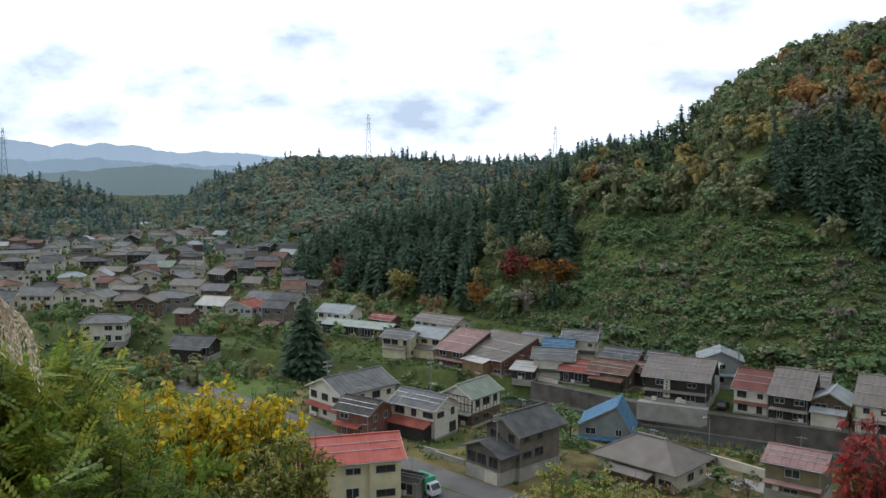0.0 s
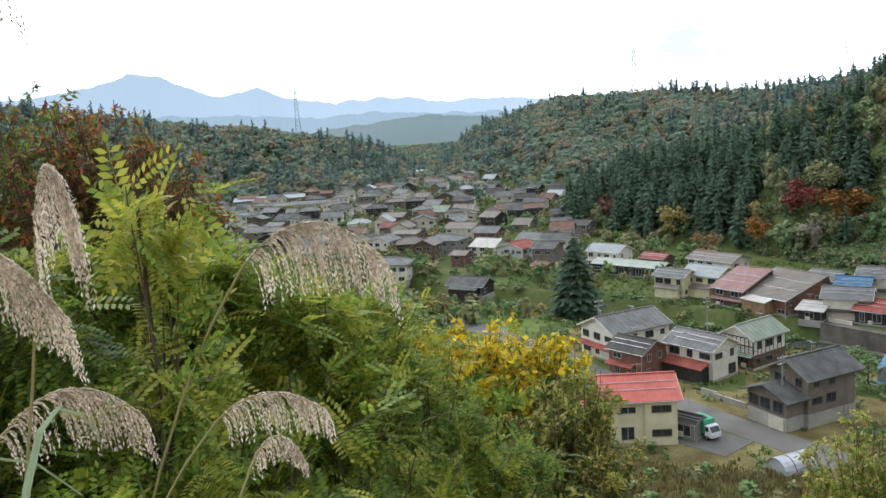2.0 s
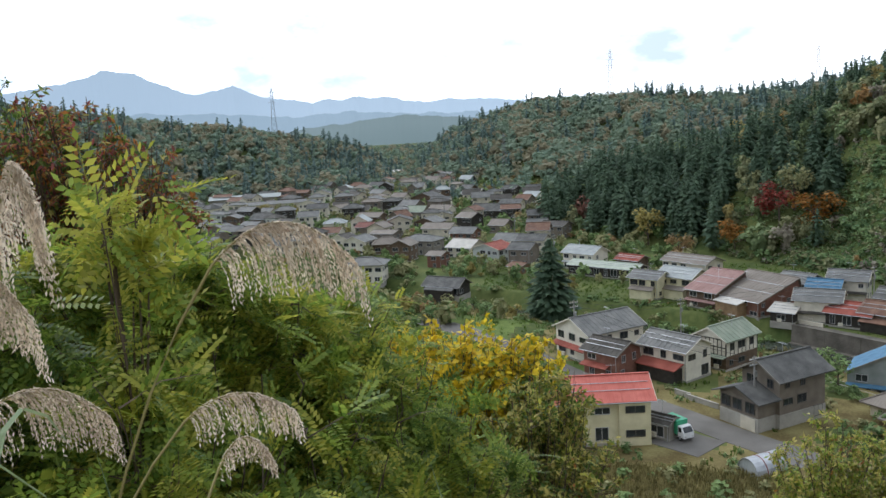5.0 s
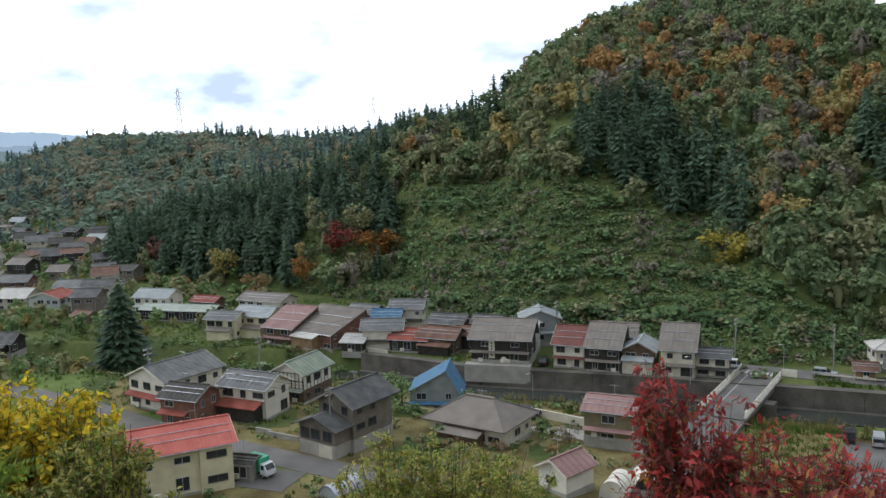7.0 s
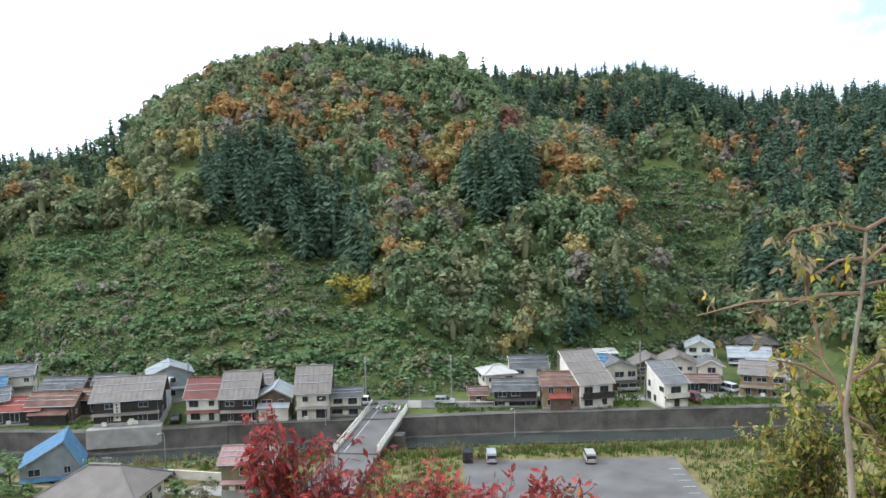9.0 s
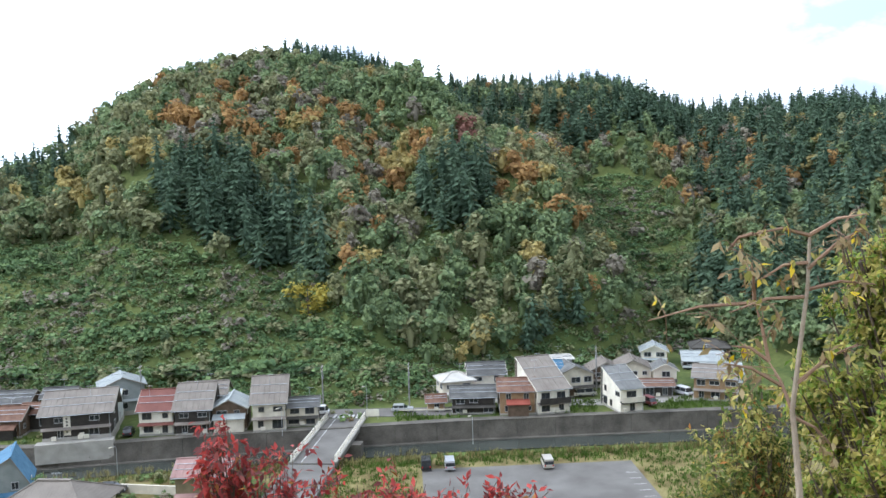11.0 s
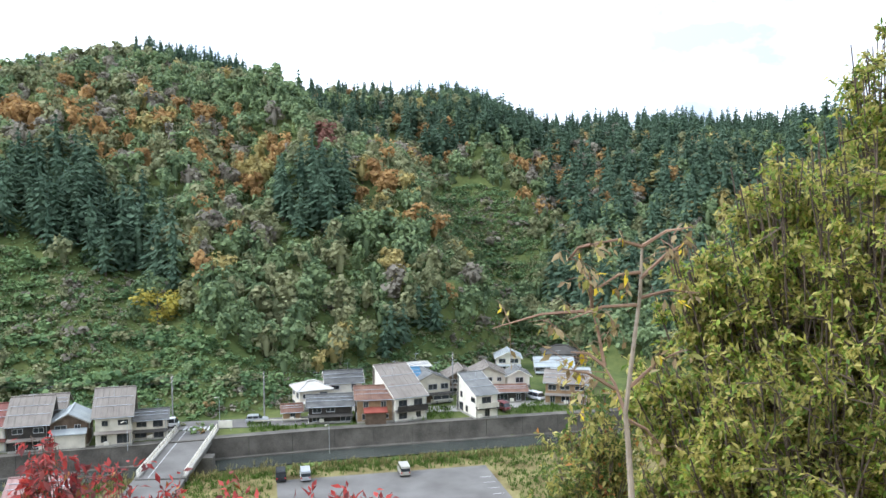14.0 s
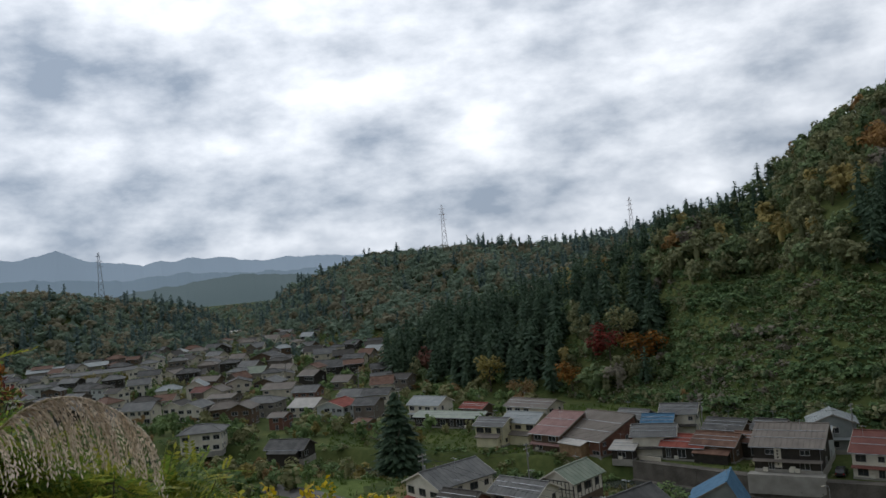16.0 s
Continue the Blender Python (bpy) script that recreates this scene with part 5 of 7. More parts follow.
# low creeper-covered scrub on the open slopes, taller along the old terraces
SMALL = [broad_proto(s, 18, 0.17, 0.6, 0.0) for s in (16, 17, 18)]
for total, protos, h0, h1, seed in ((15000, MOUND, 1.0, 2.8, 5), (60000, SMALL, 0.7, 1.7, 6)):
    az, d, x, y = scatter_polar(rng, total, 2, 60, 170, 400)
    keep = (hill_share(az, d) > -0.03) & (hill_share(az, d) < 0.9) & (land(x, y) > 1.05)
    az, d, x, y = (v[keep] for v in (az, d, x, y))
    _, open_slope, el, kk = sort_ground(az, d, x, y, rng)
    keep = open_slope | (kk < 0.04) | (rng.random(len(x)) < 0.25) & (el < 1)
    x, y = x[keep], y[keep]
    row = 1 + 0.55 * np.exp(-(((land(x, y) + 1.5 * np.sin(x * 0.05)) % 7.5 - 3.7) / 0.9) ** 2)
    u = rng.random(len(x)) + 0.22 * np.sin(x * 0.08) * np.sin(y * 0.1 + 1)
    for name, lo, hi in (("kudzu", -1, 0.70), ("olive", 0.70, 0.97), ("brown", 0.97, 2)):
        m = np.flatnonzero((u >= lo) & (u < hi))
        plant_all("hillside_scrub", protos, x[m], y[m], rng.uniform(h0, h1, len(m)) * row[m], WOOD[name], "low green scrub overgrown with creepers", 40 + seed, (0.9, 1.6), 0.4)
for name, layer, a0, a1, d0, d1, gap, seed in (("far_wood", MID_HILL, -18, 17, 390, 850, 6.4, 50), ("valley_wood", LEFT_HILL, -66, -19, 470, 760, 6.8, 60)):
    az, d, x, y = scatter_polar(rng, 13000, a0, a1, d0, d1)
    L = np.array(layer)
    kk = (d - np.interp(az, L[:, 0], L[:, 3])) / (np.interp(az, L[:, 0], L[:, 2]) - np.interp(az, L[:, 0], L[:, 3]))
    nk = (d - np.interp(az, near[:, 0], near[:, 2]))
    keep = (kk > 0.04) & (kk < 1.05) & ((az < -9) | (nk > 30))
    az, d, x, y, kk = (v[keep] for v in (az, d, x, y, kk))
    k = thin_out(x, y, gap)
    x, y, kk, az = x[k], y[k], kk[k], az[k]
    u = rng.random(len(x)) + 0.15 * np.sin(x * 0.02) + (0.2 if layer is LEFT_HILL else 0) * (az < -33)
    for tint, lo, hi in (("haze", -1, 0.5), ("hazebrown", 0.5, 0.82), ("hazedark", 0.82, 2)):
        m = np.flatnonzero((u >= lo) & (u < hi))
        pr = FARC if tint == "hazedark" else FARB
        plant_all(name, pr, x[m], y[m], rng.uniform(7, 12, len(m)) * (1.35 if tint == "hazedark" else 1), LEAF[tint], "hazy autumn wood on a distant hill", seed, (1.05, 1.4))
    # the crest stands dark against the sky
    if layer is MID_HILL:
        a = rng.uniform(-4, 14, 90)
        r = np.interp(a, L[:, 0], L[:, 2]) + rng.uniform(-12, 6, 90)
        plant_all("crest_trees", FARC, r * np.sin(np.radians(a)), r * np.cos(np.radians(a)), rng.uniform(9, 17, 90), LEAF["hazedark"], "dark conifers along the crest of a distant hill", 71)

# scattered trees and copses on the valley floor behind the village
az, d, x, y = scatter_polar(rng, 2600, -26, -8, 470, 1500)
k = thin_out(x, y, 10.0)
x, y = x[k], y[k]
u = rng.random(len(x)) + 0.3 * np.sin(x * 0.05 + y * 0.017)
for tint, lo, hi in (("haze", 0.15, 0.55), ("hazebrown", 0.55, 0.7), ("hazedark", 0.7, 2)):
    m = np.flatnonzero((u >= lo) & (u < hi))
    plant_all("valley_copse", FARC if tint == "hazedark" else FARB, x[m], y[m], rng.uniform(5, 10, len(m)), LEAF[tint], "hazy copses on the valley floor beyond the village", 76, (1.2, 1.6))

ROAD_LINE = [(-60, 178), (-31, 149), (-16, 131.3), (-5.0, 121.0), (5, 111.5), (16, 102), (34, 92), (52, 98)]


def in_park(x, y):
    c, n = math.cos(radians(-36.9)), math.sin(radians(-36.9))
    u, v = (x - 95) * c + (y - 86.5) * n, -(x - 95) * n + (y - 86.5) * c
    return (u > -23) & (u < 13.5) & (v < 9.8)


def line_gap(points, x, y):
    best = np.full(np.shape(x), 1e9)
    for (ax, ay), (bx, by) in zip(points, points[1:]):
        dx, dy = bx - ax, by - ay
        k = np.clip(((x - ax) * dx + (y - ay) * dy) / (dx * dx + dy * dy), 0, 1)
        best = np.minimum(best, np.hypot(x - ax - k * dx, y - ay - k * dy))
    return best


# gardens and thickets on the valley floor
az, d, x, y = scatter_polar(rng, 4600, -40, 0, 175, 640)
s = river_side(x, y)
houses = np.array([tuple(o.location[:2]) for o in scene.objects if o.type == "EMPTY" and o.parent is None])
free = np.array([np.min(np.hypot(houses[:, 0] - a, houses[:, 1] - b)) > 6.5 for a, b in zip(x, y)])
keep = free & (land(x, y) < 3.6) & ((s > 5) | (s < -14)) & ((s > 0) | (x < -38))
x, y = x[keep], y[keep]
u = rng.random(len(x))
for tint, lo, hi in (("green", 0, 0.4), ("olive", 0.4, 0.75), ("kudzu", 0.75, 0.88), ("yellow", 0.88, 0.94), ("orange", 0.94, 1)):
    m = np.flatnonzero((u >= lo) & (u < hi))
    plant_all("garden_bushes", FARB, x[m], y[m], rng.uniform(1.8, 6.0, len(m)), LEAF[tint], "garden trees and bushes between the village houses", 80, (0.8, 1.3))
az, d, x, y = scatter_polar(rng, 2400, -14, 58, 85, 200)
s = river_side(x, y)
houses2 = np.array([tuple(o.location[:2]) for o in scene.objects if o.type == "EMPTY" and o.parent is None])
free = np.array([np.min(np.hypot(houses2[:, 0] - a, houses2[:, 1] - b)) > 6.8 for a, b in zip(x, y)])
keep = free & (((s < -17) & (s > -27)) | ((s < -20) & (x > -30) & (x < 56) & (line_gap(ROAD_LINE, x, y) > 4.2) & (np.hypot(x + 3, y - 110) > 7)) | ((s > 3) & (s < 60) & (x < 100)) | ((d < 101) & (x < 60) & (x > -30))) & (land(x, y) < 4)
keep &= ~((x > 58) & (s < 0)) & (np.hypot(x - 100, y - 136) > 9)
x, y = x[keep], y[keep]
u = rng.random(len(x))
for tint, lo, hi in (("green", 0, 0.35), ("kudzu", 0.35, 0.62), ("olive", 0.62, 0.9), ("orange", 0.9, 1)):
    m = np.flatnonzero((u >= lo) & (u < hi))
    plant_all("riverside_bushes", MOUND, x[m], y[m], rng.uniform(0.6, 2.0, len(m)), LEAF[tint], "low bushes and weeds beside the houses", 81, (0.9, 1.5))


def tufts(name, n, az0, az1, d0, d1, s0, s1, h0, h1, tint, label, seed):
    """Standing grass: thin upright blades in clumps."""
    r = np.random.default_rng(seed)
    az, d, x, y = scatter_polar(r, n, az0, az1, d0, d1)
    s = river_side(x, y)
    m = (s > s0) & (s < s1)
    x, y = x[m], y[m]
    m = (line_gap(ROAD_LINE, x, y) > 3.6) & (np.hypot(x + 3, y - 110) > 8) & ~in_park(x, y) & (np.min(np.hypot(houses2[:, 0][:, None] - x, houses2[:, 1][:, None] - y), 0) > 5.5)
    x, y = x[m], y[m]
    z = land(x, y)
    k = 7
    a = r.uniform(0, 2 * np.pi, (len(x), k))
    h = r.uniform(h0, h1, (len(x), k))
    bx, by = x[:, None] + r.normal(0, 0.25, a.shape), y[:, None] + r.normal(0, 0.25, a.shape)
    w = 0.07
    lx, ly = r.normal(0, 0.25, a.shape) * h, r.normal(0, 0.25, a.shape) * h
    z = z[:, None] - 0.1
    c, sn = np.cos(a) * w, np.sin(a) * w
    v = np.stack([np.stack([bx - c, by - sn, z + 0 * h], -1), np.stack([bx + c, by + sn, z + 0 * h], -1), np.stack([bx + lx + c * 0.6, by + ly + sn * 0.6, z + h], -1), np.stack([bx + lx - c * 0.6, by + ly - sn * 0.6, z + h], -1)], 2).reshape(-1, 3)
    tagged(soup(name, v, np.arange(len(v)).reshape(-1, 4), [LEAF[tint] if isinstance(tint, str) else tint]), label, "grass", kind="stuff")


REED = leafy("pale dry reeds", (0.12, 0.105, 0.04), (0.30, 0.26, 0.11), 3.0)
FRESH = leafy("fresh green grass", (0.05, 0.09, 0.015), (0.13, 0.19, 0.04), 4.0)
tufts("bank_reeds", 9000, 20, 62, 110, 190, -19.5, -13, 0.5, 1.3, REED, "pale dry reeds along the river bank", 90)
tufts("bank_grass", 8000, 20, 62, 110, 190, -21, -14, 0.3, 0.9, FRESH, "green grass along the river bank", 91)
tufts("river_grass", 16000, -30, 38, 120, 240, -19, -5, 0.4, 1.1, REED, "tawny grass on the river's gravel bank", 92)
tufts("field_grass", 5000, -30, 8, 88, 260, -70, -20, 0.3, 0.8, FRESH, "rough green grass in the village fields", 93)
tufts("slope_grass", 3500, -9, 16, 78, 100, -200, -20, 0.4, 1.1, REED, "rough tawny grass on the slope below", 94)
tufts("verge_grass", 9000, 36, 62, 130, 200, 2.8, 12, 0.3, 1.0, FRESH, "overgrown green verge above the river wall", 97)
tufts("row_grass", 6000, -14, 14, 165, 265, 3, 60, 0.2, 0.7, FRESH, "rough grass between the riverside houses", 96)
tufts("park_grass", 7000, 28, 62, 95, 165, -60, -18, 0.2, 0.7, FRESH, "rough grass beside the car park", 95)


az, d, x, y = scatter_polar(rng, 5000, -35, 8, 150, 300)
s = river_side(x, y)
keep = (s > -5) & (s < 4.5) & (x < 15)
x, y = x[keep][:330], y[keep][:330]
for tint, lo, hi in (("kudzu", 0, 0.6), ("green", 0.6, 0.8), ("olive", 0.8, 1)):
    u = np.random.default_rng(8).random(len(x))
    m = np.flatnonzero((u >= lo) & (u < hi))
    plant_all("bank_bushes", MOUND, x[m], y[m], rng.uniform(0.9, 2.4, len(m)), LEAF[tint], "green creepers and bushes on the river bank", 82, (1.0, 1.6), 0.4)


MAPLE = leafy("maple red leaves", (0.15, 0.035, 0.03), (0.27, 0.07, 0.05))
AMBER = leafy("amber leaves", (0.20, 0.09, 0.02), (0.34, 0.17, 0.045))
LEMON = leafy("lemon yellow leaves", (0.26, 0.22, 0.04), (0.42, 0.35, 0.07))


def lone_tree(name, label, x, y, h, proto, leaf, wide=1.0, z=None):
    """A tree of its own: trunk and crown as parts."""
    v, f, i = proto
    g = ground_z(x, y) if z is None else z
    ob = root(name, x, y, g, random.Random(int(x * 10)).uniform(0, 360), label, "tree")
    crown = v * np.array([h * wide, h * wide, h])
    nc = int((i == 0).sum())
    soup("crown", crown[:-8], f[:nc], [leaf], None, ob)
    bm = bmesh.new()
    tube(bm, [Vector((0, 0, -0.5)), Vector((0.05 * h * 0.3, 0, h * 0.3)), Vector((0.01 * h, 0.01 * h, h * 0.7))], [h * 0.028, h * 0.02, h * 0.008], 7)
    r = random.Random(int(h * 100))
    for k in range(5):
        a, q = r.uniform(0, 6.28), r.uniform(0.25, 0.5) * h
        tube(bm, [Vector((0, 0, q)), Vector((math.cos(a) * h * 0.22 * wide, math.sin(a) * h * 0.22 * wide, q + h * 0.2))], [h * 0.01, h * 0.003], 5)
    part("trunk", bm, BARK, ob)
    return ob


LONE_CEDAR = conifer_proto(77, 1900, 0.032, 0.17)
DENSE = [broad_proto(s, 620, 0.038) for s in (81, 82, 83)]
lone_tree("cedar_tree", "tall dark cedar standing alone by the river", -30.2, 182.2, 18.6, LONE_CEDAR, NEEDLE, 1.6)
lone_tree("maple_tree", "dark red maple at the foot of the wood", 24.2, 260.9, 12.5, DENSE[0], MAPLE, 1.1)
lone_tree("autumn_tree", "russet-orange tree at the foot of the wood", 33.3, 258.5, 12, DENSE[1], AMBER, 1.3)
lone_tree("green_tree", "green tree rising behind the russet one", 29.0, 268, 14, DENSE[2], LEAF["olive"], 0.9)
lone_tree("yellow_tree", "yellow-green tree on the open slope", 104, 177, 10.5, DENSE[1], LEMON, 1.3)
lone_tree("yellow_tree", "yellowing tree at the edge of the cedars", -14, 282, 13, DENSE[2], LEAF["yellow"], 1.0)
for k_, (px, py, hh, kind_) in enumerate(((12, 262, 9, AMBER), (-4, 258, 8, LEAF["orange"]))):
    lone_tree("autumn_tree", "bright amber or yellow tree on the wooded slope", px, py, hh, DENSE[k_ % 3], kind_, 1.2)
lone_tree("garden_tree", "round dark green garden tree beside the blue shed", 20.5, 132.5, 6.5, DENSE[0], LEAF["green"], 1.1)
lone_tree("garden_tree", "small green garden tree by the hipped house", 31.5, 131.5, 4.2, DENSE[2], LEAF["green"], 1.1)
lone_tree("garden_tree", "sparse brownish tree before the brick house", 6.5, 184.5, 5.5, broad_proto(84, 220, 0.03), LEAF["brown"], 1.0)
lone_tree("garden_tree", "pale pink-brown shrub in a vegetable garden", 43.5, 117.5, 3.2, DENSE[1], LEAF["brown"], 1.2)


# ---- plants round the viewer ----
def leaf_tint(name, low, high):
    return surface(name, low, high, 0.5, 0.5, 6.0, 0.15, space="World", island=0.6, spec=0.3, translucent=0.52)


NEAR_LEAF = {
    "locust": leaf_tint("fresh locust leaves", (0.107, 0.177, 0.025), (0.319, 0.398, 0.065)),
    "deep": leaf_tint("deep green leaves", (0.064, 0.115, 0.022), (0.187, 0.244, 0.051)),
    "lime": leaf_tint("yellow-green leaves", (0.230, 0.263, 0.032), (0.468, 0.444, 0.070)),
    "gold": leaf_tint("golden yellow leaves", (0.492, 0.356, 0.007), (0.852, 0.648, 0.045)),
    "olive": leaf_tint("olive-brown leaves", (0.271, 0.258, 0.068), (0.554, 0.475, 0.142)),
    "rust": leaf_tint("rust-coloured leaves", (0.265, 0.104, 0.027), (0.496, 0.224, 0.062)),
    "crimson": leaf_tint("crimson leaves", (0.248, 0.036, 0.033), (0.583, 0.086, 0.069)),
    "wine": leaf_tint("dark wine-red leaves", (0.145, 0.042, 0.041), (0.339, 0.102, 0.084)),
    "dry": leaf_tint("curled dry brown leaves", (0.230, 0.161, 0.077), (0.458, 0.356, 0.186)),
}
TWIG = surface("brown twigs", (0.06, 0.04, 0.028), (0.14, 0.10, 0.07), 0.9, 0.3, 30.0, 0.3)
RED_TWIG = surface("reddish tan twigs", (0.16, 0.09, 0.055), (0.30, 0.19, 0.12), 0.9, 0.3, 30.0, 0.3)
PALE_TWIG = surface("pale grey-tan bark", (0.22, 0.17, 0.12), (0.38, 0.31, 0.23), 0.9, 0.3, 30.0, 0.4)


def simple_leaf(slim=0.42):
    """A pointed leaf folded along its midrib, one unit long."""
    v = np.array([(0, 0, 0), (0.45, slim / 2, 0.05), (1, 0, -0.1), (0.45, -slim / 2, 0.05), (0.5, 0, -0.03)], float)
    f = np.array([(0, 4, 2, 1), (0, 3, 2, 4)])
    return v, f


def pinnate_leaf(pairs=7):
    """A feather-shaped leaf: paired oval leaflets along a stalk, one unit long."""
    vs, fs = [], []

    def leaflet(px, py, ang, size, z):
        c, s = math.cos(ang), math.sin(ang)
        shape = [(0, 0, 0), (0.5, 0.24, 0.02), (1, 0, -0.06), (0.5, -0.24, 0.02)]
        b = len(vs)
        for a, w, h in shape:
            vs.append((px + (a * c - w * s) * size, py + (a * s + w * c) * size, z + h * size))
        fs.append((b, b + 1, b + 2, b + 3))

    for i in range(pairs):
        q = 0.18 + 0.78 * i / pairs
        z = -0.28 * q * q
        size = 0.24 * (1 - 0.35 * abs(q - 0.5))
        for sgn in (-1, 1):
            leaflet(q, 0.012 * sgn, sgn * 1.15, size, z)
    leaflet(0.96, 0, 0, 0.2, -0.27)
    b = len(vs)
    vs.extend([(0, 0.006, 0), (0.97, 0.004, -0.27), (0.97, -0.004, -0.27), (0, -0.006, 0)])
    vs.extend([(0.5, 0.006, -0.07)] * 0)
    fs.append((b, b + 1, b + 2, b + 3))
    return np.array(vs), np.array(fs)


LEAF_SHAPES = {"simple": simple_leaf(0.42), "round": simple_leaf(0.75), "slim": simple_leaf(0.3), "pinnate": pinnate_leaf()}


def leaves(rng, shape, pos, direc, size, up=0.7):
    """Leaf copies at pos, pointing along direc, their faces mostly upward."""
    pv, pf = LEAF_SHAPES[shape]
    n = len(pos)
    x = unit(direc)
    z = unit(np.array([0, 0, up + 0.2]) + rng.normal(0, 0.42, (n, 3)))
    y = unit(np.cross(z, x))
    z = np.cross(x, y)
    s = size * rng.uniform(0.6, 1.25, n)
    v = (pv[None, :, 0, None] * x[:, None] + pv[None, :, 1, None] * y[:, None] + pv[None, :, 2, None] * z[:, None]) * s[:, None, None] + pos[:, None]
    f = pf[None] + (np.arange(n) * len(pv))[:, None, None]
    return v.reshape(-1, 3), f.reshape(-1, 4), np.repeat(np.arange(n), len(pf))


def shrub(name, label, base, lumps, shape, size, tints, boughs, per, seed, category="shrub", wood=None, thick=0.03, droop=0.2):
    """A plant whose boughs reach from its foot into several rounded lumps (centre, radius). tints: (leaf kind, share, lowest height share)."""
    rng = np.random.default_rng(seed)
    base = np.array(base, float)
    ob = root(name, *base, 0, label, category)
    bm = bmesh.new()
    P, Dn = [], []
    for c, r in lumps:
        c = np.array(c) - base
        r = np.array(r if isinstance(r, (tuple, list)) else (r, r, r), float)
        for b in range(max(2, int(boughs * r.mean() / np.mean([np.mean(q[1]) for q in lumps])))):
            t = c + unit(rng.normal(size=3) + np.array([0, 0, 0.3])) * r * rng.uniform(0.35, 1.0) ** 0.6
            foot = c * rng.uniform(0.55, 0.85) - np.array([0, 0, r[2] * 0.4])
            mid = (foot + t) / 2 + rng.normal(0, 0.12, 3) * r.mean()
            pts = [foot * (1 - q) ** 2 + 2 * q * (1 - q) * mid + t * q * q for q in np.linspace(0, 1, 7)]
            tube(bm, [Vector(p) for p in pts], list(np.linspace(thick * 0.3, thick * 0.08, 7)), 4)
            for k in range(5):
                q = rng.uniform(0.45, 1.0)
                a = pts[min(int(q * 6), 5)] * (1 - (q * 6) % 1) + pts[min(int(q * 6) + 1, 6)] * ((q * 6) % 1)
                e = a + unit(rng.normal(size=3) + np.array([0, 0, 0.25])) * r.mean() * rng.uniform(0.2, 0.45)
                tube(bm, [Vector(a), Vector((a + e) / 2 + rng.normal(0, 0.02, 3)), Vector(e)], [thick * 0.14, thick * 0.1, thick * 0.05], 3)
                m = int(per * 1.7)
                q2 = rng.uniform(0.15, 1.05, m)[:, None]
                P.append(a + (e - a) * q2 + rng.normal(0, 0.02, (m, 3)))
                Dn.append(unit(e - a) * 0.6 + rng.normal(0, 0.75, (m, 3)) - np.array([0, 0, droop]))
    for c, r in lumps:
        c = np.array(c) - base
        tube(bm, [Vector(np.array([0, 0, c[2] * 0.2])), Vector(c * np.array([0.4, 0.4, 0.55]) + rng.normal(0, 0.04, 3)), Vector(c)], [thick * 0.7, thick * 0.5, thick * 0.25], 5)
    # one main stem
    top = np.mean([np.array(c) for c, _ in lumps], 0) - base
    tube(bm, [Vector((0, 0, -0.3)), Vector(top * 0.3 + rng.normal(0, 0.03, 3)), Vector(top * 0.75)], [thick * 1.4, thick * 1.0, thick * 0.4], 7)
    part("branchwork", bm, wood or TWIG, ob)
    P, Dn = np.concatenate(P), np.concatenate(Dn)
    v, f, owner = leaves(rng, shape, P, Dn, size)
    zr = (P[:, 2] - P[:, 2].min()) / max(np.ptp(P[:, 2]), 1e-6)
    patchy = rng.random(len(P)) * 0.75 + 0.25 * (0.5 + 0.5 * np.sin(P[:, 0] * 5.1 + seed) * np.sin(P[:, 1] * 4.3) * np.sin(P[:, 2] * 4.7))
    idx = np.zeros(len(P), int)
    edge = 0.0
    for i, (kind_, share, lowest) in enumerate(tints):
        hit_ = (patchy >= edge) & (patchy < edge + share) & (zr + rng.normal(0, 0.08, len(P)) >= lowest)
        idx[hit_] = i
        edge += share
    tagged(soup("foliage", v, f, [NEAR_LEAF[k_] for k_, _, _ in tints], idx[owner], ob), kind="stuff")
    return ob


def foot(az, d):
    x, y = d * math.sin(radians(az)), d * math.cos(radians(az))
    return (x, y, ground_z(x, y))


S = lambda az, el, d: tuple(spot(az, el, d))
shrub("locust_bush", "tall green locust bush with feathery leaves", foot(-47, 4.6), [(S(-53, -9, 4.4), (0.8, 0.8, 0.75)), (S(-45, -13, 4.2), (0.75, 0.7, 0.65)), (S(-58, -14, 3.6), (0.8, 0.8, 0.8)), (S(-48, -22, 3.6), (0.9, 0.7, 0.6))],
      "pinnate", 0.18, [("locust", 0.5, 0), ("deep", 0.26, 0), ("lime", 0.24, 0.2)], 36, 8, 101)
shrub("locust_bush", "green locust bush with feathery leaves, yellowing", foot(-33, 4.4), [(S(-37, -10.0, 4.6), (0.7, 0.6, 0.55)), (S(-32, -11.4, 4.7), (0.65, 0.6, 0.48)), (S(-37, -21, 3.6), (0.8, 0.6, 0.6)), (S(-27.5, -13.8, 4.9), (0.62, 0.6, 0.48)), (S(-23.2, -16.2, 5.1), (0.55, 0.55, 0.44)), (S(-30, -20, 4.2), (0.7, 0.6, 0.55))],
      "pinnate", 0.17, [("locust", 0.56, 0), ("lime", 0.36, 0.1), ("deep", 0.08, 0)], 42, 8, 102)
shrub("locust_bush", "low green locust bush on the slope", foot(-23, 4.6), [(S(-21.8, -18.6, 4.8), (0.55, 0.5, 0.46)), (S(-27, -25, 3.8), (0.7, 0.6, 0.55)), (S(-17.5, -22.0, 5.0), (0.5, 0.45, 0.42))],
      "pinnate", 0.16, [("locust", 0.55, 0), ("deep", 0.2, 0), ("lime", 0.25, 0.2)], 40, 8, 103)
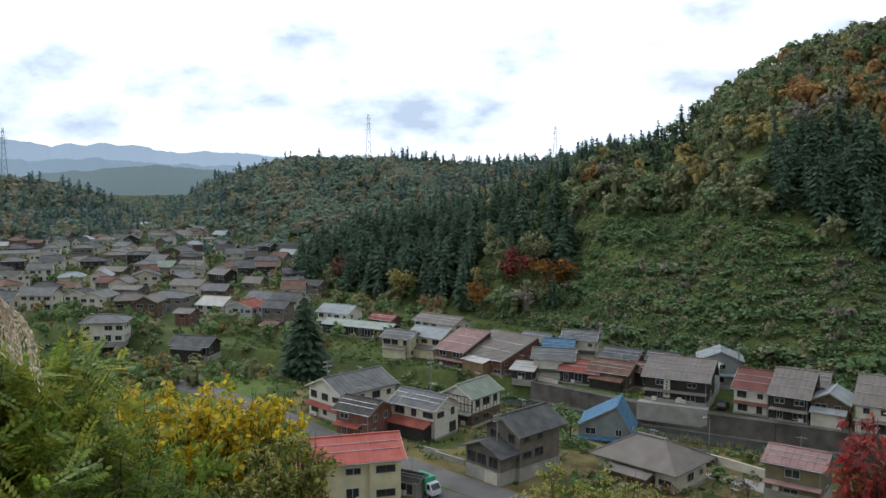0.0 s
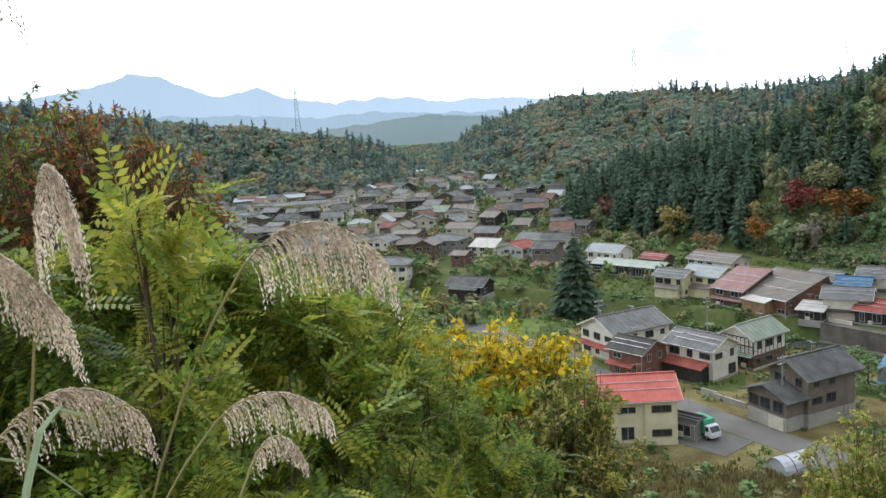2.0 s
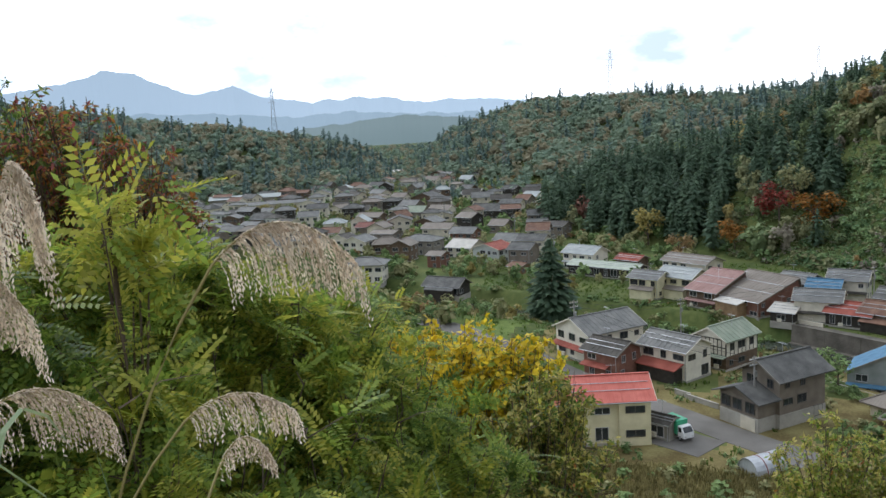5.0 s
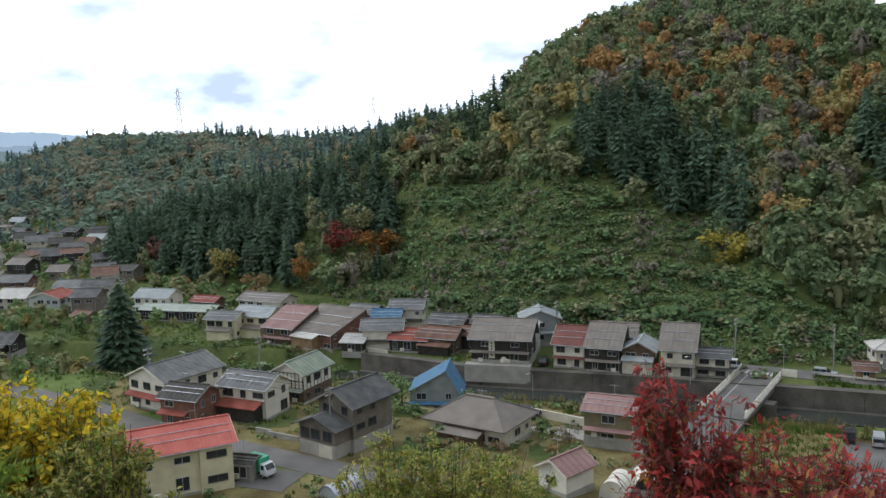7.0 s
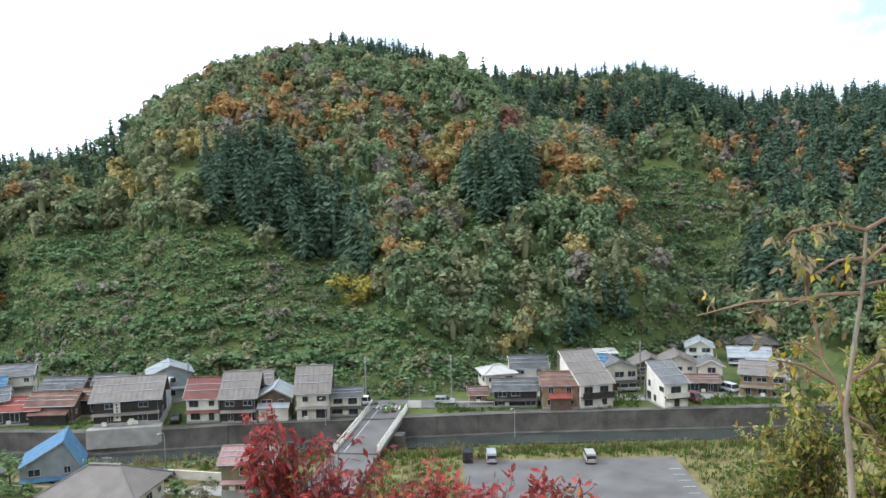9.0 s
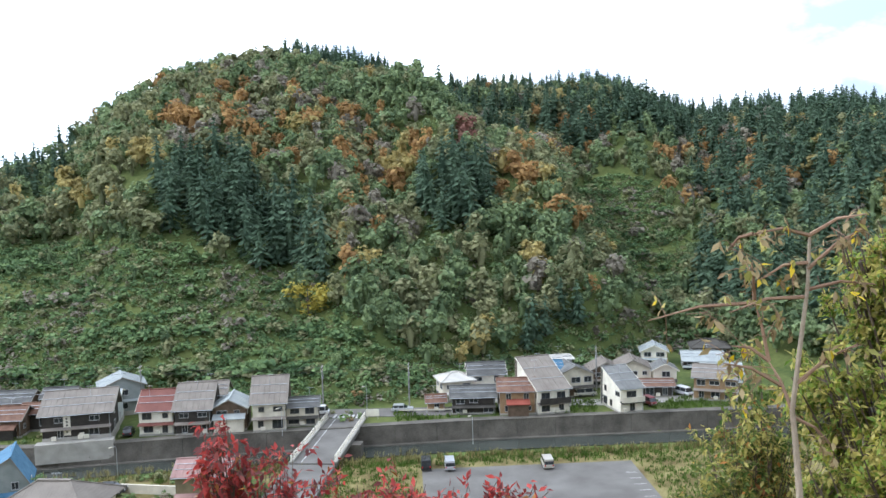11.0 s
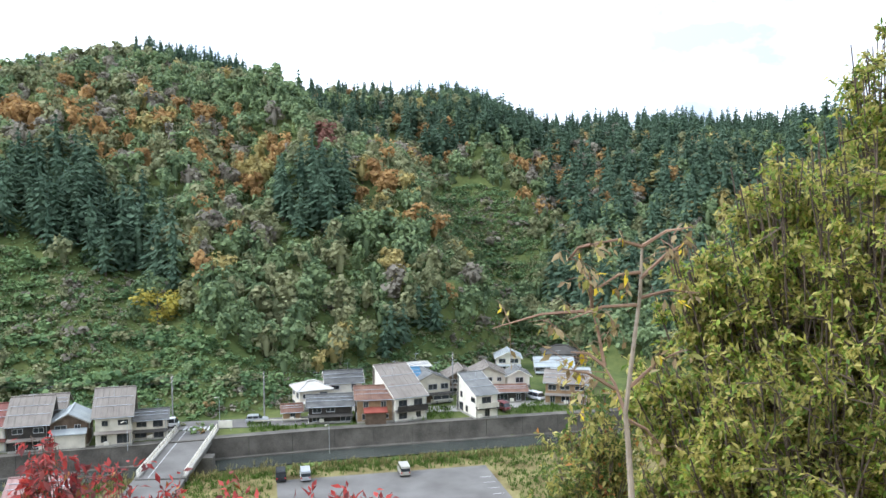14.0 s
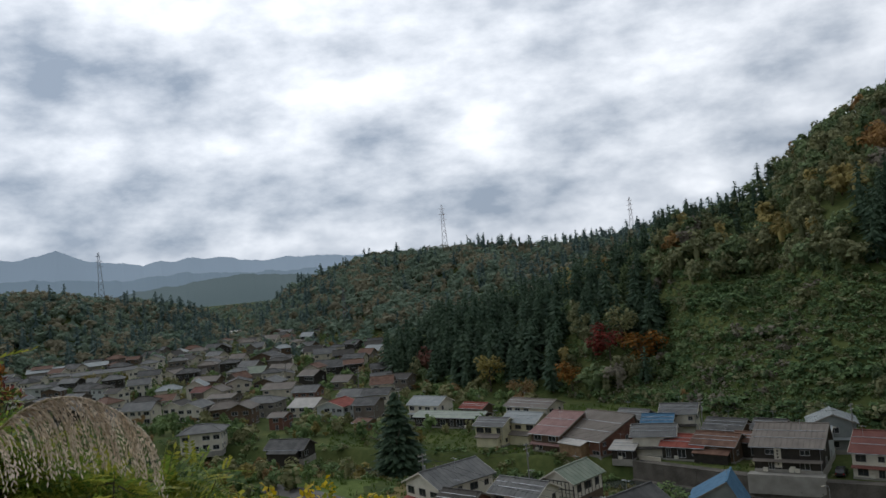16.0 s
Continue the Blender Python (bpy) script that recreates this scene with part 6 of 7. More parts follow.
shrub("locust_sapling", "young locust shoot with pale green feathery leaves", foot(-36.2, 3.6), [(S(-36.0, -3.6, 3.6), (0.16, 0.16, 0.22))], "pinnate", 0.22, [("lime", 0.6, 0), ("locust", 0.4, 0)], 5, 3, 104)
shrub("yellow_bush", "bush with golden yellow autumn leaves on top", foot(-15.5, 8.2), [(S(-17.5, -16.3, 8.2), (0.85, 0.7, 0.55)), (S(-13.2, -16.8, 8.2), (0.65, 0.7, 0.55)), (S(-20.5, -16.5, 7.6), (0.5, 0.6, 0.45))],
      "round", 0.068, [("lime", 0.30, 0), ("gold", 0.50, 0.3), ("locust", 0.20, 0)], 78, 18, 105)
shrub("small_leaved_bush", "dense green bush with rusty tinted leaves", foot(-11.5, 7.2), [(S(-11.0, -21.5, 7.2), (0.6, 0.6, 0.55)), (S(-14.5, -24, 6.8), (0.75, 0.6, 0.6)), (S(-9.4, -24.5, 7.0), (0.42, 0.5, 0.5)), (S(-10.2, -18.4, 7.4), (0.42, 0.5, 0.42))],
      "simple", 0.06, [("deep", 0.42, 0), ("olive", 0.34, 0), ("lime", 0.16, 0.5), ("rust", 0.08, 0.3)], 50, 20, 106)
shrub("red_leaved_tree", "tree with dark red-brown autumn leaves", foot(-38.5, 12), [(S(-39.5, -0.6, 12), (0.95, 0.9, 0.75)), (S(-35.5, -2.2, 12), (0.75, 0.7, 0.6)), (S(-33.8, -5.2, 12), (0.5, 0.6, 0.6)), (S(-43, -1.5, 12), (0.8, 0.8, 0.8))],
      "simple", 0.10, [("rust", 0.36, 0), ("wine", 0.16, 0), ("deep", 0.30, 0), ("olive", 0.18, 0)], 40, 13, 107, "tree", thick=0.06)
shrub("green_tree", "green tree behind the red-leaved one", foot(-45, 15), [(S(-42, 0.6, 15), (1.0, 1.0, 0.75)), (S(-46.5, -1.5, 14), (1.4, 1.2, 1.0))], "simple", 0.12, [("deep", 0.7, 0), ("locust", 0.2, 0), ("rust", 0.1, 0)], 36, 12, 108, "tree", thick=0.06)
shrub("dark_tree", "tall dark tree with dense brownish foliage", foot(-53, 14), [(S(-52, 5.5, 14), (1.7, 1.5, 1.3)), (S(-49.2, 9, 14), (0.95, 1.0, 1.1)), (S(-57, 9, 14), (1.6, 1.6, 1.8)), (S(-53, -3, 13), (1.6, 1.4, 1.0)), (S(-47.5, 6.0, 14), (0.7, 0.8, 1.0)), (S(-50, 3.0, 13.5), (1.2, 1.0, 0.9))], "simple", 0.14,
      [("deep", 0.74, 0), ("wine", 0.08, 0), ("olive", 0.18, 0)], 50, 16, 109, "tree", thick=0.1)
shrub("olive_bush", "olive-green bush turning yellow and brown", foot(10, 9.5), [(S(7.5, -21.5, 9.2), (0.55, 0.6, 0.5)), (S(12.5, -21.4, 9.2), (0.65, 0.6, 0.5)), (S(16, -22, 9), (0.5, 0.6, 0.5)), (S(9.5, -25.5, 8.6), (1.0, 0.7, 0.5))],
      "simple", 0.058, [("olive", 0.52, 0), ("locust", 0.26, 0), ("lime", 0.12, 0.2), ("rust", 0.1, 0.2)], 55, 22, 110)
shrub("red_bush", "bush with crimson autumn leaves and bare twigs", foot(30, 4.9), [(S(25.2, -15.6, 4.9), (0.15, 0.15, 0.24)), (S(27.9, -18.0, 4.9), (0.27, 0.27, 0.28)), (S(31.5, -20.4, 4.8), (0.36, 0.36, 0.26)), (S(35.8, -20.4, 4.8), (0.36, 0.36, 0.24)), (S(39.8, -20.8, 4.8), (0.34, 0.36, 0.22)), (S(43.6, -20.2, 4.8), (0.2, 0.22, 0.2)), (S(26, -23, 4.7), (0.4, 0.4, 0.3)), (S(34, -24.5, 4.5), (0.6, 0.4, 0.3))],
      "simple", 0.06, [("crimson", 0.60, 0), ("wine", 0.22, 0), ("rust", 0.13, 0), ("lime", 0.05, 0)], 50, 5, 111, thick=0.02)
shrub("broadleaf_tree", "tall tree with dense yellow-green leaves", foot(77, 6.8), [(S(81, 3.0, 6.8), (0.9, 0.9, 0.85)), (S(74.5, -1.5, 6.6), (0.75, 0.7, 0.75)), (S(69.5, -6.5, 6.4), (0.62, 0.6, 0.7)), (S(72, -14, 6.0), (0.9, 0.7, 0.75)), (S(66.5, -14.5, 5.9), (0.5, 0.5, 0.6)),
      (S(80, -10, 6.2), (0.9, 0.9, 0.9)), (S(63.5, -19.5, 5.8), (0.35, 0.4, 0.35)), (S(75.5, 6.6, 6.8), (0.35, 0.35, 0.42)), (S(69.0, 0.2, 6.5), (0.32, 0.32, 0.34)), (S(64.5, -5.0, 6.2), (0.26, 0.26, 0.36)), (S(63.2, -12.5, 6.0), (0.3, 0.3, 0.34))],
      "simple", 0.054, [("olive", 0.54, 0), ("locust", 0.28, 0), ("lime", 0.13, 0), ("rust", 0.05, 0)], 62, 27, 112, "tree", thick=0.05)
shrub("russet_tree", "small russet-green tree on the slope", foot(59.5, 13), [(S(59.8, -13.2, 13), (0.75, 0.8, 0.85)), (S(58.3, -17.5, 13), (0.8, 0.8, 0.9)), (S(61.5, -17.5, 13), (0.9, 0.9, 1.0)), (S(57.5, -21.5, 12.5), (0.7, 0.8, 0.7))],
      "simple", 0.11, [("olive", 0.5, 0), ("deep", 0.34, 0), ("rust", 0.16, 0.2)], 30, 13, 113, "tree")

# a half-bare sapling with dry leaves
sap = root("bare_sapling", *foot(61.2, 4.9), 0, "thin half-bare sapling with curled dry leaves", "tree")
O = Vector(foot(61.2, 4.9))
K = lambda az, el, d=4.9: spot(az, el, d) - O
bm = bmesh.new()
tube(bm, [Vector((0, 0, -0.2)), K(61.1, -19.1), K(60.8, -15.5), K(60.6, -13.6)], [0.021, 0.019, 0.016, 0.014], 8)
tube(bm, [K(60.6, -13.6), K(61.0, -10), K(61.4, -6.5), K(61.5, -3.4)], [0.013, 0.012, 0.010, 0.007], 7)
part("pale_stem", bm, PALE_TWIG, sap)
SPRAYS = [(60.6, -13.6, 59.3, -10.8), (59.3, -10.8, 58.5, -7.4), (58.5, -7.4, 52.3, -8.6), (58.5, -7.4, 58.3, -5.0), (61.5, -3.4, 58.4, -3.3), (61.5, -3.4, 64.4, -2.2), (61.4, -5.4, 64.6, -2.9), (61.3, -6.6, 65.0, -6.2),
          (61.2, -7.0, 57.0, -8.0), (60.0, -12.2, 56.6, -11.0), (60.9, -12.0, 64.0, -9.6), (58.4, -3.3, 56.9, -4.4), (61.4, -5.0, 58.8, -6.0), (60.7, -14.0, 63.0, -15.6), (59.3, -10.8, 57.2, -10.0)]
rng = np.random.default_rng(9)
LP, LD = [], []
for a0, e0, a1, e1 in SPRAYS:
    dd = rng.uniform(-0.25, 0.25)
    p0, p1 = K(a0, e0), K(a1, e1, 4.9 + dd)
    m = (p0 + p1) / 2 + Vector((0, 0, 0.03))
    bm = bmesh.new()
    tube(bm, [p0, m, p1], [0.011, 0.008, 0.003], 5)
    for k in range(5):
        q = rng.uniform(0.3, 1.0)
        a = p0.lerp(p1, q)
        e = a + Vector(rng.normal(0, 0.10, 3)) + Vector((0, 0, -0.02))
        tube(bm, [a, (a + e) / 2 + Vector((0, 0, 0.02)), e], [0.003, 0.002, 0.001], 3)
        for j in range(4):
            LP.append(a.lerp(e, rng.uniform(0.3, 1.0)))
            LD.append(rng.normal(0, 0.5, 3) + np.array([0, 0, -0.7]))
    part("branch", bm, RED_TWIG, sap)
v, f, owner = leaves(rng, "simple", np.array(LP), np.array(LD), 0.065, 0.1)
tagged(soup("dry_leaves", v, f, [NEAR_LEAF["dry"], NEAR_LEAF["gold"], NEAR_LEAF["olive"]], rng.choice(3, len(LP), p=[0.62, 0.08, 0.3])[owner], sap), kind="stuff")

# silver grass: arching stems with drooping feathery plumes
PLUME = surface("silvery tan grass plumes", (0.497, 0.407, 0.305), (0.913, 0.798, 0.657), 0.8, 0.1, 60.0, 0.0, space="World", island=0.6, spec=0.2, translucent=0.35)
PLUME_PINK = surface("pinkish tan grass plumes", (0.435, 0.320, 0.255), (0.760, 0.606, 0.504), 0.8, 0.1, 60.0, 0.0, space="World", island=0.6, spec=0.2, translucent=0.35)
STALK = surface("straw-yellow grass stalk", (0.20, 0.17, 0.06), (0.36, 0.31, 0.13), 0.6, 0.3, 20.0, 0.1, spec=0.3)
BLADE = surface("long green grass blades", (0.06, 0.10, 0.03), (0.20, 0.26, 0.11), 0.5, 0.3, 12.0, 0.1, island=0.5, translucent=0.25)


def grass_plume(a0, e0, a1, e1, apex, drop, d, strands, seed, pink=False, foot_az=None):
    """a0, e0: where the plume begins; a1, e1: the end of its axis; apex: how high it arches; drop: length of the strands in degrees."""
    r = np.random.default_rng(seed)
    p0, p1 = spot(a0, e0, d), spot(a1, e1, d * r.uniform(0.92, 1.08))
    pm = (p0 + p1) / 2
    lift = EYE + d * math.tan(radians(apex))
    pm.z = 2 * lift - (p0.z + p1.z) / 2
    fa = a0 - 14 if foot_az is None else foot_az
    g = Vector(foot(fa, d * 1.05))
    ob = root("silver_grass", *g, 0, "arching silver grass stem with a drooping tan plume", "grass", "silver grass plumes")
    q = lambda t: (p0 * (1 - t) ** 2 + pm * 2 * t * (1 - t) + p1 * t * t) - g
    away = (pm - p0).normalized()
    bm = bmesh.new()
    b1 = p0 - g - away * 0.5
    b1.z = min(b1.z, (p0 - g).z * 0.75)
    tube(bm, [Vector((0, 0, -0.1)) * (1 - t) ** 2 + b1 * 2 * t * (1 - t) + (p0 - g) * t * t for t in np.linspace(0, 1, 12)] + [q(t) for t in np.linspace(0.15, 1, 7)],
         [0.0026] * 12 + list(np.linspace(0.002, 0.0008, 7)), 5)
    part("stalk", bm, STALK, ob)
    length = 1.6 * d * math.tan(radians(drop / 2))
    C, N = [], []
    side_ = Vector((away.y, -away.x, 0)).normalized() if abs(away.z) < 0.95 else Vector((1, 0, 0))
    for i in range(int(strands * 1.9)):
        t0 = r.uniform(0.0, 1.0) ** 0.85
        s = q(t0)
        t1 = min(t0 + 0.02, 1.0)
        along_ = (q(t1) - q(max(t1 - 0.04, 0))).normalized()
        L = length * r.uniform(0.7, 1.08) * (0.75 + 0.4 * math.sin(math.pi * min(t0 + 0.15, 1.0)))
        out_ = along_ * r.uniform(0.7, 1.15) + side_ * r.normal(0, 0.16)
        n = max(10, int(L / 0.006))
        u = np.linspace(0, 1, n)
        px = np.array(s)[None] + np.array(out_)[None] * (L * 0.75 * (u - 0.42 * u * u))[:, None] + np.array([0, 0, -1.0])[None] * (L * 0.95 * u ** 1.7)[:, None]
        px += np.cumsum(r.normal(0, 0.0006, (n, 3)), 0)
        tan = np.gradient(px, axis=0)
        C.append(px)
        N.append(unit(tan + r.normal(0, 0.35, (n, 3)) * np.linalg.norm(tan, axis=1, keepdims=True)))
    C, N = np.concatenate(C), np.concatenate(N)
    w = unit(np.cross(N, r.normal(size=C.shape)))
    hl, hw = 0.0050, 0.0016
    v = np.stack([C - N * hl, C + w * hw, C + N * hl, C - w * hw], 1).reshape(-1, 3)
    tagged(soup("plume", v, np.arange(len(v)).reshape(-1, 4), [PLUME_PINK if pink else PLUME], None, ob), kind="stuff")


for spec_ in [(-28.9, -6.9, -21.4, -7.2, -4.9, 4.6, 1.7, 90, 1), (-44.4, -6.2, -37.8, -8.6, -4.6, 4.6, 1.75, 95, 2), (-38.9, -5.5, -36.6, -3.6, -0.9, 5.4, 1.7, 60, 3), (-48.2, -8.0, -44.0, -7.4, -5.8, 3.2, 1.75, 55, 4),
              (-53.2, -12, -50.4, -9.6, -7.2, 5.8, 1.7, 60, 5), (-47.6, -12.6, -45.2, -12.4, -11.3, 1.8, 1.9, 30, 6), (-42.2, -14.4, -35.2, -14.3, -12.4, 4.0, 1.8, 80, 7), (-31.4, -15.2, -25.5, -15.2, -13.8, 2.8, 1.85, 70, 8),
              (-29.9, -18.0, -26.9, -18.2, -17.0, 1.9, 1.85, 45, 9), (-54.6, 4.0, -51.0, 6.4, 8.2, 6.0, 1.6, 60, 10), (-54.6, -16.6, -51.8, -17.4, -14.8, 4.0, 1.6, 50, 11), (-46.8, -16.0, -43.6, -16.2, -13.9, 3.2, 1.8, 40, 12),
              (-20.0, -24.2, -13.6, -25.4, -22.9, 2.0, 1.8, 60, 13), (-11.4, -25.0, -2.0, -26.4, -24.2, 2.6, 1.75, 70, 14), (-33.6, -25.6, -29.2, -26.4, -24.4, 2.2, 1.7, 45, 15), (-57.5, -7.5, -54.8, -6.4, -5.0, 4.4, 1.6, 50, 16)]:
    grass_plume(*spec_, pink=spec_[-1] in (6, 12))
grass_plume(-43.4, 6.2, -38.2, 7.2, 9.6, 3.6, 1.6, 14, 17, foot_az=-48)
# blades
rngb = np.random.default_rng(3)
for i in range(34):
    az0 = rngb.uniform(-58, -26) if i < 26 else rngb.uniform(-26, -8)
    d0 = rngb.uniform(1.3, 1.9)
    g = Vector(foot(az0, d0))
    tuft = root("grass_blade", *g, 0, "long arching green grass blade beside the plumes", "grass", "grass blades")
    h = (EYE + d0 * math.tan(radians(rngb.uniform(-25, -15)))) - g.z
    lean = Vector((rngb.normal(0, 0.28), rngb.normal(0, 0.28), 0))
    bm = bmesh.new()
    rows_ = []
    wv = Vector((rngb.normal(), rngb.normal(), 0)).normalized() * 0.007
    for t in np.linspace(0, 1, 9):
        p = Vector((0, 0, h)) * (1.5 * t - 0.62 * t * t) + lean * (t * t * 1.6)
        k = wv * (1 - t) ** 0.5
        rows_.append([bm.verts.new(p - k), bm.verts.new(p + Vector((0, 0, -0.003))), bm.verts.new(p + k)])
    for a, b in zip(rows_, rows_[1:]):
        bm.faces.new((a[0], a[1], b[1], b[0]))
        bm.faces.new((a[1], a[2], b[2], b[1]))
    part("blade", bm, BLADE, tuft)
WIDE_BLADE = surface("broad pale green grass blades", (0.22, 0.30, 0.14), (0.46, 0.52, 0.34), 0.45, 0.3, 14.0, 0.1, island=0.4, translucent=0.3)
for i in range(46):
    az0, d0 = rngb.uniform(-60, -38), rngb.uniform(1.15, 1.6)
    g = Vector(foot(az0, d0))
    tuft = root("grass_blade", *g, 0, "broad arching pale green grass blade", "grass", "grass blades")
    h = d0 * math.tan(radians(rngb.uniform(-21, -9) - max(0, az0 + 46) * 0.6)) + EYE - g.z
    reach = rngb.uniform(0.15, 0.6)
    turn = rngb.uniform(0, 2 * math.pi)
    lean = Vector((math.cos(turn), math.sin(turn), 0)) * reach
    wv = Vector((-math.sin(turn), math.cos(turn), 0)) * rngb.uniform(0.006, 0.012)
    bm = bmesh.new()
    rows_ = []
    for t in np.linspace(0, 1, 12):
        p = Vector((0, 0, h)) * (2.05 * t - 1.05 * t * t - 0.5 * max(0, t - 0.6) ** 2 * reach * 4) + lean * t ** 1.8
        k = wv * min(1, 0.5 + t) * (1 - t ** 3) ** 0.7
        rows_.append([bm.verts.new(p - k), bm.verts.new(p + Vector((0, 0, -0.004))), bm.verts.new(p + k)])
    for a, b in zip(rows_, rows_[1:]):
        bm.faces.new((a[0], a[1], b[1], b[0]))
        bm.faces.new((a[1], a[2], b[2], b[1]))
    part("blade", bm, WIDE_BLADE, tuft)
# broad creeper leaves
vine = root("creeper", *foot(-50, 2.6), 0, "climbing creeper with broad grey-green leaves", "creeper")
rngv = np.random.default_rng(12)
O = np.array(vine.location)
pts = np.array([spot(a, e, 2.6) for a, e in ((-53, -1), (-52, -0.5), (-50.5, -1.5), (-49, 0.2), (-48, -1), (-51.5, -3), (-49.6, -3.4), (-47.6, -2.6), (-53.5, -3.2), (-50.6, 0.6), (-48.8, -2.2), (-52.4, -2))]) - O
v, f, owner = leaves(rngv, "round", pts, rngv.normal(size=pts.shape) * [1, 1, 0.3], 0.095)
soup("leaf_spray", v, f, [NEAR_LEAF["deep"]], None, vine)
bm = bmesh.new()
tube(bm, [Vector((0, 0, -0.1)), Vector(pts[5] * 0.6), Vector(pts[2]), Vector(pts[3])], [0.008, 0.006, 0.005, 0.003], 5)
part("vine_stem", bm, STALK, vine)


# ---- poles, wires, pylons ----
def utility_pole(x, y, g, h, label="grey concrete utility pole with crossarms", yaw=45):
    ob = root("utility_pole", x, y, g, yaw, label, "utility pole", "utility poles")
    bm = bmesh.new()
    tube(bm, [Vector((0, 0, -0.5)), Vector((0, 0, h))], [0.17, 0.10], 8)
    part("pole", bm, POLE, ob)
    for k, z in enumerate((h - 0.4, h - 1.2)):
        bm = bmesh.new()
        box(bm, -0.9, -0.06, z - 0.05, 0.9, 0.06, z + 0.05)
        part("crossarm", bm, METAL, ob)
        for s in (-0.8, -0.3, 0.3, 0.8):
            bm = bmesh.new()
            tube(bm, [Vector((s, 0, z + 0.05)), Vector((s, 0, z + 0.25))], [0.06, 0.05], 6)
            part("insulator", bm, WALLS["offwhite"], ob)
    bm = bmesh.new()
    tube(bm, [Vector((0.28, 0, h - 2.9)), Vector((0.28, 0, h - 2.1))], [0.2, 0.2], 8)
    part("transformer", bm, METAL, ob)


POLES = [(-20.1, 145.0, 3, 10.5), (7.6, 115.8, 3, 9.6), (88.8, 146.8, 1, 9.4), (103.9, 137.7, 1, 9.0), (141.0, 119.2, 1, 9.6), (36.5, 193, 1, 9.5), (-2.5, 170, 0, 8.5), (61.0, 172, 1.5, 9.5), (-62, 300, 0.6, 10), (-40, 250, 1, 9), (-100, 340, 0.6, 10)]
for p in POLES:
    utility_pole(*p)
WIRE = surface("black cable", (0.01, 0.01, 0.01), (0.02, 0.02, 0.02), 0.6, 1.0, 10.0, 0.0)


def cable(a, b, sag):
    bm = bmesh.new()
    a, b = Vector(a), Vector(b)
    tube(bm, [a.lerp(b, t) - Vector((0, 0, sag * 4 * t * (1 - t))) for t in np.linspace(0, 1, 10)], [0.025] * 10, 4)
    me = bpy.data.meshes.new("cable")
    bm.to_mesh(me)
    bm.free()
    me.materials.append(WIRE)
    tagged(new("cable", me), "thin black overhead cable between utility poles", "cable", "overhead cables")


top = lambda i: (POLES[i][0], POLES[i][1], POLES[i][2] + POLES[i][3] - 0.3)
for a, b in ((0, 1), (2, 3), (3, 4), (7, 2), (5, 7), (6, 5), (0, 6), (9, 8)):
    cable(top(a), top(b), 0.9)
    cable(tuple(np.array(top(a)) - (0, 0, 0.9)), tuple(np.array(top(b)) - (0, 0, 0.9)), 1.0)


def street_lamp(x, y, g, h):
    ob = root("street_lamp", x, y, g, 200, "slender grey street lamp beside the road", "street lamp", "street lamps")
    bm = bmesh.new()
    tube(bm, [Vector((0, 0, -0.3)), Vector((0, 0, h * 0.9)), Vector((0.2, 0, h)), Vector((1.0, 0, h + 0.1))], [0.07, 0.05, 0.045, 0.04], 6)
    part("post", bm, METAL, ob)
    bm = bmesh.new()
    box(bm, 0.8, -0.12, h + 0.02, 1.5, 0.12, h + 0.16, 0.03)
    part("lamp_head", bm, WALLS["offwhite"], ob)


for p in ((94.4, 139.3, 1, 5.4), (98.5, 112.0, 0, 5.0), (74.5, 138.0, 1, 5.0), (47.0, 146.0, -2.0, 5.0)):
    street_lamp(*p)


def pylon(az, d, base, h, tint, label):
    x, y = d * math.sin(radians(az)), d * math.cos(radians(az))
    ob = root("pylon", x, y, base, -az, label, "pylon", "power pylons")
    w0, w1 = h * 0.06, h * 0.012
    corner = lambda z, sx, sy: Vector((sx * (w0 + (w1 - w0) * z), sy * (w0 + (w1 - w0) * z), z * h))
    for sx in (-1, 1):
        for sy in (-1, 1):
            bm = bmesh.new()
            tube(bm, [corner(-0.05, sx, sy), corner(1, sx, sy)], [0.22, 0.14], 4)
            part("leg", bm, tint, ob)
    n = 9
    for i in range(n):
        z0, z1 = i / n, (i + 1) / n
        bm = bmesh.new()
        for (ax, ay), (bx, by) in (((-1, -1), (1, -1)), ((1, -1), (1, 1)), ((1, 1), (-1, 1)), ((-1, 1), (-1, -1))):
            tube(bm, [corner(z0, ax, ay), corner(z1, bx, by)], [0.11, 0.11], 3)
            tube(bm, [corner(z0, bx, by), corner(z1, ax, ay)], [0.11, 0.11], 3)
        part("lattice", bm, tint, ob)
    for z, r in ((0.72, 0.075), (0.82, 0.07), (0.92, 0.06)):
        for s in (-1, 1):
            bm = bmesh.new()
            tube(bm, [corner(z, s, 0), Vector((s * h * r, 0, z * h + 0.2))], [0.2, 0.08], 4)
            part("arm", bm, tint, ob)


PYLON_GREY = surface("weathered pylon steel", (0.16, 0.17, 0.18), (0.24, 0.25, 0.26), 0.6, 3.0, 5.0, 0.0, 0.3)
PYLON_RED = surface("faded red and white pylon steel", (0.42, 0.30, 0.28), (0.55, 0.5, 0.48), 0.6, 6.0, 1.0, 0.0)
pylon(-27.3, 735, ground_z(735 * math.sin(radians(-27.3)), 735 * math.cos(radians(-27.3))) + 2, 42, PYLON_GREY, "tall grey lattice pylon on the valley ridge")
pylon(-5.0, 770, ground_z(770 * math.sin(radians(-5)), 770 * math.cos(radians(-5))), 49, PYLON_RED, "tall red and white lattice pylon on the ridge")
pylon(7.5, 690, ground_z(690 * math.sin(radians(7.5)), 690 * math.cos(radians(7.5))), 36, PYLON_RED, "red and white lattice pylon behind the ridge")
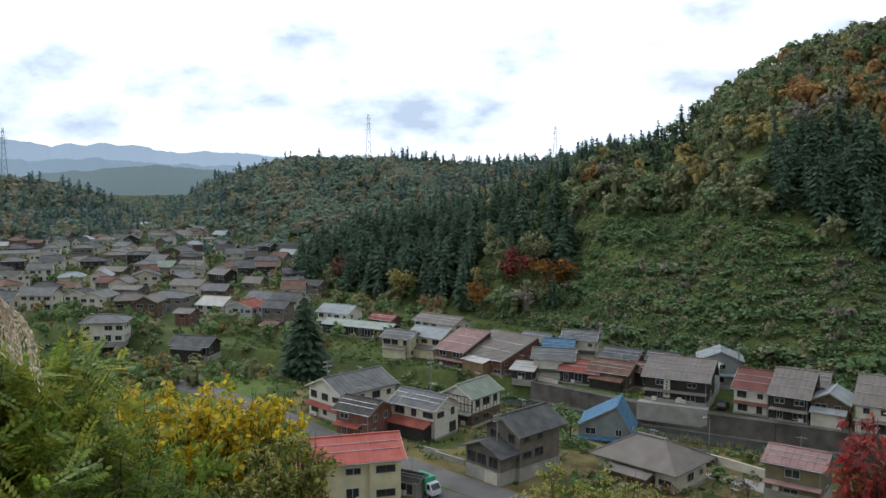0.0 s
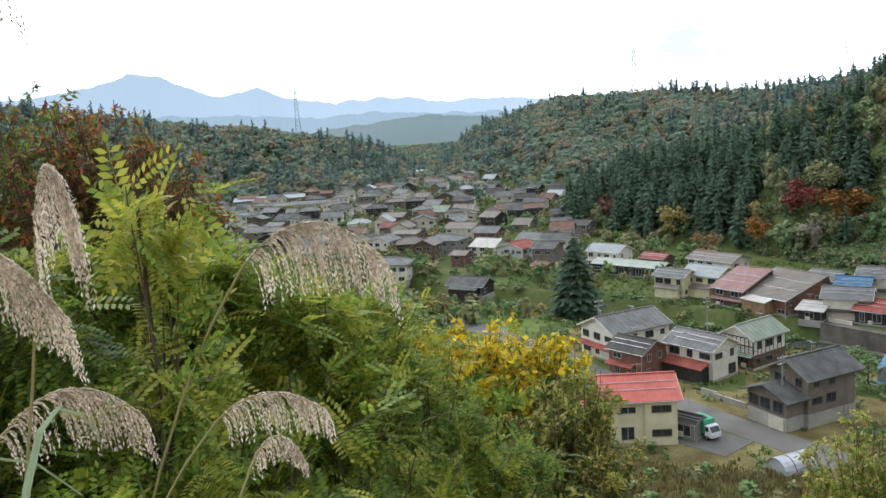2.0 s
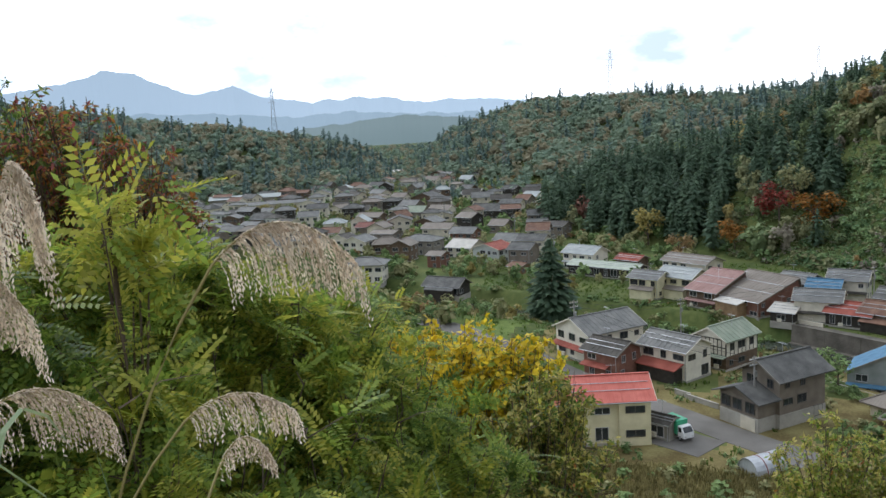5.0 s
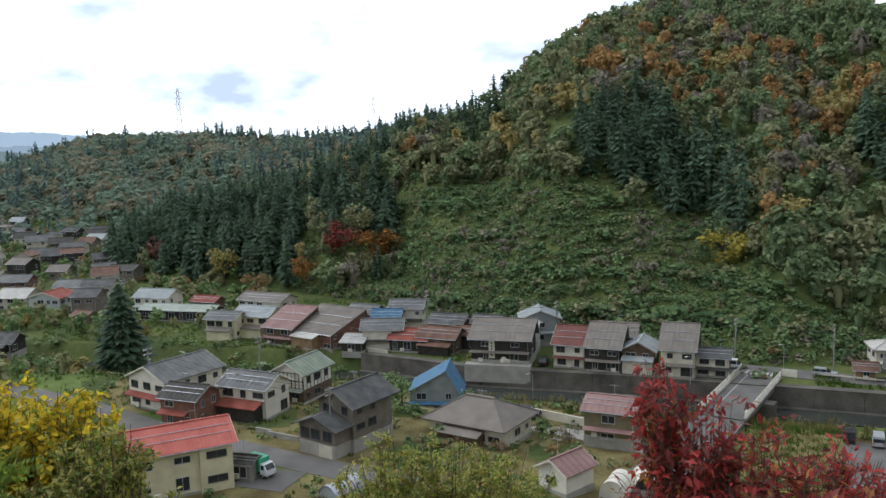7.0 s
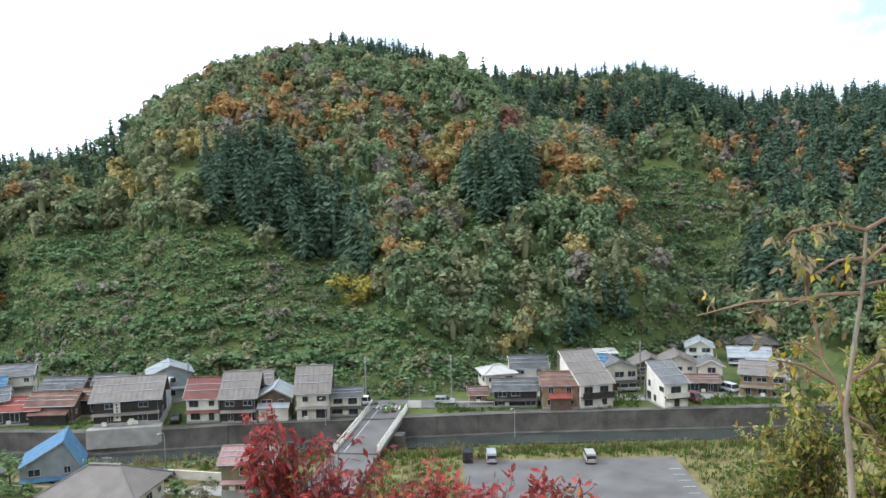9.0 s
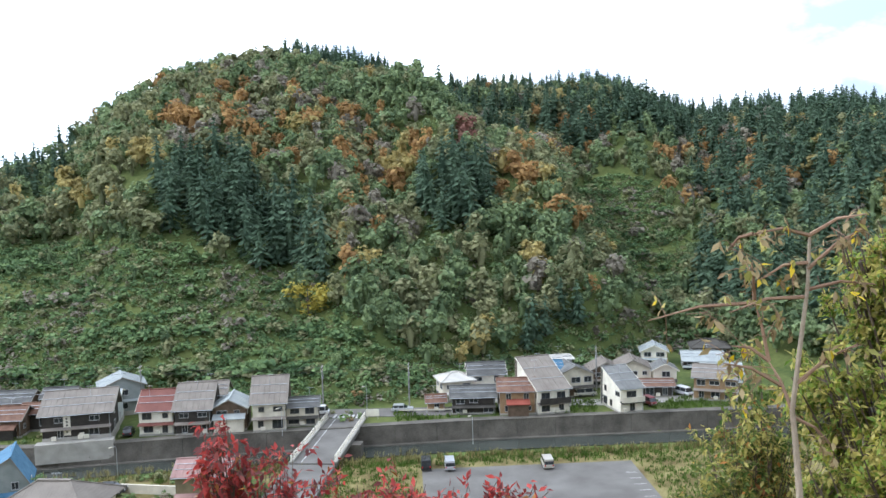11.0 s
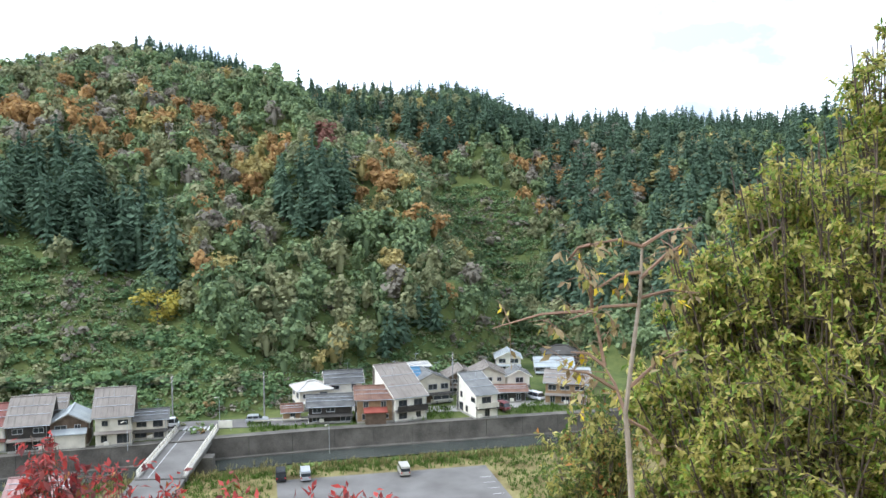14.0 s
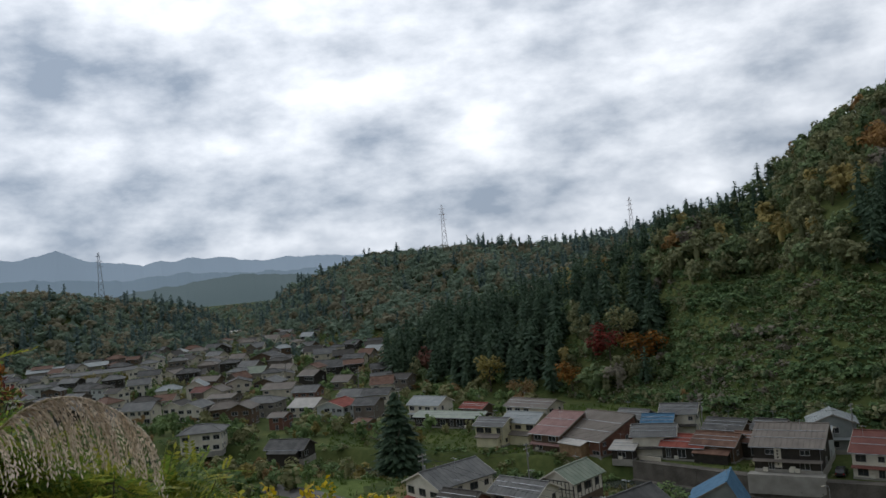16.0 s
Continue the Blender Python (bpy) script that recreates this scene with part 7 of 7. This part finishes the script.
pylon(-12.15, 600, ground_z(600 * math.sin(radians(-12.15)), 600 * math.cos(radians(-12.15))), 27, PYLON_GREY, "small grey lattice pylon before the wood")

# ---- vehicles ----
TYRE = surface("black tyre rubber", (0.012, 0.012, 0.012), (0.03, 0.03, 0.03), 0.9, 0.3, 20.0, 0.1)
PAINT = {"white": surface("white car paint", (0.62, 0.62, 0.62), (0.7, 0.7, 0.7), 0.3, 1.0, 3.0, 0.0), "silver": surface("silver car paint", (0.40, 0.41, 0.42), (0.5, 0.5, 0.51), 0.3, 1.0, 3.0, 0.0, 0.4),
         "black": surface("black car paint", (0.012, 0.012, 0.014), (0.03, 0.03, 0.032), 0.25, 1.0, 3.0, 0.0), "red": surface("dark red car paint", (0.14, 0.015, 0.02), (0.2, 0.03, 0.03), 0.3, 1.0, 3.0, 0.0),
         "green": surface("green truck panels", (0.03, 0.26, 0.13), (0.05, 0.34, 0.18), 0.5, 1.0, 6.0, 0.1), "beige": surface("champagne car paint", (0.40, 0.37, 0.31), (0.48, 0.45, 0.39), 0.3, 1.0, 3.0, 0.0, 0.3)}
TAIL = surface("red lamp lens", (0.4, 0.01, 0.01), (0.5, 0.02, 0.02), 0.2, 1.0, 3.0, 0.0)


def wheels(ob, length, track, r=0.29):
    for x in (length * 0.31, -length * 0.31):
        for s in (-1, 1):
            bm = bmesh.new()
            q = bmesh.ops.create_cone(bm, cap_ends=True, segments=14, radius1=r, radius2=r, depth=0.2)
            bmesh.ops.transform(bm, matrix=pose(x, s * track / 2, r, 90, 0, 0), verts=q["verts"])
            wheel = part("wheel", bm, TYRE, ob)
            bm = bmesh.new()
            q = bmesh.ops.create_cone(bm, cap_ends=True, segments=10, radius1=r * 0.6, radius2=r * 0.55, depth=0.22)
            bmesh.ops.transform(bm, matrix=pose(x, s * track / 2, r, 90, 0, 0), verts=q["verts"])
            part("rim", bm, METAL, wheel)


def car(label, x, y, g, yaw, paint, length=3.9, width=1.6, height=1.55, van=False, category="car"):
    ob = root("car" if not van else "van", x, y, g + 0.02, yaw, label, category, "parked vehicles")
    L, W, Hh = length / 2, width / 2, height
    bm = bmesh.new()
    hood = 0.95 if van else 0.62
    prism(bm, [(-L, 0.3), (-L, 0.8), (-L + 0.05, 0.92), (L * hood, 0.95), (L - 0.05, 0.82), (L, 0.6), (L, 0.3)], -W, W, "y")
    bmesh.ops.bevel(bm, geom=bm.edges[:], offset=0.05, segments=1, affect="EDGES")
    part("body", bm, PAINT[paint], ob)
    a0, a1, b0, b1 = (-L + 0.03, L * 0.92, -L + 0.12, L * 0.62) if van else (-L + 0.05, L * 0.52, -L + 0.35, L * 0.15)
    bm = bmesh.new()
    prism(bm, [(a0, 0.9), (b0, Hh - 0.1), (b1, Hh - 0.1), (a1, 0.9)], -W + 0.06, W - 0.06, "y")
    part("glazing", bm, GLASS, ob)
    bm = bmesh.new()
    prism(bm, [(b0 - 0.03, Hh - 0.12), (b0 + 0.06, Hh), (b1 - 0.06, Hh), (b1 + 0.03, Hh - 0.12)], -W + 0.06, W - 0.06, "y")
    part("roof", bm, PAINT[paint], ob)
    for px in (b0 + 0.02, (b0 + b1) / 2, b1 - 0.02):
        bm = bmesh.new()
        box(bm, px - 0.05, -W + 0.045, 0.9, px + 0.05, W - 0.045, Hh - 0.08)
        part("pillar", bm, PAINT[paint], ob)
    for s in (-1, 1):
        bm = bmesh.new()
        box(bm, L - 0.06, s * W * 0.72 - 0.16, 0.6, L + 0.015, s * W * 0.72 + 0.16, 0.76, 0.02)
        part("headlight", bm, FRAME, ob)
        bm = bmesh.new()
        box(bm, -L - 0.015, s * W * 0.8 - 0.1, 0.62, -L + 0.06, s * W * 0.8 + 0.1, 0.86, 0.02)
        part("tail_light", bm, TAIL, ob)
    bm = bmesh.new()
    box(bm, L - 0.02, -W * 0.9, 0.3, L + 0.06, W * 0.9, 0.5, 0.02)
    part("bumper", bm, DARK_FRAME, ob)
    wheels(ob, length, width - 0.16)


truck = root("box_truck", -2.2, 110.2, 3.06, -48, "small white truck with a green box body", "truck", "parked vehicles")
bm = bmesh.new()
prism(bm, [(0.85, 0.45), (0.85, 1.95), (1.5, 1.95), (2.05, 1.2), (2.1, 0.45)], -0.85, 0.85, "y")
bmesh.ops.bevel(bm, geom=bm.edges[:], offset=0.05, segments=1, affect="EDGES")
part("cab", bm, PAINT["white"], truck)
bm = bmesh.new()
prism(bm, [(1.56, 1.84), (1.62, 1.86), (2.08, 1.24), (2.02, 1.22)], -0.7, 0.7, "y")
part("windscreen", bm, GLASS, truck)
bm = bmesh.new()
box(bm, 1.05, -0.87, 1.2, 1.6, 0.87, 1.8)
part("side_window", bm, GLASS, truck)
bm = bmesh.new()
box(bm, -2.1, -0.92, 0.75, 0.8, 0.92, 2.55, 0.04)
part("box_body", bm, PAINT["green"], truck)
bm = bmesh.new()
box(bm, -2.1, -0.7, 0.45, 2.0, 0.7, 0.75)
part("chassis", bm, TYRE, truck)
for s in (-1, 1):
    bm = bmesh.new()
    box(bm, 2.06, s * 0.6 - 0.14, 0.6, 2.13, s * 0.6 + 0.14, 0.78, 0.02)
    part("headlight", bm, FRAME, truck)
wheels(truck, 4.1, 1.5, 0.33)
car("black compact car parked before the houses", 53.4, 158.2, 1.05, 60, "black", 3.7, 1.6, 1.6)
car("silver-beige van parked in the lane", 134.6, 116.8, 1.08, -30, "beige", 4.6, 1.7, 1.85, True, "van")
car("red and white van parked below the white house", 138.0, 103.0, 1.08, -110, "red", 3.4, 1.48, 1.75, True, "van")
car("white van parked by the timber house", 149.5, 102.8, 1.08, -100, "white", 3.9, 1.6, 1.8, True, "van")
car("white van on the road at the bridge", 86.6, 144.6, 1.09, -40, "white", 3.8, 1.6, 1.8, True, "van")
car("silver car on the road below the spur", 99.6, 134.4, 1.09, -40, "silver", 4.3, 1.7, 1.5)
car("champagne-coloured compact van in the car park", 98.3, 93.6, 0.07, 53, "beige", 3.6, 1.6, 1.75, True, "van")
car("dark van parked at the edge of the car park", 83.6, 106.8, 0.07, 53, "black", 3.6, 1.6, 1.8, True, "van")
car("silver-blue compact van at the edge of the car park", 86.3, 104.0, 0.07, 53, "silver", 3.6, 1.6, 1.8, True, "van")
car("black car parked behind the low wall", 41.0, 130.0, 0.7, -40, "black", 4.2, 1.7, 1.5)


# ---- small things ----
def arch_hut(label, x, y, g, yaw, w, l, h, material, end):
    ob = root("arch_hut", x, y, g, yaw, label, "hut", "arched storage huts")
    arc = [(-w / 2 * math.cos(a), h * math.sin(a) ** 0.8) for a in np.linspace(0, math.pi, 13)]
    bm = bmesh.new()
    prism(bm, [(p, q) for p, q in arc] + [(p * 0.96, q - 0.06) for p, q in arc[::-1]], -l / 2, l / 2, "y")
    part("shell", bm, material, ob)
    bm = bmesh.new()
    prism(bm, [(p * 0.95, q * 0.96) for p, q in arc], -l / 2 + 0.1, -l / 2 + 0.16, "y")
    part("end_wall", bm, end, ob)
    for y0 in (-l * 0.2, l * 0.15):
        bm = bmesh.new()
        prism(bm, [(p * 1.01, q + 0.03) for p, q in arc] + [(p, q + 0.0) for p, q in arc[::-1]], y0, y0 + 0.1, "y")
        part("rib", bm, ROOFS["red"], ob)


arch_hut("silver-blue arched sheet-metal hut by the road", 7.6, 100.5, 2.6, -50, 3.6, 5.0, 2.6, METAL, ROOFS["lightblue"])
arch_hut("white arched plastic hut beside the garden", 42.5, 97.5, 0.6, -40, 3.4, 4.5, 2.4, WALLS["white"], WALLS["offwhite"])
arch_hut("white arched plastic hut with an open end", 46.8, 98.5, 0.6, -20, 3.0, 4.0, 2.2, WALLS["white"], WALLS["dark"])
for i, (x, y, yaw, l, g) in enumerate(((1.0, 123.5, -42, 6.0, 3), (-1.8, 126.8, -42, 3.0, 3), (33.5, 137.5, -36, 14.0, 0.9), (44.5, 127.5, -50, 12.0, 0.9), (22.5, 178.6, -38, 5, 1.0))):
    bm = bmesh.new()
    box(bm, -l / 2, -0.1, -0.6, l / 2, 0.1, 0.75, 0.02)
    box(bm, -l / 2 - 0.03, -0.15, 0.7, l / 2 + 0.03, 0.15, 0.82, 0.02)
    me = bpy.data.meshes.new("garden_wall")
    bm.to_mesh(me)
    bm.free()
    me.materials.append(WALLS["offwhite"] if i > 1 else PALE_CONCRETE)
    ob = new("garden_wall", me)
    ob.matrix_basis = pose(x, y, g, 0, 0, yaw)
    tagged(ob, "low pale concrete garden wall with coping", "wall", "garden walls")
sign = root("notice_board", 92.6, 134.8, 1.1, -40, "white notice board on the road verge", "sign")
bm = bmesh.new()
box(bm, -1.3, -0.05, 0.35, 1.3, 0.05, 1.75, 0.02)
part("board", bm, WALLS["white"], sign)
for s in (-1, 1):
    bm = bmesh.new()
    tube(bm, [Vector((s * 1.0, 0, -0.4)), Vector((s * 1.0, 0, 1.8))], [0.05, 0.05], 6)
    part("post", bm, METAL, sign)
tarp = root("tarpaulin_heap", 51.0, 102.5, 0.5, 20, "bright blue tarpaulin draped over a heap", "tarpaulin")
rngt = np.random.default_rng(2)
bm = bmesh.new()
q = bmesh.ops.create_grid(bm, x_segments=10, y_segments=10, size=1.2)
for v_ in q["verts"]:
    v_.co.z = 1.3 * math.exp(-(v_.co.x ** 2 + v_.co.y ** 2) * 1.2) + rngt.normal(0, 0.05)
part("sheet", bm, ROOFS["blue"], tarp)
# a row of stakes closing the bridge rail towards the lane
guard = root("guard_rail", 104.5, 128.6, 1.1, -40, "low white guard rail beside the road", "guard rail")
bm = bmesh.new()
box(bm, -8, -0.06, 0.5, 8, 0.06, 0.75, 0.02)
part("rail", bm, WALLS["offwhite"], guard)
for i in range(7):
    bm = bmesh.new()
    tube(bm, [Vector((-7.8 + i * 2.6, 0, -0.4)), Vector((-7.8 + i * 2.6, 0, 0.75))], [0.06, 0.06], 6)
    part("post", bm, METAL, guard)
